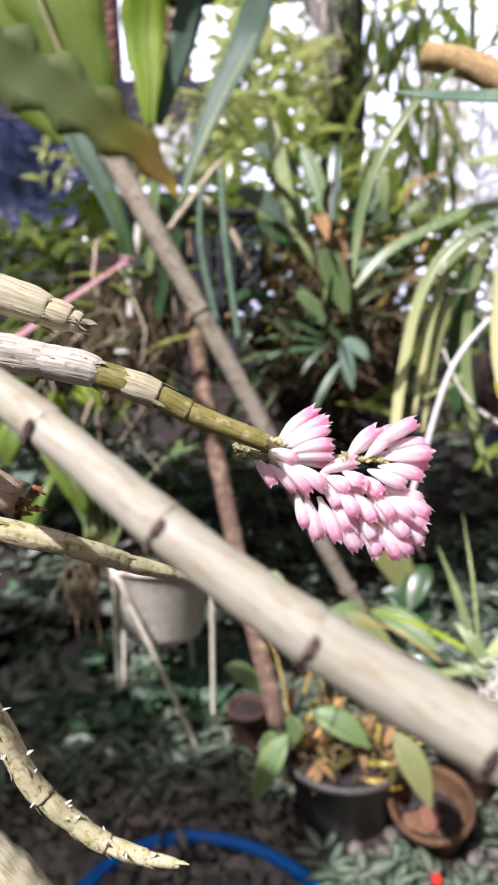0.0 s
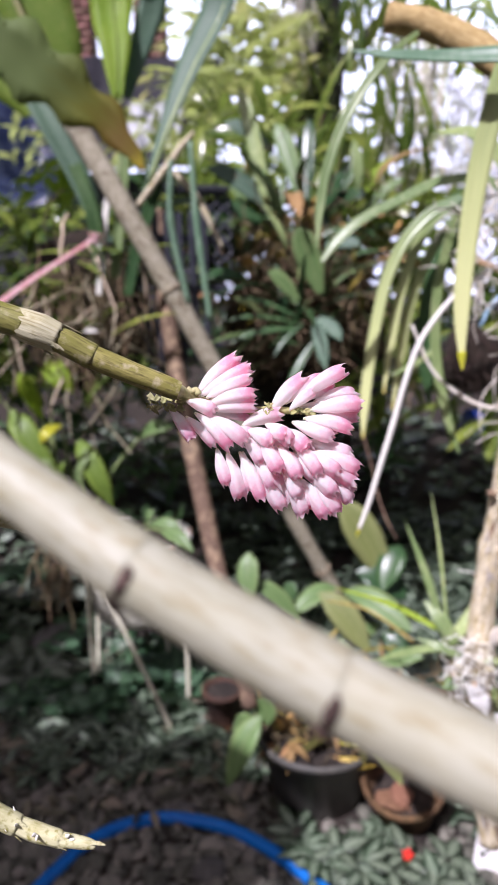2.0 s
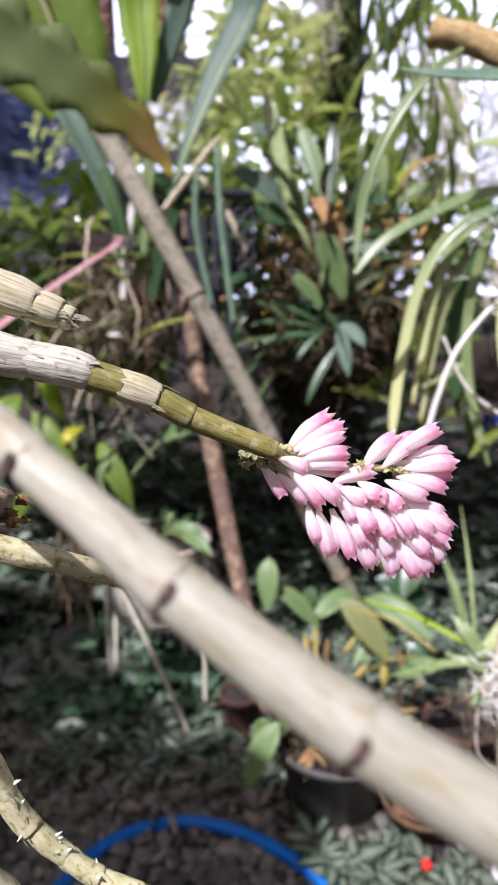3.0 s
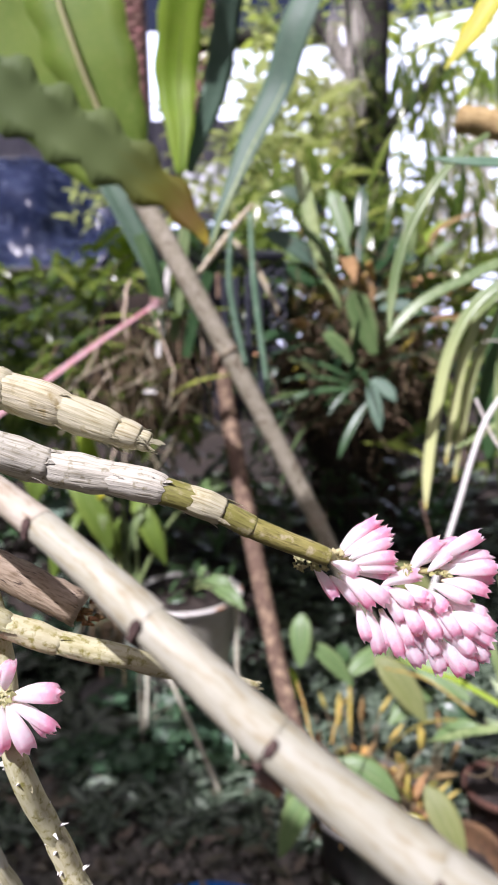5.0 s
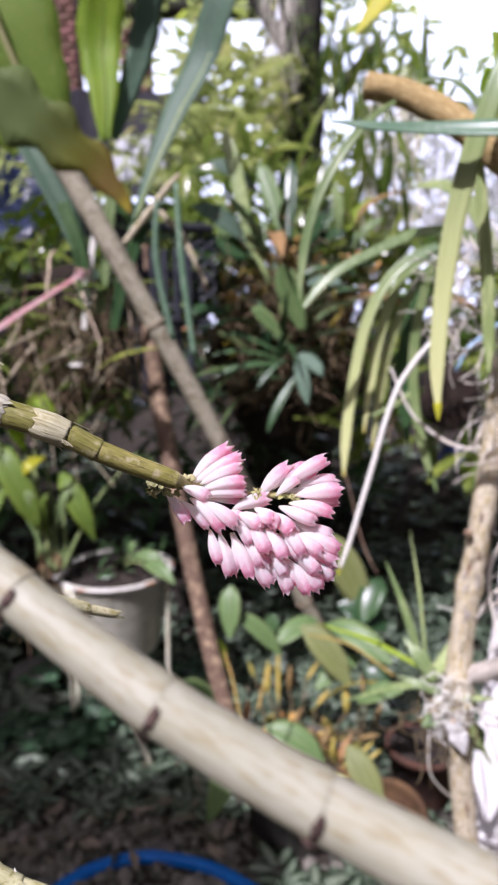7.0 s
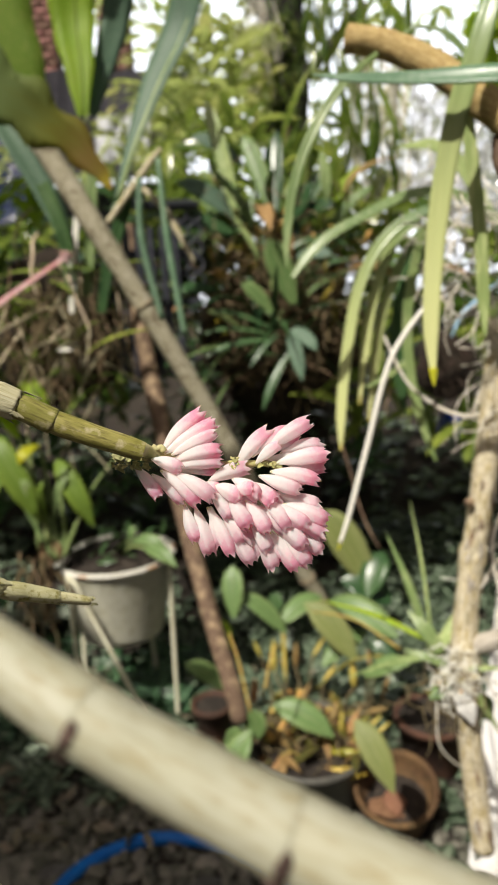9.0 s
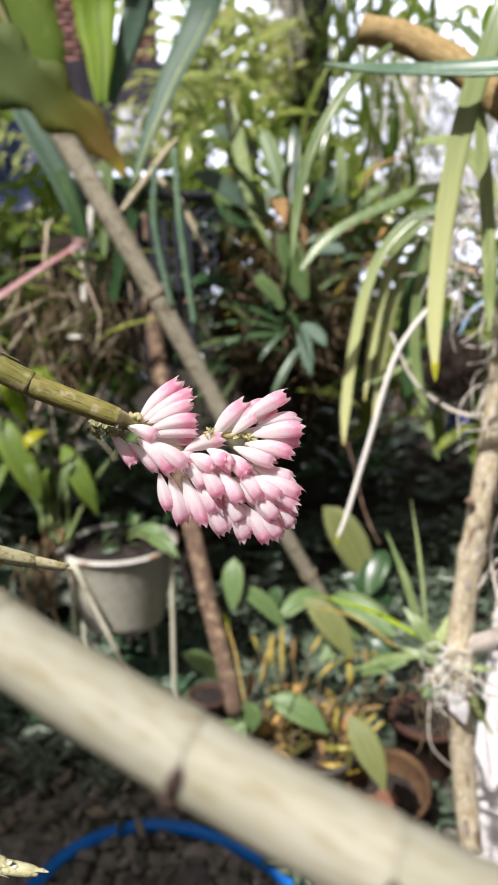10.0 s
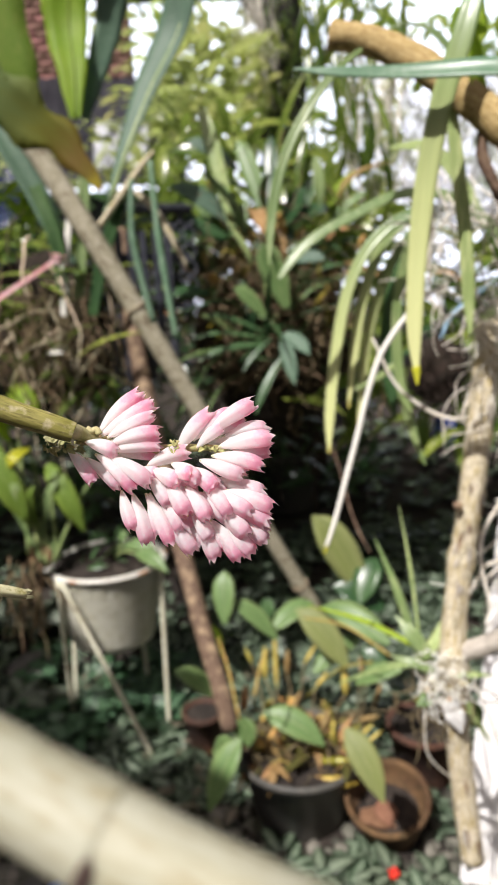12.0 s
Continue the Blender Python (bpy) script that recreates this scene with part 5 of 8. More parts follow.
def big_fern():
    root = thing("nest_fern", "large nest fern with broad wavy-edged green fronds", "fern")
    e = (0.0, -1, 0.1)

    def frond(pts, hw, m, face=e, fold=0.15, wave=0.0, wn=7, label="", thick=0.0016):
        bm = bmesh.new()
        ribbon(bm, pts, hw, face=face, fold=fold, thick=thick, steps=40, wave=wave, wave_n=wn)
        part("frond", bm, m, root, label)

    def rib(pts, r, m=M_BRACT):
        bm = bmesh.new()
        tube(bm, pts, r, sides=8, steps=24)
        part("midrib", bm, m, root, "pale midrib")
    frond([(-0.2190, 1.5991, 1.5291), (-0.2222, 1.6311, 1.6390), (-0.2317, 1.6770, 1.7672), (-0.1908, 1.6434, 2.0052), (-0.1837, 1.7037, 2.1983)], [0.012, 0.034, 0.050, 0.052, 0.030], M_FERN, fold=0.3, wave=0.05, label="bright backlit upright frond")
    rib([(-0.2187, 1.5965, 1.5261), (-0.2182, 1.6288, 1.6381), (-0.2276, 1.6746, 1.7661), (-0.1880, 1.6414, 2.0040)], [0.004, 0.0035, 0.003, 0.002], M_BROAD)
    frond([(-0.1495, 1.5322, 1.3530), (-0.1130, 1.5515, 1.4549), (-0.0600, 1.5849, 1.5790), (0.0032, 1.6179, 1.7020), (0.0583, 1.6014, 1.8450), (0.1393, 1.6543, 2.0108)], [0.008, 0.016, 0.030, 0.038, 0.040, 0.020], M_BLUELEAF, face=(-0.5, -1, 0.1), fold=0.25, label="dark blue-green slanting frond")
    rib([(-0.1488, 1.5265, 1.3498), (-0.1076, 1.5460, 1.4534), (-0.0525, 1.5792, 1.5769), (0.0129, 1.6121, 1.6994), (0.0701, 1.5970, 1.8423)], [0.004, 0.004, 0.0035, 0.003, 0.002], M_STRAP)
    frond([(-0.2058, 1.6310, 1.5371), (-0.1744, 1.6622, 1.6475), (-0.1393, 1.6961, 1.7715), (-0.0928, 1.6575, 1.9720)], [0.010, 0.024, 0.032, 0.030], M_BLUELEAF, face=(0.4, -1, 0), wave=0.06, label="bluish frond turned edge-on")
    frond([(-0.3386, 1.6667, 1.5216), (-0.3778, 1.6600, 1.6727), (-0.4319, 1.6659, 1.8309), (-0.4932, 1.7019, 2.0200), (-0.5534, 1.7547, 2.2340)], [0.0358, 0.0768, 0.1050, 0.1088, 0.0640], M_BROAD, face=(-0.2, -1, 0.45), fold=0.1, wave=0.06, wn=6, label="broad matt green frond")
    rib([(-0.3344, 1.6470, 1.5172), (-0.4141, 1.6402, 1.6928), (-0.4622, 1.6393, 1.8278), (-0.5193, 1.6765, 1.9970)], [0.0077, 0.0070, 0.0064, 0.0051])
    frond([(-0.4256, 1.7138, 1.5420), (-0.5709, 1.7183, 1.7454), (-0.7057, 1.7412, 1.9786), (-0.8200, 1.7760, 2.1924)], [0.0384, 0.1088, 0.1472, 0.1280], M_BROAD, face=(-0.2, -1, 0.4), fold=0.1, wave=0.06, wn=5, label="broad matt green frond")
    frond([(-0.5835, 1.1536, 1.6704), (-0.4536, 1.1605, 1.5733), (-0.3610, 1.1785, 1.5101), (-0.2741, 1.1985, 1.4632), (-0.2127, 1.2167, 1.4199), (-0.1716, 1.2255, 1.3907), (-0.1363, 1.2220, 1.3461), (-0.1153, 1.2189, 1.3132)], [0.0423, 0.0526, 0.0545, 0.0517, 0.0395, 0.0282, 0.016, 0.003], M_FLAP, face=(-0.3, -1, 0.35), fold=0.12, wave=0.26, wn=8, label="folded-over frond with a wavy edge")
    frond([(-0.4572, 1.6862, 1.6326), (-0.3782, 1.6549, 1.4834), (-0.3191, 1.6400, 1.3627), (-0.2699, 1.6230, 1.2310)], [0.030, 0.028, 0.024, 0.016], M_BLUELEAF, face=(0.3, -1, 0.2), fold=0.5)
    frond([(-0.2195, 1.6550, 1.4505), (-0.2305, 1.6439, 1.3411), (-0.2559, 1.6283, 1.1559)], [0.012, 0.014, 0.012], M_STRAP, fold=0.4)
    frond([(-0.3274, 1.6277, 1.4027), (-0.2916, 1.6152, 1.2921), (-0.2848, 1.6268, 1.1448)], [0.014, 0.016, 0.014], M_LEAFDARK, fold=0.4)
    frond([(-0.2455, 1.6249, 1.3985), (-0.2704, 1.6201, 1.2674), (-0.2940, 1.6221, 1.1200)], [0.006, 0.007, 0.006], M_WHITEROOT, fold=0.1)
    frond([(-0.1704, 1.5999, 1.3321), (-0.1372, 1.6072, 1.3728), (-0.1965, 1.6206, 1.2272), (-0.2260, 1.6198, 1.1165)], [0.012, 0.014, 0.014, 0.01], M_LEAFDARK, fold=0.3)
    return root


big_fern()


def loose_lines(rng, centre, spread, n, length, curl, down=0.5):
    out = []
    for _ in range(n):
        p = Vector([c + rng.gauss(0, s) for c, s in zip(centre, spread)])
        d = Vector((rng.uniform(-1, 1), rng.uniform(-1, 0.4), rng.uniform(-1, 1) - down)).normalized()
        pts = [p]
        for _k in range(4):
            d = (d + Vector((rng.uniform(-curl, curl), rng.uniform(-curl, curl), rng.uniform(-curl, curl) - 0.1 * down))).normalized()
            pts.append(pts[-1] + d * length / 4)
        out.append(pts)
    return out


def tangle(name, label, centre, spread, n, length, curl, r, material, seed, down=0.5, steps=10):
    rng = random.Random(seed)
    bm = bmesh.new()
    for pts in loose_lines(rng, centre, spread, n, length, curl, down):
        k = rng.uniform(0.6, 1.3)
        tube(bm, pts, [r * k, r * k, r * k * 0.8, r * k * 0.5], sides=5, steps=steps, cap=False)
    return tagged(finish(name, bm, material), label, "roots", kind="stuff")


tangle("root_tangle", "dense tangle of tan aerial roots below the fern", (-0.3623, 1.7426, 1.1026), (0.085, 0.04, 0.075), 90, 0.17, 0.5, 0.0021, M_ROOTDRY, 4)
tangle("root_tangle", "stout tan roots looping out of the fern's root ball", (-0.36, 1.665, 1.09), (0.10, 0.015, 0.075), 34, 0.20, 0.45, 0.0030, M_ROOTTAN, 64, 1.3, 12)
tangle("root_tangle", "pale roots hanging from a potted orchid", (-0.4455, 1.6094, 0.5212), (0.02, 0.02, 0.03), 22, 0.16, 0.3, 0.003, M_ROOTDRY, 14, 2.0)


def lump(name, label, category, centre, size, material, seed, rough=0.25, kind=""):
    bm = bmesh.new()
    bmesh.ops.create_icosphere(bm, subdivisions=4, radius=1.0)
    for v in bm.verts:
        v.co *= 1 + rough * noise.noise(v.co * 1.6 + Vector((seed, 0, 0))) + rough * 0.4 * noise.noise(v.co * 6)
        v.co = Vector(centre) + Vector((v.co.x * size[0], v.co.y * size[1], v.co.z * size[2]))
    return tagged(finish(name, bm, material), label, category, kind=kind)


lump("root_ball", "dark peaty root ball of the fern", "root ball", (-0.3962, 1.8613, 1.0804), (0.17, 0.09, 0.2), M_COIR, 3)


def crate():
    root = thing("plastic_crate", "black plastic crate standing on edge", "crate")
    o = Vector((-0.1280, 1.7344, 1.1919))
    ax = Vector((0.96, 0.28, 0.0))
    ay = Vector((-0.28, 0.96, 0.0))
    fr = Matrix((ax, ay, Vector((0, 0, 1)))).transposed().to_4x4()
    for k in range(6):
        bm = bmesh.new()
        box(bm, Matrix.Translation(o + ax * (-0.075 + 0.03 * k) + Vector((0, 0, -0.06))) @ fr, 0.016, 0.016, 0.36, 0.003)
        part("slat", bm, M_CRATE, root, smooth=False)
    for z in (0.17, 0.06, -0.06, -0.2):
        bm = bmesh.new()
        box(bm, Matrix.Translation(o + ax * 0.04 + ay * 0.016 + Vector((0, 0, z))) @ fr, 0.19, 0.012, 0.018, 0.003)
        part("rail", bm, M_CRATE, root, smooth=False)
    bm = bmesh.new()
    box(bm, Matrix.Translation(o + ax * 0.06 + ay * 0.06 + Vector((0, 0, 0.185))) @ fr @ Matrix.Rotation(0.2, 4, 'X'), 0.17, 0.13, 0.012, 0.003)
    part("top_board", bm, M_CRATE, root, smooth=False)
    for i in range(3):
        for j in range(5):
            c = o + ax * (0.058 + 0.036 * i) + ay * 0.012 + Vector((0, 0, 0.15 - 0.04 * j))
            bm = bmesh.new()
            tube(bm, [c + (ax * math.cos(a * 0.5236) + Vector((0, 0, 1)) * math.sin(a * 0.5236)) * 0.017 for a in range(13)], 0.0034, sides=6, steps=22)
            part("ring", bm, M_CRATE, root)
    return root


crate()


def pink_string():
    root = thing("plastic_string", "faded pink plastic string tied to the fern", "string")
    k = Vector((-0.2843, 1.5954, 1.2442))
    bm = bmesh.new()
    ribbon(bm, [k, (-0.4010, 1.4638, 1.1473), (-0.5114, 1.4105, 1.0638), (-0.7107, 1.3202, 0.9237)], [0.0045, 0.006, 0.007, 0.008], face=(0.2, -1, 0.6), thick=0.001, steps=20)
    part("strip", bm, M_STRING, root)
    bm = bmesh.new()
    rng = random.Random(2)
    for _ in range(9):
        d = Vector((rng.uniform(-1, 1), rng.uniform(-1, 0), rng.uniform(-1, 1))) * 0.018
        tube(bm, [k - d * 0.5, k + Vector((0, -0.008, 0.004)), k + d], 0.0026, sides=6, steps=10)
    part("knot", bm, M_STRING, root, "pink knot")
    bm = bmesh.new()
    ribbon(bm, [k, k + Vector((0.006, -0.01, -0.03)), k + Vector((0.012, -0.01, -0.07))], [0.003, 0.004, 0.003], thick=0.001, steps=10)
    part("tail", bm, M_WHITEROOT, root, "white loose end")


pink_string()


def twigs(name, label, lines, r, m):
    root = thing(name, label, "stems")
    for pts in lines:
        bm = bmesh.new()
        tube(bm, pts, r, sides=10, steps=26, lump=0.08, lump_size=60, bulges=[(u, 0.18, 0.006) for u in (0.2, 0.4, 0.6, 0.8)])
        part("stem", bm, m, root)
    return root


twigs("cane_stems", "slim green jointed stems standing upright", [[(-0.1037, 1.5278, 1.3878), (-0.1064, 1.5026, 1.2597), (-0.0740, 1.4695, 1.0954)], [(-0.0630, 1.5444, 1.4247), (-0.0539, 1.5113, 1.2581), (-0.0301, 1.4718, 1.0607)]], [0.0055, 0.0068, 0.006], M_STRAPBLUE)
twigs("cane_stems", "pale leaning stem with a pink tip", [[(-0.1761, 1.5222, 1.2990), (-0.1267, 1.5330, 1.3599), (-0.0799, 1.5436, 1.4186), (-0.0548, 1.5482, 1.4450)], [(-0.1073, 1.6180, 1.3792), (-0.0606, 1.6068, 1.3279), (-0.0049, 1.5833, 1.2152)]], [0.0065, 0.0075, 0.007, 0.004], M_PEELED)


# ---- white pot in its wire stand ----
def white_pot():
    root = thing("flower_pot", "white plastic pot with moulded blocks in a wire stand", "flower pot")
    c = Vector((-0.2770, 1.7570, 0.4850))
    bm = bmesh.new()
    lathe(bm, [(0.0, -0.228), (0.096, -0.228), (0.108, -0.222), (0.114, -0.20), (0.134, -0.08), (0.146, -0.012), (0.152, -0.010), (0.153, 0.0), (0.147, 0.001), (0.140, -0.02), (0.128, -0.08), (0.0, -0.085)], sides=55)
    ob = part("pot_body", bm, M_WHITEPOT, root)
    ob.location = c
    for row in range(4):
        for j in range(11):
            a0 = 2 * math.pi * (j + 0.5 * (row % 2)) / 11
            bm = bmesh.new()
            zs = (-0.205 + 0.047 * row, -0.205 + 0.047 * (row + 1) - 0.0045)
            vs = []
            for z in zs:
                r = 0.1135 + (z + 0.20) / 0.188 * 0.0320 + 0.0015
                vs.append([bm.verts.new((r * math.cos(a0 + da), r * math.sin(a0 + da), z)) for da in (0.01, 0.14, 0.28, 0.42, 0.55)])
            for q in range(4):
                bm.faces.new((vs[0][q], vs[0][q + 1], vs[1][q + 1], vs[1][q]))
            bmesh.ops.solidify(bm, geom=bm.faces[:], thickness=-0.003)
            part("moulded_block", bm, M_WHITEPOT, ob, smooth=False)
    bm = bmesh.new()
    lathe(bm, [(0.0, 0.022), (0.06, 0.016), (0.11, 0.006), (0.139, -0.006)], sides=24, wob=0.12)
    part("potting_soil", bm, M_SOIL, root, "dark potting soil").location = c
    stand = thing("plant_stand", "painted wire plant stand with a rusting ring", "plant stand")
    bm = bmesh.new()
    tube(bm, [c + Vector((0.157 * math.cos(a * 0.3927), 0.157 * math.sin(a * 0.3927), -0.004)) for a in range(17)], 0.0036, sides=8, steps=64)
    part("ring", bm, M_RUSTRIM, stand, "chipped white ring with rust")
    fl = c + Vector((-0.10, -0.125, -0.004))
    fr = c + Vector((0.147, -0.06, -0.004))
    for a, b in ((fl, (-0.4198, 1.7775, 0.0000)), (fl + Vector((0.006, 0.0, 0)), (-0.1654, 1.5717, 0.0000)), (fr, (-0.1413, 1.6926, 0.0000)), (c + Vector((0.03, 0.155, 0)), (-0.2143, 1.8829, 0.0000)), (c + Vector((-0.12, 0.1, 0)), (-0.4166, 1.8053, 0.0000))):
        bm = bmesh.new()
        tube(bm, [a, Vector(a).lerp(Vector(b), 0.5), b], 0.0062, sides=8, steps=12, lump=0.06, lump_size=120)
        part("leg", bm, M_LEGS, stand)
    return c


POT_C = white_pot()


def leafy_plant(name, label, base, tips, size, m, seed, up=0.5, stem=0.003, category="plant", stems=True, shape=None):
    """A plant with one leaf from its base to each tip."""
    rng = random.Random(seed)
    root = thing(name, label, category)
    b = Vector(base)
    for t, w in tips:
        t = Vector(t)
        o = b + Vector((rng.uniform(-0.03, 0.03), rng.uniform(-0.03, 0.03), 0))
        knee = o.lerp(t, 0.4) + Vector((0, 0, up * (t - o).length * 0.3))
        bm = bmesh.new()
        ribbon(bm, [knee, knee.lerp(t, 0.33) + Vector((0, 0, 0.02 * up)), knee.lerp(t, 0.66) + Vector((0, 0, 0.025 * up)), t],
               [w * q for q in (shape or (0.15, 0.9, 1.0, 0.04))], face=to_eye(t, (rng.uniform(-0.5, 0.3), 0, rng.uniform(0.2, 1.2))), fold=0.25, thick=0.001, steps=16)
        part("leaf", bm, m if not isinstance(m, tuple) else rng.choice(m), root)
        if stems:
            bm = bmesh.new()
            tube(bm, [o, o.lerp(knee, 0.5) + Vector((0, 0, 0.01)), knee], [stem * 1.2, stem, stem * 0.8], sides=7, steps=10)
            part("stem", bm, M_STRAP, root)
    return root


def pot_orchid():
    root = thing("pot_plant", "leafy orchid with drooping green leaves beside the white pot", "orchid")
    rng = random.Random(5)
    base = Vector((-0.4155, 1.6400, 0.5310))
    for b, t, w, m in (
        ((-0.5382, 1.6600, 0.8481), (-0.4203, 1.6100, 0.6271), 0.034, M_POTLEAF),
        ((-0.3787, 1.6600, 0.7697), (-0.2933, 1.6100, 0.6097), 0.027, M_POTLEAF),
        ((-0.4394, 1.6600, 0.9626), (-0.3694, 1.6100, 0.8953), 0.027, M_FERN),
        ((-0.4167, 1.6600, 0.8115), (-0.4564, 1.6100, 0.7765), 0.015, M_LIME),
        ((-0.4636, 1.6600, 0.8307), (-0.4871, 1.6100, 0.9476), 0.020, M_FERN),
        ((-0.5544, 1.6600, 0.7631), (-0.6108, 1.6100, 0.6503), 0.030, M_BLUELEAF),
        ((-0.4123, 1.6600, 0.6025), (-0.4541, 1.6100, 0.7456), 0.013, M_STRAP),
        ((-0.4215, 1.6600, 0.5955), (-0.4036, 1.6100, 0.7320), 0.011, M_POTLEAF),
        ((-0.4073, 1.6600, 0.5948), (-0.3441, 1.6100, 0.7406), 0.012, M_STRAP),
        ((-0.2283, 1.6600, 0.7745), (-0.1363, 1.6100, 0.8096), 0.019, M_LEAF),
        ((-0.5680, 1.6600, 0.8917), (-0.6179, 1.6100, 0.7641), 0.034, M_POTLEAF),
        ((-0.5156, 1.6600, 0.7324), (-0.5864, 1.6100, 0.5620), 0.022, M_POTLEAF),
    ):
        b, t = Vector(b), Vector(t)
        sag = Vector((0, -0.02, 0.12 * (t - b).length))
        bm = bmesh.new()
        ribbon(bm, [b, b.lerp(t, 0.33) + sag, b.lerp(t, 0.7) + sag, t], [w * 0.2, w * 0.85, w, w * 0.8, w * 0.05], face=to_eye(t, (-0.3, 0, 0.5)), fold=0.22, thick=0.0013, steps=18)
        leaf = part("leaf", bm, m, root)
        foot = base + Vector((rng.uniform(-0.03, 0.04), rng.uniform(-0.01, 0.02), rng.uniform(-0.01, 0.02)))
        bm = bmesh.new()
        tube(bm, [foot, foot.lerp(b, 0.5) + Vector((0, 0.01, 0.03)), b], [0.0055, 0.0042, 0.0026], sides=8, steps=14)
        part("stem", bm, M_STRAP, leaf, "slender green stem")
    for k in range(4):
        bm = bmesh.new()
        o = base + Vector((0.012 * k - 0.02, rng.uniform(-0.01, 0.01), -0.02))
        tube(bm, [o, o + Vector((0.002, 0, 0.025)), o + Vector((0.004, 0, 0.055))], [0.005, 0.011, 0.005], sides=10, steps=12, lump=0.1, lump_size=90, seed=k)
        part("bulb", bm, M_BULBROOT, root, "brown swollen stem base")
    return root


pot_orchid()
def pot_weeds():
    rng = random.Random(83)
    spots = []
    for _ in range(36):
        a, r = rng.uniform(0, 6.28), 0.13 * math.sqrt(rng.random())
        spots.append((POT_C + Vector((r * math.cos(a), r * math.sin(a), rng.uniform(0.004, 0.03))), Vector((rng.uniform(-1, 1), rng.uniform(-1, 1), rng.uniform(0, 1.1)))))
    return leaf_heap("pot_weeds", M_LEAFDARK, spots, 0.045, 0.014, 84, "low dark weeds and litter in the white pot", "weeds")


pot_weeds()
tangle("root_tangle", "loose dark fibres on the white pot's soil", (POT_C.x, POT_C.y, POT_C.z + 0.004), (0.06, 0.06, 0.006), 70, 0.06, 0.6, 0.0014, M_COIR, 85, 0.0)
leafy_plant("seedling", "small bright green seedling at the pot's edge", (-0.2435, 1.7042, 0.5083), [((-0.0997, 1.5966, 0.4966), 0.019), ((-0.1300, 1.6500, 0.5300), 0.016), ((-0.2107, 1.7158, 0.5550), 0.012)], 0.1, M_LEAF, 9)

# ---- pots on the ground ----
def turned_pot(name, label, base, r_top, r_bot, h, m, tilt=(0, 0), lip=0.008, soil=0.8, wob=0.01):
    root = thing(name, label, "flower pot", at=base)
    root.rotation_euler = (tilt[0], tilt[1], 0)
    bm = bmesh.new()
    s = r_bot + (r_top - r_bot) * soil
    lathe(bm, [(0, 0.0), (r_bot * 0.96, 0.0), (r_bot, 0.006), (r_top * 0.98, h - lip * 2.2), (r_top + lip * 0.5, h - lip * 2), (r_top + lip * 0.6, h - 0.003), (r_top, h), (r_top - lip * 0.8, h - 0.004),
               (r_top - lip, h - lip * 2), (s - lip, h * soil), (0, h * soil - 0.004)], sides=40, wob=wob)
    part("pot_body", bm, m, root)
    bm = bmesh.new()
    lathe(bm, [(s - lip + 0.001, h * soil + 0.004), (s * 0.5, h * soil + 0.014), (0.0, h * soil + 0.01)], sides=24, wob=0.1)
    part("potting_mix", bm, M_SOIL, root, "coarse dark potting mix")
    return root


turned_pot("flower_pot", "dark grey plastic pot on the pebbles", (0.1843, 1.3782, 0.0000), 0.136, 0.100, 0.165, M_GREYPOT, soil=0.85)
turned_pot("flower_pot", "rusty orange clay pot tipped and broken at the rim", (0.3641, 1.3022, 0.0000), 0.084, 0.058, 0.12, M_OCHRE, tilt=(0.28, -0.1), soil=0.5)
turned_pot("flower_pot", "small old clay pot beside the brown stick", (-0.0411, 1.6237, 0.0000), 0.052, 0.040, 0.11, M_TERRA, soil=0.85)
turned_pot("flower_pot", "brown clay pot behind the hanging branch", (0.4896, 1.4677, 0.0000), 0.085, 0.065, 0.14, M_TERRA, soil=0.9)
bp = Vector((0.2921, 2.9232, 0.2896))
turned_pot("flower_pot", "large dark clay pot deep in the shade", (bp.x, bp.y, ground_z(bp.x, bp.y) - 0.01), 0.17, 0.13, 0.26, M_BLACKPOT, soil=0.9, lip=0.014)


def shards():
    for k, (t, d, L) in enumerate((((0.2932, 1.2508, 0.0850), (0.9, 0.1, -0.25), 0.085), ((0.3295, 1.2626, 0.1000), (0.6, -0.3, -0.5), 0.05))):
        bm = bmesh.new()
        ribbon(bm, [t, Vector(t) + Vector(d) * L * 0.5, Vector(t) + Vector(d) * L], [0.012, 0.021, 0.017], face=(0, -0.7, 0.8), fold=0.35, thick=0.007, steps=8)
        tagged(finish("pot_shard", bm, M_SHARD), "broken curved shard of clay lying in the pot", "shard", "pot shards")


shards()


def bulb_mesh(seed):
    bm = bmesh.new()
    L = 0.05
    tube(bm, [(0, 0, 0), (0.003, L * 0.4, 0.001), (0.001, L * 0.8, 0), (0.002, L, 0)], [0.003, 0.0075, 0.008, 0.0055, 0.0015], sides=10, steps=12, lump=0.1, lump_size=90, seed=seed)
    return mesh_of("bulb", bm, M_BULB)


M_BULBGREEN = mat("green_pseudobulb", (0.36, 0.33, 0.06), (0.50, 0.41, 0.09), (0.25, 0.18, 0.05), fine=400, coarse=60, rough=0.5, bump=0.3, vary=0.12)
M_BULBBROWN = mat("withered_pseudobulb", (0.27, 0.15, 0.05), (0.38, 0.25, 0.11), (0.14, 0.07, 0.03), fine=300, coarse=60, rough=0.75, bump=0.5, vary=0.15)
BULBS = [bulb_mesh(k) for k in range(3)]


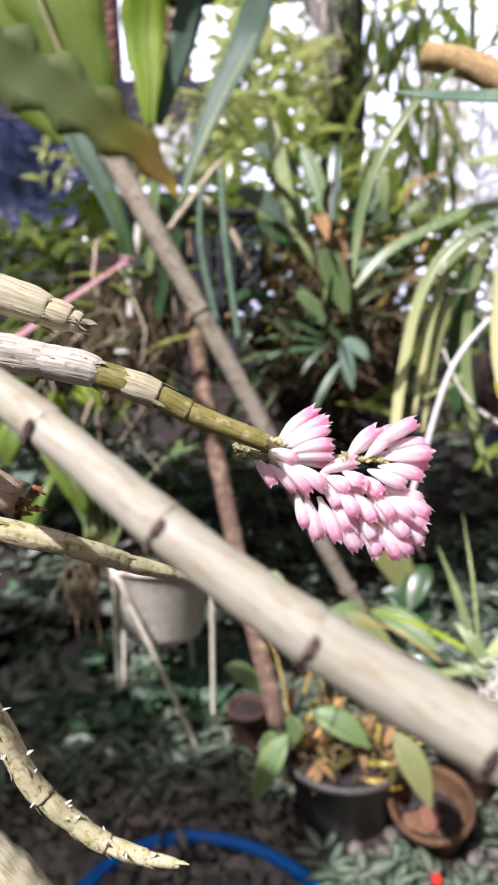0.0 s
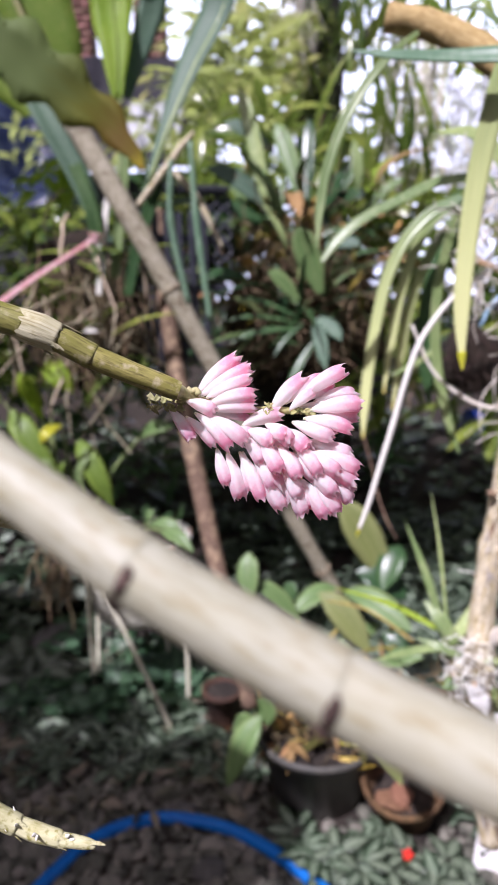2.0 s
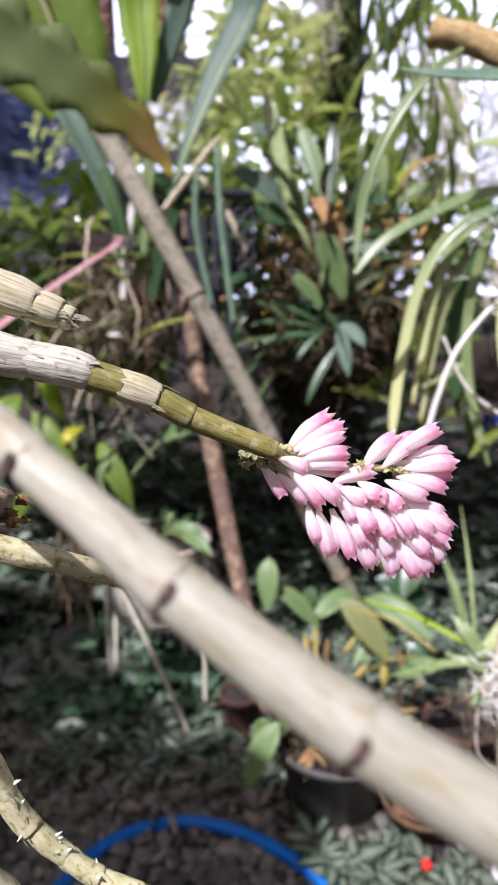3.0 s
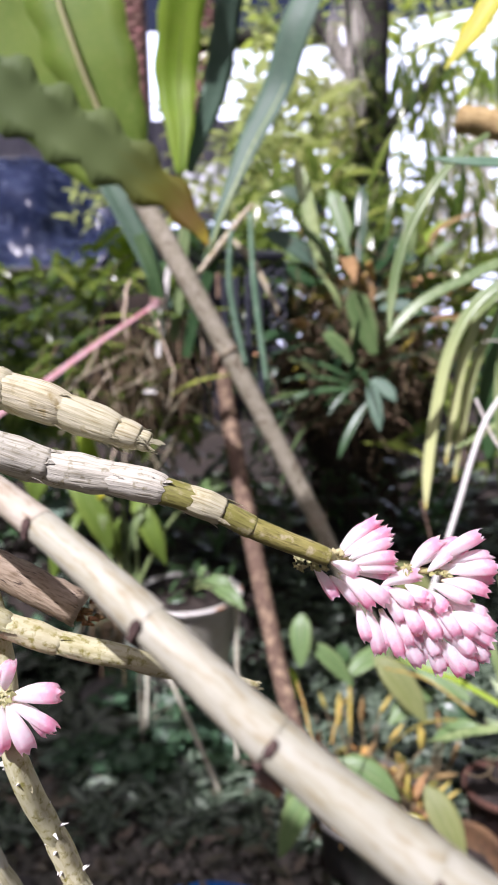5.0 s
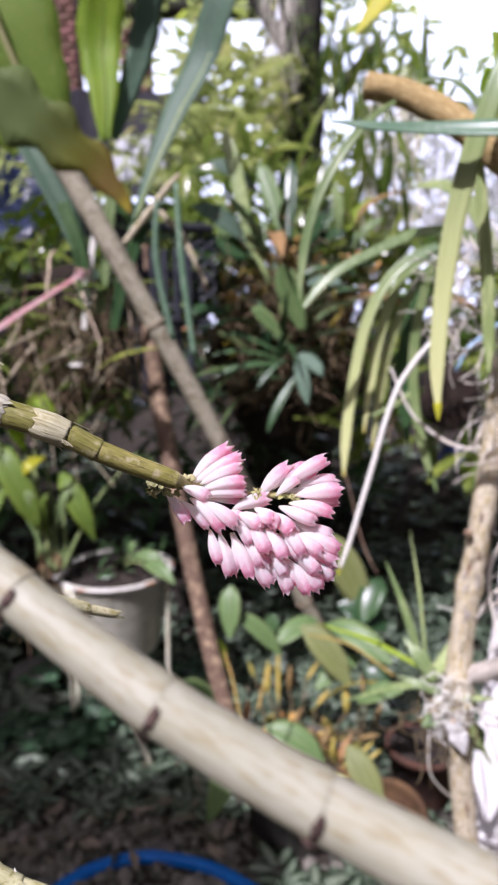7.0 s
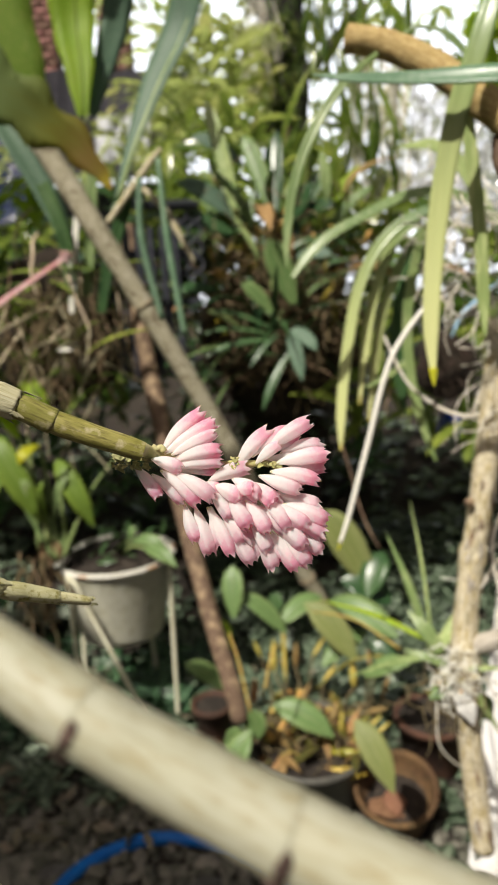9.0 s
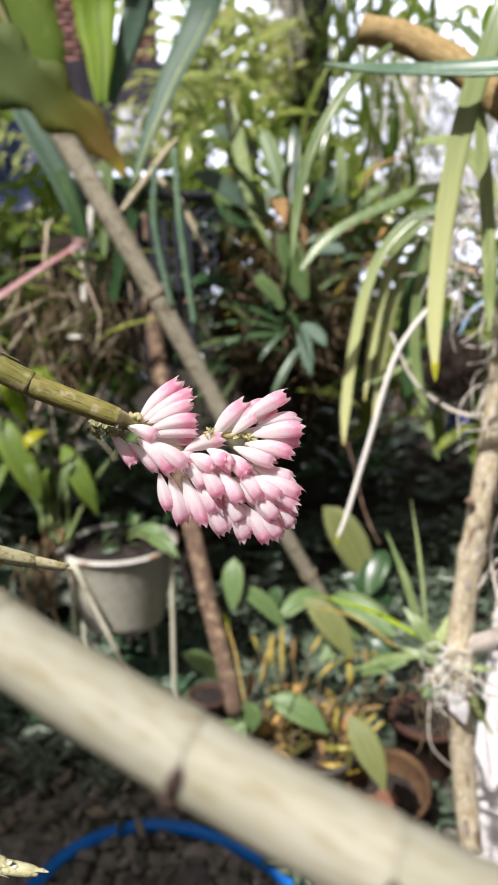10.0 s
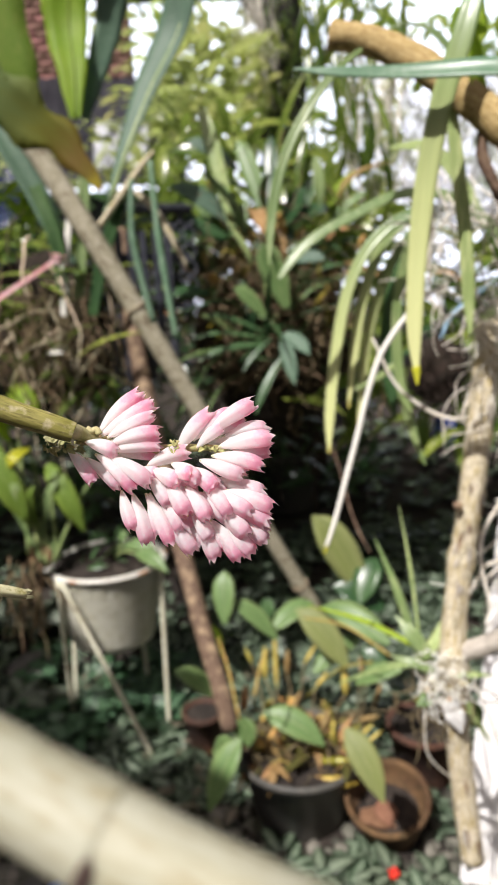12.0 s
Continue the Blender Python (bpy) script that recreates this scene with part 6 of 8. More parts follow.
def ground_orchid():
    root = thing("bulbous_orchid", "orchid with oval green leaves and yellowing bulbs in the dark pot", "orchid")
    rng = random.Random(17)
    leaves = [  # base, tip, half width, material
        ((0.1077, 1.3480, 0.2682), (0.2307, 1.3028, 0.2125), 0.029, M_LEAF),
        ((0.2461, 1.1248, 0.3751), (0.2963, 1.0508, 0.2805), 0.025, M_LEAFOLIVE),
        ((0.0558, 1.3018, 0.2433), (-0.0157, 1.2525, 0.1158), 0.029, M_LEAF),
        ((0.0715, 1.3067, 0.2208), (0.0634, 1.3114, 0.2850), 0.025, M_LEAF),
        ((0.0330, 1.3095, 0.1870), (0.0074, 1.3119, 0.2399), 0.027, M_LEAF),
        ((0.0147, 1.3846, 0.2880), (-0.0800, 1.3816, 0.3584), 0.022, M_LEAF),
        ((0.0335, 1.4569, 0.4233), (0.0375, 1.5119, 0.5277), 0.026, M_LEAF),
        ((0.0191, 1.4215, 0.3587), (-0.0181, 1.4209, 0.4424), 0.024, M_FERN),
        ((0.1514, 1.4736, 0.3690), (0.0463, 1.4961, 0.4602), 0.020, M_LEAF),
        ((0.1401, 1.4964, 0.3782), (0.2470, 1.5459, 0.4199), 0.025, M_LEAF),
        ((0.2979, 1.3920, 0.3351), (0.1957, 1.4603, 0.4465), 0.031, M_LEAFOLIVE),
        ((0.3874, 1.3829, 0.3887), (0.2561, 1.4876, 0.4349), 0.029, M_LEAF),
        ((0.3647, 1.5478, 0.4343), (0.2547, 1.5924, 0.6202), 0.041, M_LEAFOLIVE),
        ((0.4061, 1.5195, 0.4032), (0.2933, 1.5534, 0.4546), 0.040, M_LEAFDARK),
        ((0.3496, 1.5055, 0.4284), (0.4016, 1.5661, 0.5151), 0.034, M_LEAFDARK),
        ((0.3024, 1.3210, 0.3387), (0.3909, 1.2885, 0.3803), 0.020, M_LEAF),
        ((0.1280, 1.5390, 0.3842), (0.1436, 1.5505, 0.4341), 0.020, M_LEAFDARK),
        ((0.2307, 1.4542, 0.2895), (0.3478, 1.5057, 0.3406), 0.025, M_LEAF),
        ((0.3773, 1.3420, 0.3446), (0.3248, 1.3823, 0.3827), 0.018, M_LEAFDARK),
    ]
    for b, t, w, m in leaves:
        b, t = Vector(b), Vector(t)
        bm = bmesh.new()
        sag = Vector((0, 0, 0.10 * (t - b).length))
        ribbon(bm, [b, b.lerp(t, 0.35) + sag, b.lerp(t, 0.7) + sag, t], [w * 0.15, w * 0.80, w, w * 0.95, w * 0.62, w * 0.05], face=to_eye(t, (-0.35, 0, 0.7)), fold=0.18, thick=0.0014, steps=18)
        part("leaf", bm, m, root)
    c = Vector((0.1843, 1.39, 0.14))
    # single bulbs: foot, tip, half width, material
    for b, t, w, m in (
        ((0.1183, 1.4611, 0.2807), (0.1211, 1.4778, 0.3531), 0.0080, M_BULBGREEN), ((0.1440, 1.4547, 0.2566), (0.1453, 1.4863, 0.3939), 0.0056, M_BULBGREEN), ((0.1700, 1.4789, 0.2764), (0.1749, 1.4920, 0.3340), 0.0072, M_BULBBROWN),
        ((0.2959, 1.4178, 0.2534), (0.2971, 1.4325, 0.3169), 0.0088, M_BULBGREEN), ((0.3529, 1.4295, 0.3127), (0.3579, 1.4440, 0.3761), 0.0072, M_BULBGREEN), ((0.2097, 1.4645, 0.3091), (0.2406, 1.4734, 0.3522), 0.0048, M_BULBGREEN),
        ((0.2298, 1.4331, 0.2651), (0.2612, 1.4401, 0.3000), 0.0048, M_BULBGREEN), ((0.3522, 1.3828, 0.2437), (0.3720, 1.3935, 0.2929), 0.0056, M_BULBBROWN), ((0.0642, 1.4288, 0.2213), (0.0730, 1.4420, 0.2799), 0.0104, M_BULBBROWN),
        ((0.2342, 1.3756, 0.1948), (0.2552, 1.3863, 0.2440), 0.0104, M_BULBBROWN), ((0.3139, 1.3686, 0.2208), (0.3606, 1.3600, 0.2353), 0.0064, M_BULBBROWN), ((0.2260, 1.3178, 0.1654), (0.2826, 1.2982, 0.1780), 0.0075, M_YLEAF),
        ((0.2033, 1.2927, 0.1423), (0.2835, 1.2812, 0.1491), 0.0070, M_YLEAF), ((0.2358, 1.2794, 0.1340), (0.2926, 1.2700, 0.1462), 0.0060, M_YLEAF), ((0.3081, 1.3338, 0.2025), (0.3416, 1.3396, 0.2330), 0.0048, M_BULBGREEN),
        ((0.3235, 1.3221, 0.1986), (0.3578, 1.3267, 0.2241), 0.0040, M_BULBGREEN), ((0.1414, 1.3666, 0.1863), (0.1581, 1.3398, 0.1616), 0.0048, M_BULBBROWN), ((0.1722, 1.4142, 0.2189), (0.1949, 1.4244, 0.2665), 0.0064, M_BULBBROWN),
        ((0.2553, 1.3613, 0.1805), (0.2610, 1.3725, 0.2298), 0.0056, M_BULBGREEN), ((0.3414, 1.4531, 0.2794), (0.3376, 1.4628, 0.3209), 0.0048, M_BULBBROWN), ((0.0904, 1.4883, 0.3049), (0.0757, 1.4973, 0.3421), 0.0048, M_BULBGREEN)):
        b, t = Vector(b), Vector(t)
        bm = bmesh.new()
        tube(bm, [b, b.lerp(t, 0.35), b.lerp(t, 0.7), t], [w * 0.35, w * 0.95, w, w * 0.7, w * 0.12], sides=12, steps=16, ridge=0.14, lump=0.06, lump_size=90, seed=int(w * 9000))
        bulb = part("bulb", bm, m, root)
        foot = Vector((c.x + (b.x - c.x) * 0.75, c.y + rng.uniform(-0.04, 0.05), 0.14))
        bm = bmesh.new()
        tube(bm, [b, b.lerp(foot, 0.4) + Vector((rng.uniform(-0.015, 0.015), 0.0, 0.008)), foot], [0.0022, 0.0018, 0.0016], sides=6, steps=10, lump=0.3, lump_size=200)
        part("bulb_stalk", bm, M_ROOTDRY, bulb, "thin brown stalk")
    for k in range(44):
        p = c + Vector((rng.uniform(-0.10, 0.11), rng.uniform(-0.05, 0.10), rng.uniform(0.0, 0.07)))
        d = Vector((rng.uniform(-0.9, 0.9), rng.uniform(-0.5, 0.3), rng.uniform(0.3, 1.2)))
        shared("bulb", rng.choice(BULBS), root, aim(p, d, scale=rng.uniform(0.5, 0.9)))
    for pts in loose_lines(rng, c + Vector((0, 0, 0.03)), (0.06, 0.05, 0.02), 110, 0.07, 0.7, 0.4):
        bm = bmesh.new()
        tube(bm, pts, [0.0012, 0.001, 0.0006], sides=4, steps=7)
        part("fine_root", bm, M_ROOTDRY, root)
    for k in range(46):
        p = c + Vector((rng.uniform(-0.10, 0.10), rng.uniform(-0.07, 0.08), rng.uniform(0.0, 0.05)))
        d = Vector((rng.uniform(-1, 1), rng.uniform(-0.5, 0.3), rng.uniform(-0.1, 0.6))).normalized()
        bm = bmesh.new()
        L = rng.uniform(0.04, 0.09)
        tube(bm, [p, p + d * L * 0.5 + Vector((0, 0, 0.015)), p + d * L], [0.0025, 0.003, 0.002], sides=7, steps=10, lump=0.2, lump_size=200)
        part("creeping_stem", bm, M_ROOTDRY if k % 3 else M_BULB, root)
    for k in range(44):
        p = c + Vector((rng.uniform(-0.10, 0.10), rng.uniform(-0.10, 0.07), rng.uniform(0.005, 0.05)))
        bm = oval_leaf(0.055, 0.02, droop=0.8, wave=0.2)
        o = part("withered_leaf", bm, M_YLEAF if k % 6 == 0 else (M_BULBBROWN if k % 2 else M_BROWNLEAF), root, "withered yellow-brown leaf")
        o.matrix_basis = aim(p, (rng.uniform(-1, 1), rng.uniform(-0.8, 0.2), rng.uniform(-0.2, 0.4)))
    for b, t in (((0.3342, 1.1514, 0.4943), (0.1928, 1.2624, 0.5227)), ((0.3028, 1.1499, 0.4862), (0.1872, 1.2105, 0.3876)), ((0.0587, 1.1951, 0.3584), (0.0248, 1.2763, 0.4851)), ((0.0887, 1.2310, 0.3822), (0.1233, 1.2868, 0.4471))):
        b, t = Vector(b), Vector(t)
        bm = bmesh.new()
        tube(bm, [b, b.lerp(t, 0.5) + Vector((0, 0, 0.02)), t], [0.0022, 0.0022, 0.0015], sides=7, steps=12)
        part("leaf_stalk", bm, M_BULB, root)
    return root


ground_orchid()


def epiphyte():
    root = thing("epiphyte_orchid", "small orchid with grassy leaves tied to the hanging branch", "orchid")
    rng = random.Random(23)
    c = Vector((0.3164, 0.8290, 0.6333))
    for b, t, w, m in (((0.3013, 0.8435, 0.6533), (0.2517, 0.8970, 0.8155), 0.0055, M_STRAP), ((0.3003, 0.8477, 0.6746), (0.2901, 0.9125, 0.8469), 0.0022, M_STRAP), ((0.3077, 0.8362, 0.6687), (0.2728, 0.8663, 0.7139), 0.010, M_STRAP),
                       ((0.3075, 0.8546, 0.6584), (0.3795, 0.8872, 0.7287), 0.010, M_STRAP), ((0.3202, 0.8080, 0.6306), (0.3339, 0.7901, 0.5932), 0.0125, M_WHITEPETAL), ((0.3096, 0.8188, 0.6323), (0.2836, 0.8072, 0.6222), 0.010, M_LEAF),
                       ((0.3310, 0.8194, 0.6381), (0.3796, 0.8125, 0.5567), 0.005, M_STRAP), ((0.3110, 0.8235, 0.6564), (0.2604, 0.8476, 0.6695), 0.006, M_STRAP), ((0.3575, 0.8695, 0.5849), (0.3909, 0.8790, 0.5338), 0.018, M_LEAF),
                       ((0.3253, 0.8132, 0.6576), (0.3749, 0.8023, 0.6598), 0.004, M_STRAP), ((0.3232, 0.8625, 0.6489), (0.2089, 0.9426, 0.5762), 0.006, M_STRAP), ((0.3199, 0.8641, 0.6563), (0.1754, 1.0121, 0.6666), 0.004, M_FERN)):
        b, t = Vector(b), Vector(t)
        bm = bmesh.new()
        mid = b.lerp(t, 0.5) + Vector((0, -0.005, 0.06 * (t - b).length))
        ribbon(bm, [b, mid, t], [w * 0.7, w, w * 0.08], face=to_eye(t, (-0.3, 0, 0.5)), fold=0.3, thick=0.001, steps=14)
        part("leaf", bm, m, root)
    for k in range(11):
        p = c + Vector((rng.uniform(-0.025, 0.02), rng.uniform(-0.02, 0.0), rng.uniform(-0.03, 0.03)))
        ob = shared("bulb", rng.choice(BULBS), root, aim(p, (rng.uniform(-1, 1), -0.3, rng.uniform(-0.2, 1)), scale=rng.uniform(0.35, 0.6)))
    for pts in loose_lines(rng, c + Vector((0, 0, -0.01)), (0.022, 0.012, 0.022), 70, 0.05, 0.8, 0.6):
        bm = bmesh.new()
        tube(bm, pts, [0.0012, 0.001, 0.0006], sides=4, steps=7)
        part("fine_root", bm, M_ROOTDRY, root)
    for b, m_, t in (((0.2954, 0.8138, 0.6054), (0.3007, 0.8123, 0.5468), (0.3520, 0.8294, 0.4845)), ((0.3558, 0.8102, 0.6458), (0.3769, 0.7987, 0.5901), (0.3861, 0.8020, 0.5559))):
        bm = bmesh.new()
        tube(bm, [b, m_, t], 0.0013, sides=6, steps=16)
        part("hanging_root", bm, M_ROOT, root)
    return root


epiphyte()
tangle("root_tangle", "pale moss and fine dried roots round the small orchid", (0.3133, 0.7994, 0.6573), (0.014, 0.010, 0.020), 80, 0.03, 0.9, 0.0007, M_WHITEROOT, 35, 0.4, 10)
tangle("root_tangle", "white looping roots hanging beside the branch", (0.4228, 0.8526, 0.8041), (0.012, 0.012, 0.06), 22, 0.13, 0.55, 0.0011, M_WHITEROOT, 36, 0.8, 14)
tangle("root_tangle", "pale curling aerial roots clinging to the branch", (0.3971, 0.8541, 1.0293), (0.018, 0.015, 0.045), 90, 0.10, 0.75, 0.0010, M_ROOT, 31, 0.5, 12)
tangle("root_tangle", "grey matted roots around the driftwood", (0.3681, 0.7998, 1.1454), (0.03, 0.03, 0.035), 70, 0.10, 0.8, 0.0010, M_ROOT, 32, 0.3, 12)
tangle("root_tangle", "grey roots wound round a thin limb", (0.3443, 0.9500, 1.1693), (0.012, 0.02, 0.05), 60, 0.06, 0.8, 0.0011, M_ROOT, 33, 0.3, 10)
rods("aerial_root", "stout pale aerial roots winding down beside the branch", "root",
     [[(0.4172, 0.8626, 1.0688), (0.4113, 0.8443, 0.9888), (0.4156, 0.8287, 0.9219), (0.4007, 0.8139, 0.8554), (0.3958, 0.8048, 0.8155), (0.3638, 0.7992, 0.7863)],
      [(0.3987, 0.8510, 1.0159), (0.3983, 0.8325, 0.9357), (0.3915, 0.8204, 0.8824), (0.3660, 0.8122, 0.8431), (0.3590, 0.8032, 0.8032), (0.3661, 0.7921, 0.7562), (0.3583, 0.7871, 0.7330)],
      [(0.4040, 0.8202, 0.8388), (0.3889, 0.8130, 0.8054), (0.3710, 0.8208, 0.7920), (0.3533, 0.8237, 0.7575)],
      [(0.3470, 0.9509, 1.2182), (0.3421, 0.9500, 1.1694), (0.3412, 0.9471, 1.1121)]], [0.0020, 0.0024, 0.0024, 0.0022, 0.0020, 0.0012], M_ROOT, lump=0.25, steps=44)


def white_board():
    bl, br, tl = Vector((0.4739, 1.1704, 0.0000)), Vector((0.6016, 1.0794, 0.0000)), Vector((0.6658, 1.4554, 0.7833))
    ux = (br - bl).normalized()
    up = (tl - bl)
    bm = bmesh.new()
    n = ux.cross(up.normalized()).normalized() * 0.018
    vs = []
    a, b = bl - Vector((0, 0, 0.01)), bl + ux * 0.9 - Vector((0, 0, 0.01))
    for k in range(2):
        vs.append([bm.verts.new(p + n * k) for p in (a, b, b + up, a + up)])
    bm.faces.new(vs[0])
    bm.faces.new(vs[1][::-1])
    for k in range(4):
        bm.faces.new((vs[0][k], vs[0][(k + 1) % 4], vs[1][(k + 1) % 4], vs[1][k]))
    bmesh.ops.bevel(bm, geom=bm.edges[:], offset=0.003, segments=2, affect='EDGES')
    return tagged(finish("white_board", bm, M_PANEL, smooth=False), "large white board leaning on edge, stained near its foot", "board")


white_board()


def hose():
    z = 0.013
    bm = bmesh.new()
    tube(bm, [(-0.4267, 1.0268, 0.0130), (-0.3511, 1.1579, 0.0130), (-0.3046, 1.2243, 0.0130), (-0.2356, 1.2679, 0.0130), (-0.1467, 1.2853, 0.0130), (-0.0299, 1.2583, 0.0130), (0.0634, 1.2012, 0.0130), (0.1466, 1.1238, 0.0130), (0.2524, 1.0133, 0.0130)], 0.0132, sides=16, steps=80)
    return tagged(finish("garden_hose", bm, M_HOSE), "bright blue garden hose curving over the pebbles", "hose")


hose()
lump("boulder", "smooth dark grey stone half buried among leaves", "stone", (-0.5770, 2.0035, 0.0300), (0.10, 0.09, 0.06), M_STONE, 6, 0.1)


def flat_stones():
    rng = random.Random(66)
    for x, y in ((-0.36, 1.22), (-0.22, 1.02), (-0.05, 1.16), (-0.42, 0.98), (0.02, 0.98), (-0.58, 1.26), (-0.12, 1.30), (-0.30, 0.86), (-0.66, 1.05)):
        k = rng.uniform(0.8, 1.35)
        lump("flat_stone", "flat grey-brown stone among the pebbles", "stone", (x, y, ground_z(x, y) + 0.006), (0.038 * k, 0.03 * k, 0.016 * k), M_STONE, x * 10, 0.2)["group"] = "flat stones"


flat_stones()


# ---- the bed behind: clump of orchids, trunk, hedge ----
# many clump leaves take the dark leaf colour in place of shade from above
LEAF_MESHES = [mesh_of("leaf", oval_leaf(0.15, 0.036, droop=d, fold=0.3, shape=(0.2, 0.8, 1.0, 0.95, 0.75, 0.06)), m) for d, m in ((0.15, M_LEAF), (0.5, M_LEAF), (0.3, M_LEAFDARK), (0.8, M_LEAFDARK), (0.3, M_STRAP), (0.9, M_BULBBROWN))]
GRASS_MESHES = [mesh_of("leaf", oval_leaf(0.26, 0.017, droop=d, fold=0.4, shape=(0.6, 1.0, 1.0, 0.9, 0.6, 0.06), steps=18), m) for d, m in ((0.25, M_LEAFDARK), (0.7, M_LEAFDARK), (1.0, M_LEAF))]


def central_clump():
    root = thing("orchid_clump", "dense clump of orchids with leathery green leaves and brown roots", "orchid clump")
    for b, t, w, m in (((0.1077, 1.8544, 1.3104), (0.0358, 1.9422, 1.6438), 0.021, M_STRAP), ((0.2380, 1.8529, 1.3180), (0.2992, 1.8275, 1.4034), 0.030, M_LEAFDARK), ((0.2650, 1.8734, 1.3221), (0.3543, 1.8991, 1.4624), 0.024, M_LEAFDARK),
                       ((0.2637, 1.8554, 1.3339), (0.3497, 1.7946, 1.3460), 0.022, M_LEAFDARK), ((0.2243, 1.7108, 1.1132), (0.1678, 1.7011, 1.2641), 0.032, M_LEAF), ((0.2349, 1.6911, 1.2213), (0.3132, 1.6580, 1.2175), 0.018, M_BLUELEAF),
                       ((0.2056, 1.6483, 1.0523), (0.2250, 1.5945, 0.9371), 0.017, M_BLUELEAF), ((0.2137, 1.6485, 1.0545), (0.2628, 1.6069, 1.0042), 0.017, M_BLUELEAF), ((0.2066, 1.6883, 0.9969), (0.1322, 1.6436, 0.8649), 0.012, M_LEAFDARK),
                       ((0.0369, 1.7442, 1.1571), (-0.0503, 1.7047, 1.1537), 0.020, M_LEAFDARK), ((0.1711, 1.7086, 1.0957), (0.0995, 1.7037, 1.1660), 0.018, M_LEAF), ((0.1184, 1.8992, 1.3323), (-0.0527, 1.9040, 1.4399), 0.026, M_BLUELEAF),
                       ((0.0867, 1.8528, 1.3001), (-0.0698, 1.8427, 1.3341), 0.024, M_LEAFDARK), ((0.1985, 1.9653, 1.3663), (0.1341, 2.0491, 1.5770), 0.026, M_LEAF), ((0.2130, 1.9618, 1.3504), (0.2294, 2.0490, 1.5876), 0.022, M_LEAFDARK),
                       ((0.3190, 1.9523, 1.3147), (0.4672, 1.9803, 1.4738), 0.018, M_FERN), ((0.3327, 1.9459, 1.2837), (0.4746, 1.9470, 1.4091), 0.016, M_LEAF), ((0.1313, 2.0976, 1.5126), (-0.0103, 2.1181, 1.5998), 0.022, M_BLUELEAF),
                       ((0.1830, 1.7178, 1.0404), (0.1086, 1.6841, 0.9642), 0.007, M_LEAFDARK), ((0.1699, 1.7209, 1.0548), (0.0206, 1.7136, 1.1034), 0.006, M_LEAFDARK), ((0.1691, 1.7183, 1.0412), (-0.0031, 1.7037, 1.0508), 0.006, M_LEAFDARK), ((0.1753, 1.7154, 1.0272), (0.0007, 1.6930, 0.9967), 0.009, M_LEAFDARK)):
        b, t = Vector(b), Vector(t)
        bm = bmesh.new()
        sag = Vector((0, 0, 0.07 * (t - b).length))
        ribbon(bm, [b, b.lerp(t, 0.4) + sag, b.lerp(t, 0.75) + sag, t], [w * 0.3, w * 0.9, w, w * 0.8, w * 0.06], face=to_eye(t, (-0.4, 0, 0.8)), fold=0.22, thick=0.0014, steps=18)
        part("leaf", bm, m, root)
    rng = random.Random(41)
    c = Vector((0.1922, 1.9769, 1.2177))
    for k in range(150):
        p = c + Vector((rng.gauss(-0.02, 0.15), rng.gauss(0.05, 0.12), rng.gauss(-0.02, 0.09)))
        out = (p - c)
        d = Vector((out.x * 4 + rng.uniform(-0.5, 0.5), -abs(rng.gauss(0.2, 0.4)), rng.uniform(0.1, 1.5)))
        shared("leaf", rng.choice(LEAF_MESHES), root, aim(p, d, (rng.uniform(-0.3, 0.3), -0.6, 1), rng.uniform(-0.5, 0.5), rng.uniform(0.6, 1.2)))
    for k in range(28):
        p = Vector((0.1922, 1.8520, 1.0498)) + Vector((rng.gauss(0, 0.07), rng.gauss(0, 0.05), rng.gauss(0, 0.05)))
        d = Vector((rng.uniform(-1, 1), rng.uniform(-0.6, 0.2), rng.uniform(-0.1, 0.8)))
        shared("leaf", rng.choice(GRASS_MESHES), root, aim(p, d, (0, -0.5, 1), rng.uniform(-0.5, 0.5), rng.uniform(0.5, 1.0)))
    for k in range(34):
        p = Vector((0.1293, 1.8665, 1.2712)) + Vector((rng.gauss(0, 0.08), rng.gauss(0, 0.05), rng.gauss(0, 0.06)))
        shared("bulb", rng.choice(BULBS), root, aim(p, (rng.uniform(-0.8, 0.8), -0.4, rng.uniform(0, 1)), scale=rng.uniform(0.6, 1.1)))
    return root


central_clump()
tangle("root_tangle", "brown dry roots matted under the orchid clump", (0.1981, 1.9115, 1.0936), (0.11, 0.05, 0.09), 300, 0.14, 0.7, 0.0022, M_ROOTDRY, 52)
tangle("root_tangle", "thin pale sunlit roots among the orchid leaves", (0.1843, 1.8024, 1.2625), (0.13, 0.05, 0.09), 110, 0.12, 0.6, 0.0012, M_ROOTDRY, 57)
tangle("root_tangle", "golden dry roots hanging under the fern", (-0.3222, 1.6230, 1.1214), (0.08, 0.02, 0.06), 60, 0.16, 0.35, 0.0016, M_ROOTDRY, 58, 1.6)
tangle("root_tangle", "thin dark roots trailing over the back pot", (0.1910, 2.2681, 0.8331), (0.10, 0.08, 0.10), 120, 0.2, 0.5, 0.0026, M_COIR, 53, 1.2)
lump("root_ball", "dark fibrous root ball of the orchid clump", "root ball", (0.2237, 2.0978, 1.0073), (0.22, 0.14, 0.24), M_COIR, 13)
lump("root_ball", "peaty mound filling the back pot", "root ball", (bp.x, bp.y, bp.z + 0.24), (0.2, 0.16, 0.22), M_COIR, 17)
lump("coir_ball", "ball of red-brown coconut fibre", "coir", (0.4710, 1.3224, 0.9816), (0.055, 0.05, 0.06), M_COIR, 19)
tangle("coir_fibres", "loose red-brown coconut fibres", (0.4616, 1.2926, 0.9846), (0.03, 0.02, 0.03), 120, 0.05, 0.7, 0.0012, M_COIR, 54)


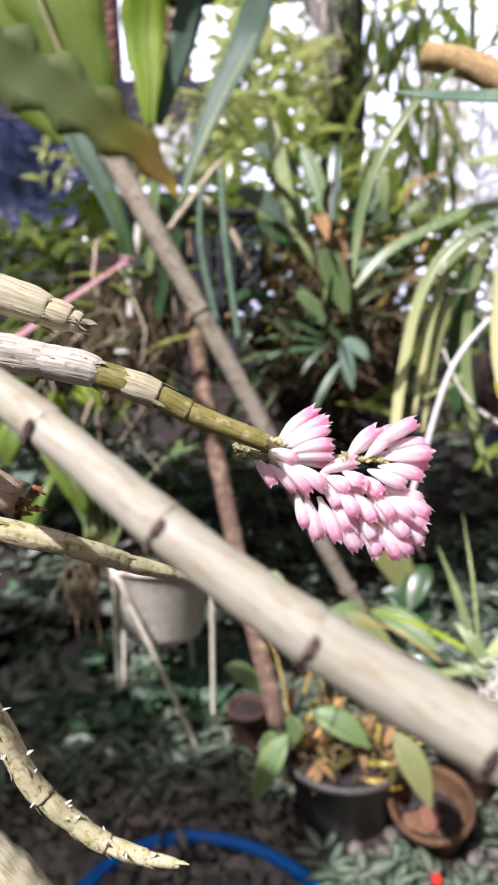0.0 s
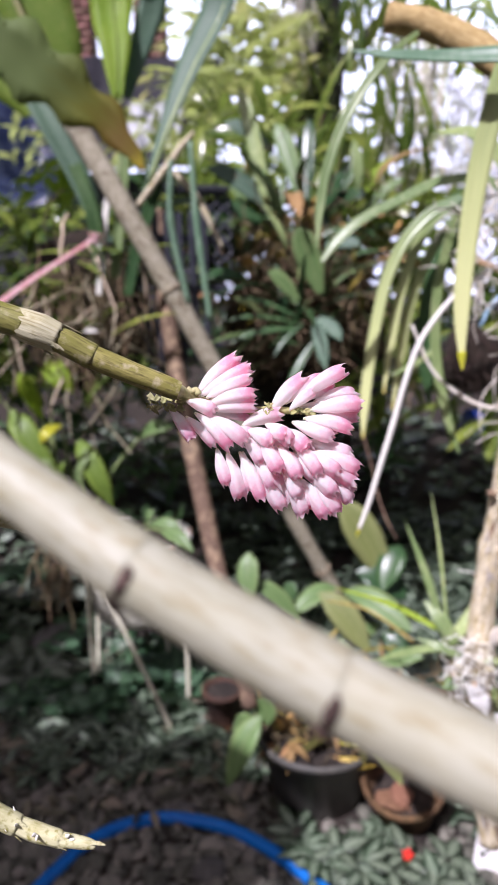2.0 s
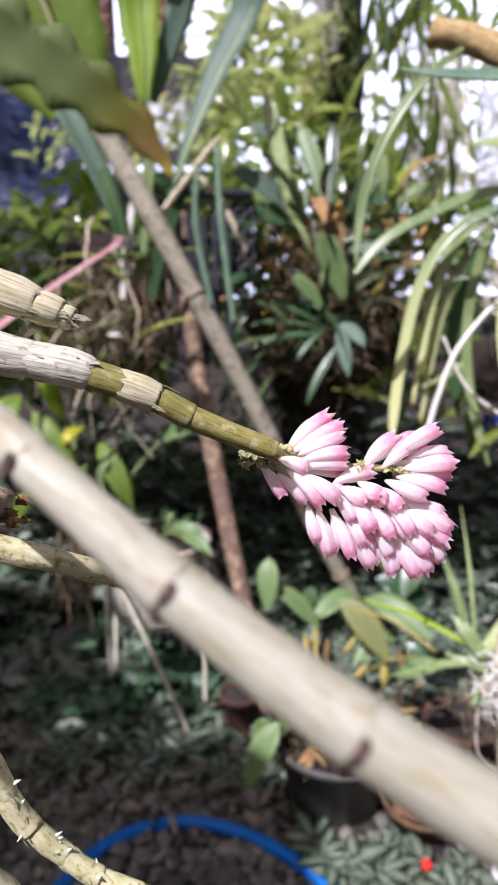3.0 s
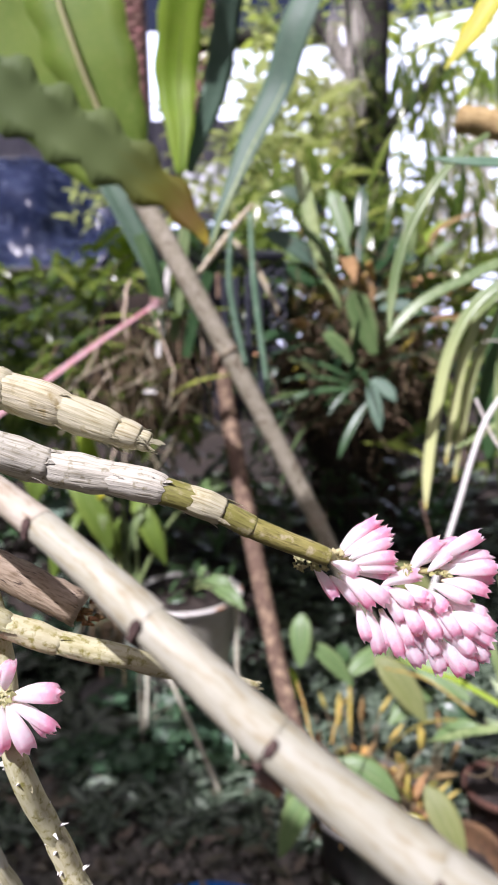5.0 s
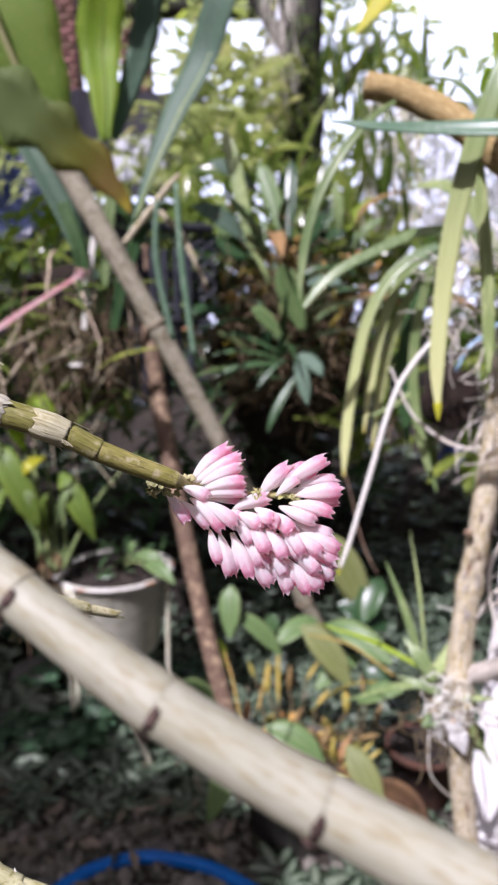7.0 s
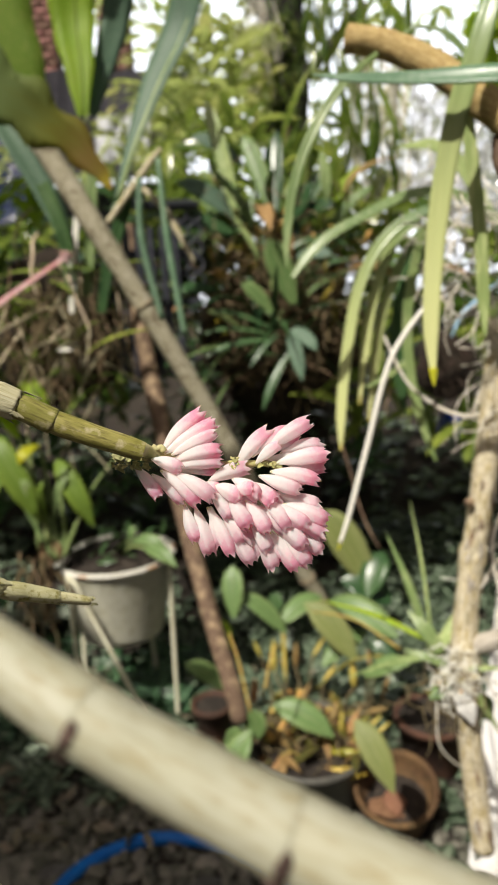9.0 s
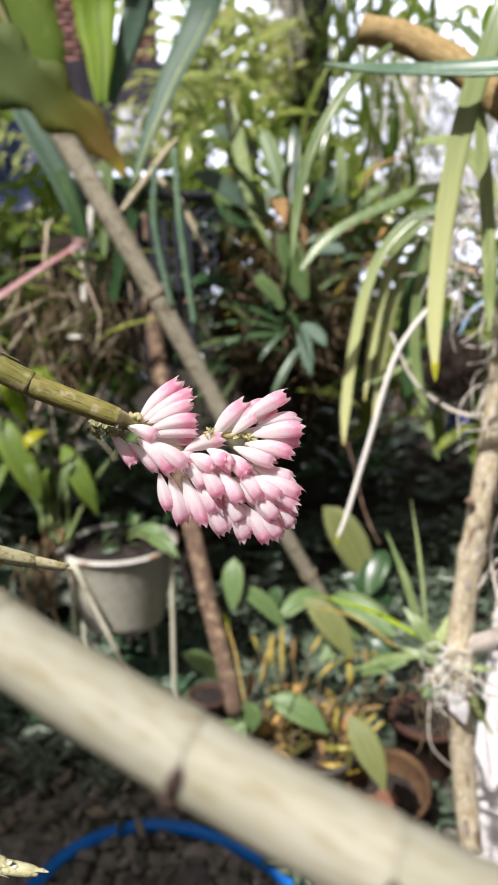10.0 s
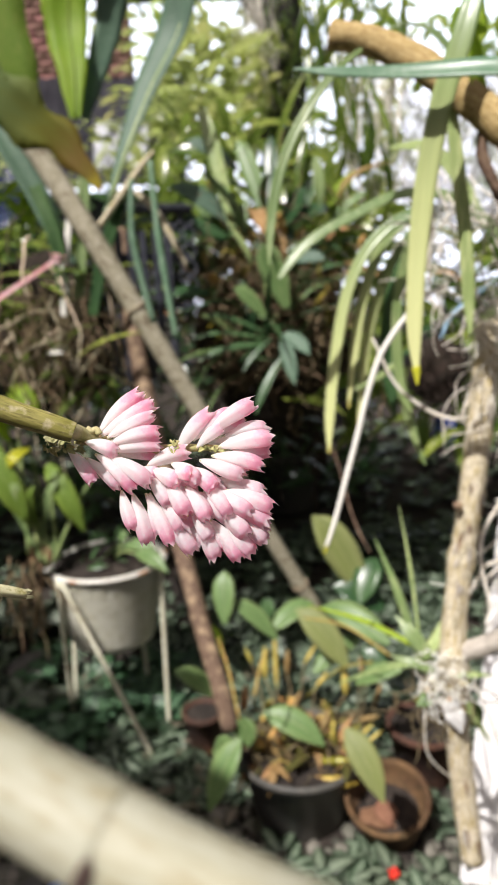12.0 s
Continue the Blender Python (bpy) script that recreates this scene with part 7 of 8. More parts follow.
def blue_packet():
    bm = bmesh.new()
    p = Vector((0.8226, 2.3230, 0.6684))
    box(bm, Matrix.Translation(p) @ Matrix.Rotation(0.5, 4, 'Z') @ Matrix.Rotation(0.25, 4, 'Y'), 0.095, 0.05, 0.075, 0.006)
    ob = finish("plastic_packet", bm, M_BLUEPACK, smooth=False)
    bm = bmesh.new()
    box(bm, Matrix.Translation(p + Vector((0.01, -0.03, 0.012))) @ Matrix.Rotation(0.5, 4, 'Z') @ Matrix.Rotation(0.25, 4, 'Y'), 0.03, 0.004, 0.012, 0.001)
    part("printed_bar", bm, M_WHITECLOTH, ob, "pale printed bar", smooth=False)
    return tagged(ob, "small dark blue plastic packet caught among the plants", "packet")


blue_packet()
rods("plastic_tie", "frayed pale blue plastic tie", "string", [[(0.4167, 0.9346, 1.1283), (0.3979, 0.9324, 1.1151), (0.3640, 0.9279, 1.0886), (0.3480, 0.9229, 1.0611)]], [0.002, 0.003, 0.003, 0.002], mat("pale_blue_plastic", (0.30, 0.50, 0.68), (0.4, 0.6, 0.75), rough=0.4, vary=0))


def trunk():
    root = thing("mossy_tree", "dark mossy tree trunk hung with plants", "tree")
    way = [(0.3973, 3.5206, 0.4876), (0.4244, 3.6244, 1.5340), (0.4175, 3.6836, 2.0920), (0.4156, 3.7175, 2.5217), (0.4428, 3.8481, 3.1872), (0.4651, 4.0008, 3.9640)]
    base = Vector(way[0])
    bm = bmesh.new()
    tube(bm, [(base.x + 0.03, base.y + 0.05, ground_z(base.x, base.y) - 0.1)] + way, [0.17, 0.15, 0.125, 0.12, 0.115, 0.115, 0.11], sides=30, steps=90, lump=0.2, lump_size=9)
    part("trunk", bm, M_TRUNK, root)
    for pts, r in (([(0.4124, 3.7066, 2.4663), (0.2782, 3.7995, 2.6633), (0.1216, 3.9111, 2.9524)], [0.05, 0.04, 0.03]), ([(0.4016, 3.6412, 2.1334), (0.5868, 3.6134, 2.2723), (0.8135, 3.6044, 2.5117)], [0.04, 0.032, 0.02])):
        bm = bmesh.new()
        tube(bm, pts, r, sides=14, steps=30, lump=0.25, lump_size=14)
        part("limb", bm, M_TRUNK, root)
    rng = random.Random(55)
    for k in range(9):
        p = Vector(way[1]).lerp(Vector(way[3]), rng.random()) + Vector((rng.uniform(-0.1, 0.1), -0.11, 0))
        bm = bmesh.new()
        for _ in range(30):
            o = p + Vector((rng.gauss(0, 0.04), rng.gauss(0, 0.02), rng.gauss(0, 0.06)))
            tube(bm, [o, o + Vector((rng.gauss(0, 0.02), -0.02, 0.01)), o + Vector((rng.gauss(0, 0.03), -0.03, -0.05))], [0.006, 0.005, 0.002], sides=4, steps=5)
        tagged(part("moss_tuft", bm, M_MASS, root), "hanging tuft of green moss", kind="stuff")
    return root


trunk()


def patch(rng, quad, n, jitter, out=0.6, up=0.4, down=0.0):
    """Random places within a quad of four corners, set off by up to jitter away from the path, with a direction for a leaf."""
    a, b, c, d = [Vector(p) for p in quad]
    spots = []
    for _ in range(n):
        u, v = rng.random(), rng.random()
        p = a.lerp(b, u).lerp(d.lerp(c, u), v)
        p = p + (p - EYE_AT).normalized() * rng.uniform(0, jitter)
        spots.append((p, Vector((rng.uniform(-1, 1), rng.uniform(-1, 0.5) * out, rng.uniform(-0.4, 1) * up - down + rng.uniform(-0.2, 0.2)))))
    return spots


def quad_heap(name, m, quad, n, jitter, L, W, seed, label, up=0.6, down=0.0, droop=0.4, levels=5):
    rng = random.Random(seed)
    return leaf_heap(name, m, patch(rng, quad, n, jitter, 0.8, up, down), L, W, seed, label, "foliage", droop=droop, levels=levels)


quad_heap("hanging_foliage", M_MASS, ((-0.5897, 1.5623, 0.9373), (-0.1985, 1.5542, 0.9419), (-0.2137, 1.6394, 1.2169), (-0.5843, 1.6566, 1.2612)), 64, 0.12, 0.13, 0.017, 59, "narrow green leaves among the hanging roots", up=0.5)
quad_heap("pale_scraps", M_WHITEROOT, ((-0.3524, 1.5514, 1.0133), (-0.2594, 1.5483, 1.0085), (-0.2566, 1.5579, 1.0572), (-0.3496, 1.5610, 1.0620)), 2, 0.04, 0.045, 0.014, 60, "bleached dead leaves caught in the roots", up=0.1)
quad_heap("orchid_foliage", M_MASS, ((-0.1402, 2.0819, 1.1432), (0.4769, 2.0615, 1.1115), (0.5344, 2.2137, 1.6312), (-0.1498, 2.2363, 1.6664)), 420, 0.5, 0.13, 0.034, 61, "dense mid-green orchid foliage behind the clump", up=1.2)
quad_heap("sunlit_foliage", M_MASSSUN, ((-0.2375, 2.9639, 1.7264), (0.2732, 2.9559, 1.7456), (0.3421, 3.2682, 2.3030), (-0.1278, 3.2886, 2.3516)), 420, 0.7, 0.11, 0.05, 62, "sunlit yellow-green leaves in front of the trunk", up=1.0)
quad_heap("hanging_foliage", M_MASS, ((0.2759, 1.8719, 1.4191), (0.5303, 1.8635, 1.4061), (0.6068, 2.0272, 1.9863), (0.3149, 2.0369, 2.0013)), 100, 0.6, 0.20, 0.020, 63, "hanging strap-leaved orchids in half shade", up=0.4, down=1.3)
quad_heap("shrub_foliage", M_MASS, ((-1.1935, 2.0948, 0.8276), (-0.2830, 2.0780, 0.8481), (-0.3063, 2.2826, 1.3659), (-1.2203, 2.3198, 1.4483)), 950, 0.5, 0.11, 0.036, 64, "shaded green undergrowth behind the leaning poles", up=0.8)
# the dark leaf colour carries part of the deep shade here
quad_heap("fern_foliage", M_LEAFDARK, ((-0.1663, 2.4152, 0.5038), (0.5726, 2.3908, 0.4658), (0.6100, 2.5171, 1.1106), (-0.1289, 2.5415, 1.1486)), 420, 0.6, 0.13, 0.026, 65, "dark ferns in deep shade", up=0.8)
quad_heap("shrub_foliage", M_MASS, ((0.3494, 1.7481, 0.7999), (0.9310, 1.7289, 0.7699), (1.0188, 1.9531, 1.3999), (0.4030, 1.9734, 1.4316)), 300, 0.8, 0.15, 0.05, 66, "broad dark leaves behind the hanging roots", up=0.6, droop=0.6)
quad_heap("tree_foliage", M_SUNGREEN, ((-0.4488, 4.2672, 1.5902), (1.3301, 4.2084, 1.4987), (1.4697, 5.4707, 4.8135), (-0.3400, 5.5306, 4.9066)), 800, 1.4, 0.17, 0.06, 67, "trees and vines behind the bed", up=0.8, droop=0.5, levels=4)
quad_heap("tree_foliage", M_MASSSUN, ((-0.3279, 4.1558, 2.0731), (1.1020, 4.1085, 1.9995), (1.2524, 4.9216, 4.0718), (-0.2563, 4.9715, 4.1494)), 500, 1.0, 0.12, 0.05, 68, "sunlit leaves of the trees behind", up=0.8, levels=4)
# added backing that hides the horizon, its shade put into the leaf colour
quad_heap("hedge_foliage", M_LEAFDARK, ((-4.6681, 4.2804, 0.1326), (4.6712, 3.9714, -0.3478), (5.0118, 4.5691, 1.6884), (-4.7722, 4.8928, 2.1917)), 2200, 1.0, 0.2, 0.07, 69, "dark leaf backing added behind the garden", up=0.8, levels=4)
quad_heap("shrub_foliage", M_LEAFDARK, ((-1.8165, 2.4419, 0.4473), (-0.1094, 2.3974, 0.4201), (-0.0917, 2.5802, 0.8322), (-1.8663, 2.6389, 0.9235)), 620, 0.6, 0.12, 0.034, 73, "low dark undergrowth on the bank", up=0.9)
quad_heap("dry_leaves", M_ROOTDRY, ((-0.0331, 1.8565, 1.0467), (0.3710, 1.8432, 1.0259), (0.3951, 1.9468, 1.2956), (-0.0205, 1.9605, 1.3170)), 320, 0.25, 0.09, 0.012, 74, "withered brown leaves and sheaths in the clump", up=0.9)
quad_heap("dry_leaves", M_YLEAF, ((0.0432, 1.7832, 1.0454), (0.3449, 1.7732, 1.0299), (0.3613, 1.8381, 1.2573), (0.0560, 1.8482, 1.2730)), 46, 0.2, 0.06, 0.009, 75, "golden dead leaf bases in the clump", up=1.2)
quad_heap("bright_leaves", M_FERN, ((-0.5247, 1.8702, 1.3172), (-0.4084, 1.8663, 1.3112), (-0.4014, 1.8901, 1.4325), (-0.5177, 1.8940, 1.4385)), 26, 0.1, 0.07, 0.034, 70, "bright lettuce-green young leaves", up=1.5)
quad_heap("vine_foliage", M_SUNGREEN, ((0.6506, 2.4937, 1.5138), (1.1227, 2.4781, 1.4896), (1.2043, 2.7047, 2.1308), (0.7117, 2.7210, 2.1561)), 260, 0.7, 0.10, 0.035, 76, "thin leafy vines behind the plastic", up=0.5, down=0.6)
quad_heap("sunlit_foliage", M_MASSSUN, ((-1.0958, 3.5028, 1.7746), (-0.1653, 3.4720, 1.7268), (-0.1528, 3.6458, 2.0925), (-1.1172, 3.6613, 2.0587)), 130, 0.5, 0.10, 0.04, 77, "sunlit leaves in front of the outbuilding", up=0.9)
quad_heap("tree_foliage", M_MASSSUN, ((-1.0480, 5.7016, 2.5899), (-0.1141, 5.6707, 2.5419), (-0.0243, 6.2143, 4.2744), (-0.9942, 6.2464, 4.3243)), 240, 0.8, 0.16, 0.06, 78, "sunlit branches over the outbuilding", up=0.6, levels=4)
quad_heap("grey_moss", M_ROOT, ((0.1806, 3.2302, 2.0915), (0.3294, 3.2253, 2.0839), (0.3675, 3.3540, 2.7412), (0.2186, 3.3590, 2.7489)), 150, 0.3, 0.22, 0.004, 71, "grey hanging moss on the trunk", up=0.0, down=3.0, droop=0.1, levels=3)
quad_heap("grey_moss", M_ROOT, ((0.4373, 2.0780, 1.4488), (0.6161, 2.0721, 1.4396), (0.6410, 2.1565, 1.8703), (0.4623, 2.1624, 1.8795)), 260, 0.3, 0.16, 0.004, 72, "pale hanging root threads", up=0.0, down=3.0, droop=0.1, levels=3)


def white_flowers():
    for p in ((0.1464, 3.2812, 1.8294), (0.2208, 3.2788, 1.8255)):
        root = thing("white_flower", "white blossom against the dark trunk", "flower", "white blossoms")
        for k in range(3):
            bm = oval_leaf(0.09, 0.06, droop=0.6, shape=(0.3, 0.9, 1.0, 0.9, 0.6, 0.1))
            o = part("petal", bm, M_WHITEPETAL, root)
            o.matrix_basis = aim(Vector(p) + Vector((0, 0, 0.04)), (0.35 * (k - 1), -0.4, -1), (0, -1, 0.2))


white_flowers()


def film_bag():
    rng = random.Random(77)
    for k, (c, sx, sz) in enumerate((((0.4349, 1.2904, 1.3677), 0.045, 0.085), ((0.5232, 1.2856, 1.3603), 0.075, 0.13))):
        bm = bmesh.new()
        c = Vector(c)
        n = 26
        grid = []
        for i in range(n):
            row = []
            for j in range(n):
                u, v = i / (n - 1) * 2 - 1, j / (n - 1) * 2 - 1
                q = Vector((u * 3, v * 3, k * 5.0))
                dx = noise.noise(q) * 0.4 + noise.noise(q * 2.7) * 0.25
                row.append(bm.verts.new(c + Vector((sx * (u + 0.2 * noise.noise(q + Vector((9, 0, 0)))), 0.07 * dx - 0.03 * u * u, sz * (v + 0.2 * noise.noise(q + Vector((0, 9, 0))))))))
            grid.append(row)
        for i in range(n - 1):
            for j in range(n - 1):
                bm.faces.new((grid[i][j], grid[i + 1][j], grid[i + 1][j + 1], grid[i][j + 1]))
        ob = tagged(finish("plastic_sheet", bm, M_FILM, smooth=False), "crumpled clear plastic sheet hung behind the log", "plastic sheet", "plastic sheets")
        ob.visible_shadow = False
        if k:
            bm = bmesh.new()
            tip = Vector((0.8135, 3.6044, 2.5117))
            tube(bm, [c + Vector((0, 0.0, sz * 0.6)), c.lerp(tip, 0.5) + Vector((0, 0, -0.04)), tip], 0.0012, sides=5, steps=14)
            part("cord", bm, M_ROOT, ob, "thin cord")


film_bag()


def old_house():
    root = thing("outbuilding", "low outbuilding with a grey roof and brick piers", "building")
    a, b = Vector((-4.6353, 6.7909, 2.5266)), Vector((-0.2342, 6.6453, 2.3002))
    c, d = Vector((-0.2263, 8.1469, 3.7116)), Vector((-5.4792, 8.3207, 3.9818))
    bm = bmesh.new()
    n = 40
    lo = [bm.verts.new(a.lerp(b, k / n) + Vector((0, 0, 0.02 * (k % 2)))) for k in range(n + 1)]
    hi = [bm.verts.new(d.lerp(c, k / n) + Vector((0, 0, 0.02 * (k % 2)))) for k in range(n + 1)]
    for k in range(n):
        bm.faces.new((lo[k], lo[k + 1], hi[k + 1], hi[k]))
    bmesh.ops.solidify(bm, geom=bm.faces[:], thickness=0.03)
    part("roof", bm, M_ROOF, root, "grey sheet roof", smooth=False)
    bm = bmesh.new()
    m = a.lerp(b, 0.5)
    box(bm, Matrix.Translation((m.x, m.y + 0.5, m.z / 2 - 0.02)), (b - a).length * 0.96, 0.2, m.z - 0.05)
    part("wall", bm, M_ROOF, root, smooth=False)
    bm = bmesh.new()
    e0, e1 = Vector((-1.0316, 7.3343, 4.2534)), Vector((0.5388, 7.4521, 4.3018))
    tube(bm, [e0, e0.lerp(e1, 0.5), e1], 0.11, sides=8, steps=12, lump=0.1, lump_size=4)
    part("eave_beam", bm, M_TRUNK, root, "dark timber eave beam")
    for top, w in (((-1.8697, 8.2977, 3.7680), 0.42), ((-1.0111, 8.2444, 3.5975), 0.36)):
        p = Vector(top)
        bm = bmesh.new()
        box(bm, Matrix.Translation((p.x, p.y + 0.12, p.z + 0.7)), w - 0.02, 0.24, 2.4)
        pier = part("pier", bm, M_MORTAR, root, "brick pier", smooth=False)
        bm = bmesh.new()
        box(bm, Matrix.Identity(4), 0.185, 0.02, 0.064, 0.003)
        bme = mesh_of("brick", bm, M_BRICK)
        for r in range(30):
            for q in range(4):
                x0 = p.x - w / 2 + 0.2 * q - (0.1 if r % 2 else 0.0)
                lo, hi = max(x0 + 0.006, p.x - w / 2), min(x0 + 0.194, p.x + w / 2)
                if hi - lo > 0.03:
                    shared("brick", bme, pier, Matrix.Translation(((lo + hi) / 2, p.y - 0.01, p.z - 0.4 + 0.076 * r)) @ Matrix.Diagonal(((hi - lo) / 0.185, 1, 1, 1)))
    return root


old_house()


def draped(name, label, category, quad, material, folds, seed):
    a, b, c, d = [Vector(p) for p in quad]
    bm = bmesh.new()
    n = 28
    g = []
    for i in range(n):
        row = []
        for j in range(n):
            u, v = i / (n - 1), j / (n - 1)
            p = a.lerp(b, u).lerp(d.lerp(c, u), v)
            p.y += folds * (noise.noise(Vector((u * 5, v * 2, seed))) + 0.5 * noise.noise(Vector((u * 14, v * 4, seed))))
            row.append(bm.verts.new(p))
        g.append(row)
    for i in range(n - 1):
        for j in range(n - 1):
            bm.faces.new((g[i][j], g[i + 1][j], g[i + 1][j + 1], g[i][j + 1]))
    bmesh.ops.solidify(bm, geom=bm.faces[:], thickness=0.004)
    return tagged(finish(name, bm, material), label, category)


draped("tarpaulin", "faded blue tarpaulin over a heap", "tarpaulin", ((-2.4545, 3.5546, 1.5813), (-0.9490, 3.6929, 1.5805), (-1.0339, 4.4021, 2.2919), (-2.8606, 4.2614, 2.4722)), M_TARP, 0.25, 2)
tarp = bpy.data.objects["tarpaulin"]
for u0, u1 in (((-2.4408, 3.5343, 1.5729), (-0.9437, 3.6718, 1.5721)), ((-2.8469, 4.2404, 2.4588), (-1.0289, 4.3803, 2.2793))):
    bm = bmesh.new()
    tube(bm, [u0, Vector(u0).lerp(Vector(u1), 0.35) + Vector((0, -0.03, -0.03)), Vector(u0).lerp(Vector(u1), 0.7) + Vector((0, 0.02, 0.01)), u1], 0.012, sides=8, steps=40, lump=0.2, lump_size=30)
    part("hem_rope", bm, M_BLACKPOT, tarp, "dark rope along the hem")
draped("white_sheet", "white sheet hung behind the fern", "sheet", ((-0.7961, 4.9956, 2.1414), (-0.4145, 4.9830, 2.1217), (-0.3954, 5.0473, 2.4500), (-0.7771, 5.0599, 2.4696)), M_WHITECLOTH, 0.08, 5)


# ---- unseen leaves added overhead to dapple the bed ----
def added_canopy():
    """An unseen tree added behind the path, its crown set to shade the bed."""
    root = thing("added_shade_tree", "unseen tree added so that its crown shades the bed", "tree", at=(-2.3, -1.4, 0))
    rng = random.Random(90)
    base = Vector((-2.3, -1.4, 0))
    fork = Vector((-2.15, -1.25, 1.9)) - base
    bm = bmesh.new()
    tube(bm, [Vector((0, 0, -0.05)), Vector((0.04, 0, 0.8)), fork, Vector((0.3, 0.25, 2.5))], [0.085, 0.07, 0.06, 0.03], sides=12, steps=24, lump=0.06)
    part("trunk", bm, M_TRUNK, root)
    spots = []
    # leaf clusters sit where their shadows fall on chosen parts of the bed
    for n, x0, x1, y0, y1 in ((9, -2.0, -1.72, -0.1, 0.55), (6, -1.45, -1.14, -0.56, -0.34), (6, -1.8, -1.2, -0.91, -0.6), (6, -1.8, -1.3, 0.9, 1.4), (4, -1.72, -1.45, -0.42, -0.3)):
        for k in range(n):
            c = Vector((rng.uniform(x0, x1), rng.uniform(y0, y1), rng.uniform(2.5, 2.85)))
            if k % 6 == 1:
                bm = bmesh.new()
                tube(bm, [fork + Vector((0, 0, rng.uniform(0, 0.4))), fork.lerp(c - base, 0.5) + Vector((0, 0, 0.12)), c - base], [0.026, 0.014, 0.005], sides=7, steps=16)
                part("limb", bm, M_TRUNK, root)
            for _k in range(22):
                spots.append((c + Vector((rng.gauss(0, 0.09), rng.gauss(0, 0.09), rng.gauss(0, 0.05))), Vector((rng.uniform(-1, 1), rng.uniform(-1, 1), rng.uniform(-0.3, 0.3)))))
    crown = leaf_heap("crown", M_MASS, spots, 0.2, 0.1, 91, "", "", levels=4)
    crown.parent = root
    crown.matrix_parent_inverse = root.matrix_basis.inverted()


added_canopy()


# ---- ground cover ----
POTS = [((*Vector(q)[:2],), r) for q, r in (((0.1839, 1.3747, 0.0000), 0.13), ((0.3641, 1.3022, 0.0000), 0.10), ((-0.0411, 1.6237, 0.0000), 0.06), ((0.4896, 1.4677, 0.0000), 0.095), ((bp.x, bp.y, 0), 0.18))]


def rosettes(name, m, zones, L, W, seed, label, high=0.03):
    rng = random.Random(seed)
    spots = []
    for x0, x1, y0, y1, n in zones:
        for _ in range(n):
            x, y = rng.uniform(x0, x1), rng.uniform(y0, y1)
            if any((x - c[0]) ** 2 + (y - c[1]) ** 2 < r * r for c, r in POTS) or (x - 0.4 * (y - 1.2) > 0.62 and y < 1.9):
                continue
            z = ground_z(x, y) + rng.uniform(0.2, 1.0) * high
            turn = rng.uniform(0, 6.28)
            k = rng.randint(5, 8)
            for j in range(k):
                a = turn + j * 6.28 / k + rng.uniform(-0.3, 0.3)
                d = Vector((math.cos(a), math.sin(a), rng.uniform(0.15, 0.8)))
                spots.append((Vector((x, y, z)) + d * 0.006, d))
    return leaf_heap(name, m, spots, L, W, seed, label, "ground cover", droop=0.3, cup=0.15)


rosettes("silver_ground_cover", M_SILVER, ((-1.7, 1.6, 1.62, 2.3, 400), (-2.2, 2.4, 2.3, 3.6, 620), (-1.4, -0.35, 1.38, 1.65, 80), (0.12, 0.6, 1.05, 1.6, 22), (-0.35, 0.1, 1.42, 1.65, 22), (-0.1, 1.1, 1.55, 2.7, 420)), 0.058, 0.026, 95,
         "low ground cover with silver-veined dark leaves")
rosettes("silver_ground_cover", M_SILVERBIG, ((-1.3, -0.5, 1.65, 2.3, 34),), 0.095, 0.046, 97, "larger grey-silver veined leaves beyond the pot stand", 0.10)
rosettes("green_ground_cover", M_SILVERGREEN, ((-0.55, -0.05, 1.62, 2.0, 38), (-1.3, -0.4, 1.6, 2.4, 40)), 0.07, 0.042, 96, "green crinkled ground cover below the pot stand", 0.05)


def single_rosettes():
    """The rosettes of the ground cover that grow nearest, each a plant of its own."""
    rng = random.Random(103)
    meshes = [mesh_of("leaf", oval_leaf(0.058, 0.027, droop=d, fold=0.12, shape=(0.2, 0.85, 1.0, 0.9, 0.55, 0.06), steps=8), M_SILVER) for d in (0.2, 0.35, 0.5)]
    for x0, x1, y0, y1, n in ((0.12, 0.6, 1.05, 1.6, 38), (-0.35, 0.1, 1.42, 1.65, 38)):
        for _ in range(n):
            x, y = rng.uniform(x0, x1), rng.uniform(y0, y1)
            if any((x - c[0]) ** 2 + (y - c[1]) ** 2 < r * r for c, r in POTS) or (x - 0.4 * (y - 1.2) > 0.62 and y < 1.9):
                continue
            z = ground_z(x, y)
            root = thing("ground_cover_plant", "small rosette of dark leaves with silver veins on the soil", "plant", "rosettes of the ground cover", at=(x, y, z))
            turn, k = rng.uniform(0, 6.28), rng.randint(5, 8)
            for j in range(k):
                a = turn + j * 6.28 / k + rng.uniform(-0.3, 0.3)
                d = Vector((math.cos(a), math.sin(a), rng.uniform(0.15, 0.8)))
                shared("leaf", rng.choice(meshes), root, aim(Vector((0, 0, rng.uniform(0.005, 0.025))) + d * 0.005, d, (rng.uniform(-0.3, 0.3), -0.3, 1), rng.uniform(-0.4, 0.4), rng.uniform(0.7, 1.2)))
            bm = bmesh.new()
            tube(bm, [Vector((0, 0, -0.006)), Vector((0, 0, 0.012)), Vector((0.002, 0, 0.026))], [0.0022, 0.002, 0.0012], sides=6, steps=6)
            part("stem", bm, M_COIR, root)


single_rosettes()


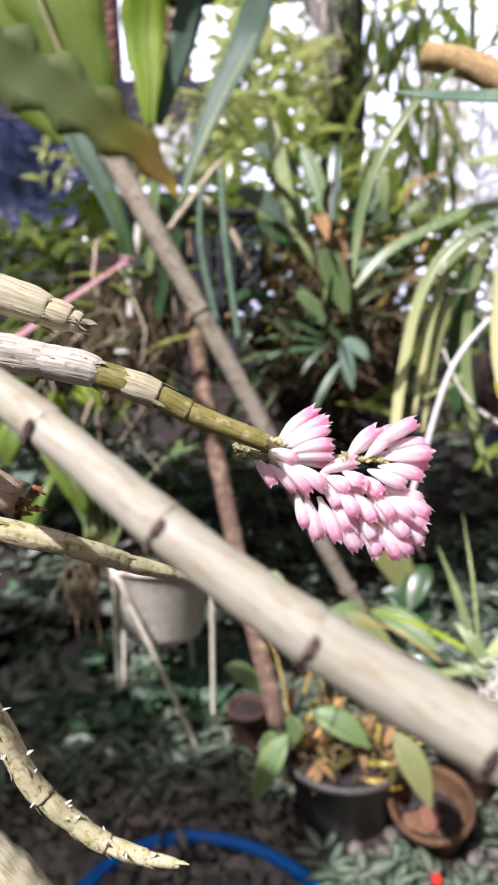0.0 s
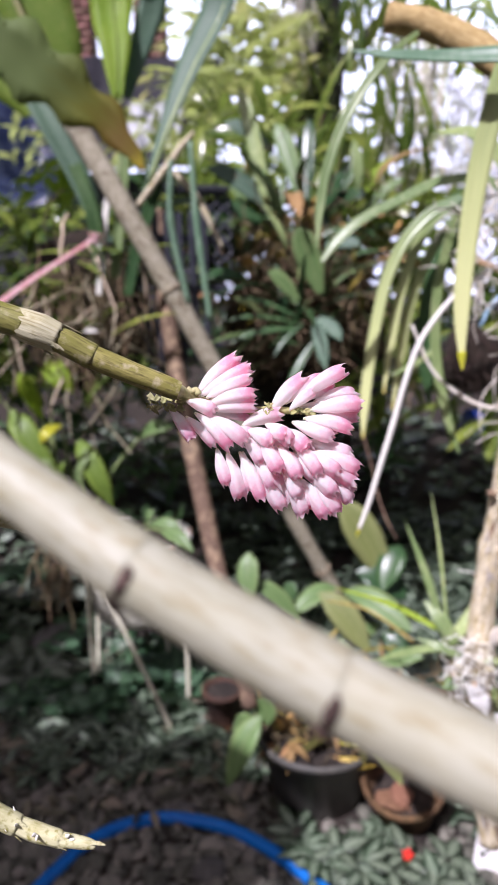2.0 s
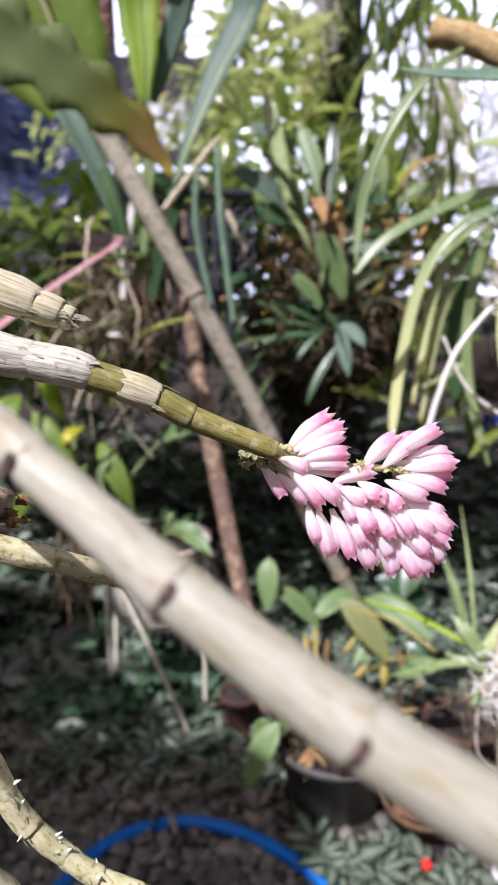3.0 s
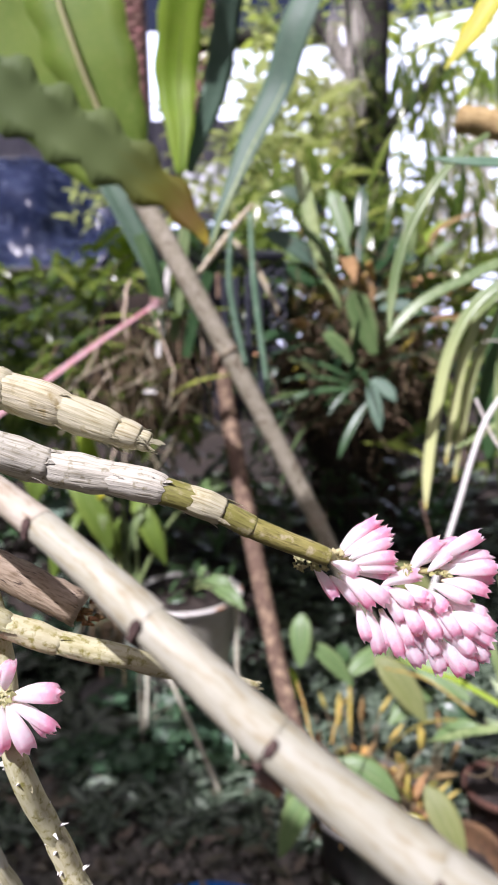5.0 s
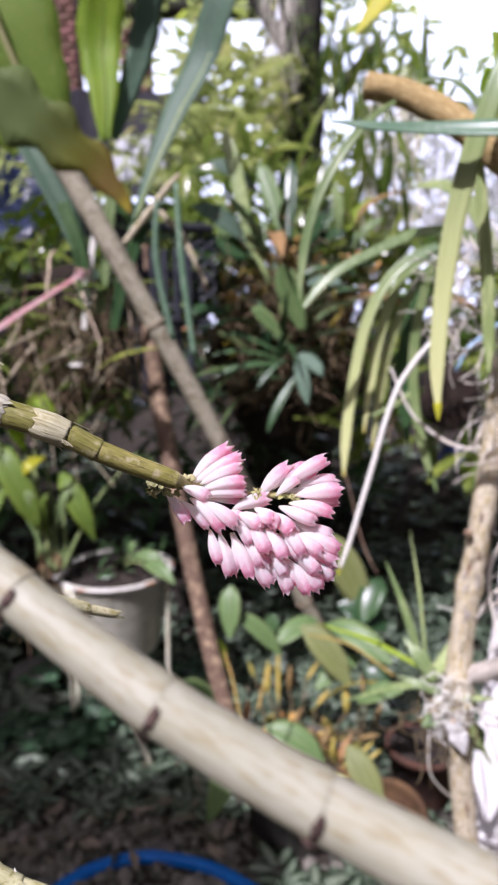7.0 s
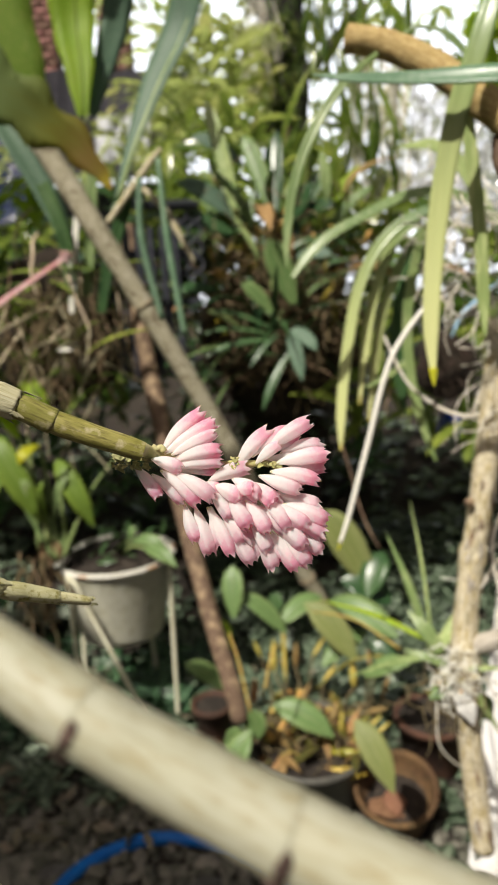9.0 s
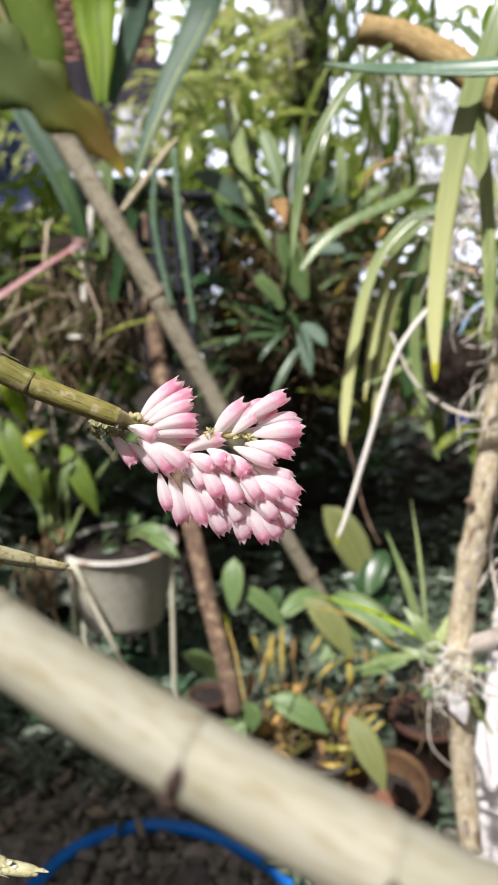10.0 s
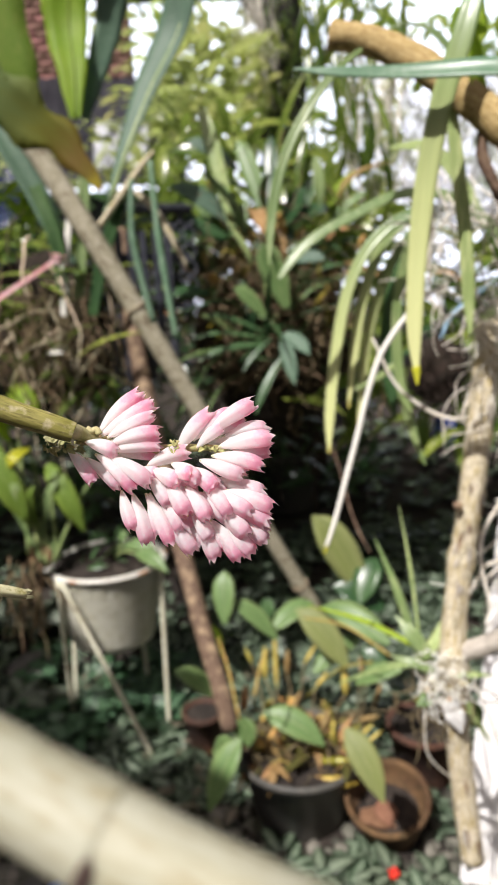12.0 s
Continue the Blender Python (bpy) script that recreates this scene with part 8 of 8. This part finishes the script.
def near_plant():
    root = thing("veined_plant", "low plant with silver-veined leaves and one red flower", "plant")
    rng = random.Random(99)
    me = [mesh_of("leaf", oval_leaf(0.075, 0.042, droop=d, fold=0.12, shape=(0.2, 0.85, 1.0, 0.9, 0.55, 0.06)), M_SILVERNEAR) for d in (0.2, 0.35, 0.5)]
    for cx, cy in ((0.33, 1.15), (0.25, 1.13), (0.41, 1.14), (0.36, 1.07), (0.30, 1.05), (0.20, 1.16), (0.44, 1.06)):
        for k in range(7):
            a = k * 0.9 + rng.uniform(-0.3, 0.3)
            d = Vector((math.cos(a), math.sin(a), rng.uniform(0.1, 0.5)))
            shared("leaf", rng.choice(me), root, aim(Vector((cx, cy, 0.03 + rng.uniform(0, 0.02))) + d * 0.008, d, (0, -0.2, 1), rng.uniform(-0.3, 0.3), rng.uniform(0.5, 0.85)))
    c = Vector((0.3327, 1.1376, 0.0550))
    for k in range(5):
        bm = oval_leaf(0.012, 0.010, droop=0.2, shape=(0.3, 0.9, 1.0, 0.9, 0.6, 0.1), steps=6)
        o = part("red_petal", bm, M_RED, root, "small scarlet petal")
        o.matrix_basis = aim(c, (math.cos(k * 1.257), math.sin(k * 1.257) * 0.6 - 0.4, math.sin(k * 1.257)), (0, -1, 0.5))
    bm = bmesh.new()
    tube(bm, [(c.x, c.y + 0.01, 0.01), c], 0.0015, sides=6, steps=6)
    part("flower_stalk", bm, M_BRACT, root)
    return root


near_plant()


def leaf_litter():
    rng = random.Random(131)
    spots = []
    for _ in range(620):
        x, y = rng.uniform(-1.2, 0.3), rng.uniform(1.27, 2.0)
        if any((x - c[0]) ** 2 + (y - c[1]) ** 2 < r * r for c, r in POTS):
            continue
        a = rng.uniform(0, 6.28)
        spots.append((Vector((x, y, ground_z(x, y) + rng.uniform(0.012, 0.035))), Vector((math.cos(a), math.sin(a), rng.uniform(-0.1, 0.3)))))
    return leaf_heap("leaf_litter", M_LITTER, spots, 0.05, 0.019, 132, "dry tan and olive fallen leaves on the soil", "leaf litter", droop=0.15)


leaf_litter()


def pebble_mesh(seed):
    bm = bmesh.new()
    bmesh.ops.create_icosphere(bm, subdivisions=2, radius=1.0)
    for v in bm.verts:
        v.co *= 1 + 0.30 * noise.noise(v.co * 1.3 + Vector((seed * 3.1, 0, 0)))
        v.co.z *= 0.55
    return mesh_of("pebble", bm, M_PEBBLE)


PEBBLES = [pebble_mesh(k) for k in range(7)]


def pebbles():
    rng = random.Random(120)
    near, rest = [], []
    step = 0.0225
    for i, j in ((a, b) for a in range(76) for b in range(41)):
        x, y = -1.1 + step * (i + 0.5 * (j % 2) + rng.uniform(-0.34, 0.34)), 0.75 + step * (j + rng.uniform(-0.34, 0.34))
        if any((x - c[0]) ** 2 + (y - c[1]) ** 2 < (r * 0.85) ** 2 for c, r in POTS):
            continue
        s = rng.choice((0.0085, 0.010, 0.0115, 0.012, 0.013, 0.018)) * rng.uniform(0.85, 1.15)
        m = Matrix.Translation((x, y, ground_z(x, y) + s * rng.uniform(0.15, 0.4))) @ Matrix.Rotation(rng.uniform(0, 6.28), 4, 'Z') @ Matrix.Rotation(rng.uniform(-0.3, 0.3), 4, 'X') @ Matrix.Diagonal((s * rng.uniform(1.1, 1.5), s * 0.95, s, 1))
        (near if -0.45 < x < 0.25 and y < 1.45 and len(near) < 300 else rest).append(m)
    for m in near:
        shared("pebble", rng.choice(PEBBLES), ground, m)
    verts, faces = [], []
    for m in rest:
        src = rng.choice(PEBBLES)
        base = len(verts)
        verts += [m @ v.co for v in src.vertices]
        faces += [tuple(base + i for i in p.vertices) for p in src.polygons]
    me = bpy.data.meshes.new("pebble_bed")
    me.from_pydata(verts, [], faces)
    me.polygons.foreach_set("use_smooth", [True] * len(faces))
    me.materials.append(M_PEBBLES)
    tagged(new("pebble_bed", me), "bed of small grey river pebbles", "pebbles", kind="stuff")


pebbles()
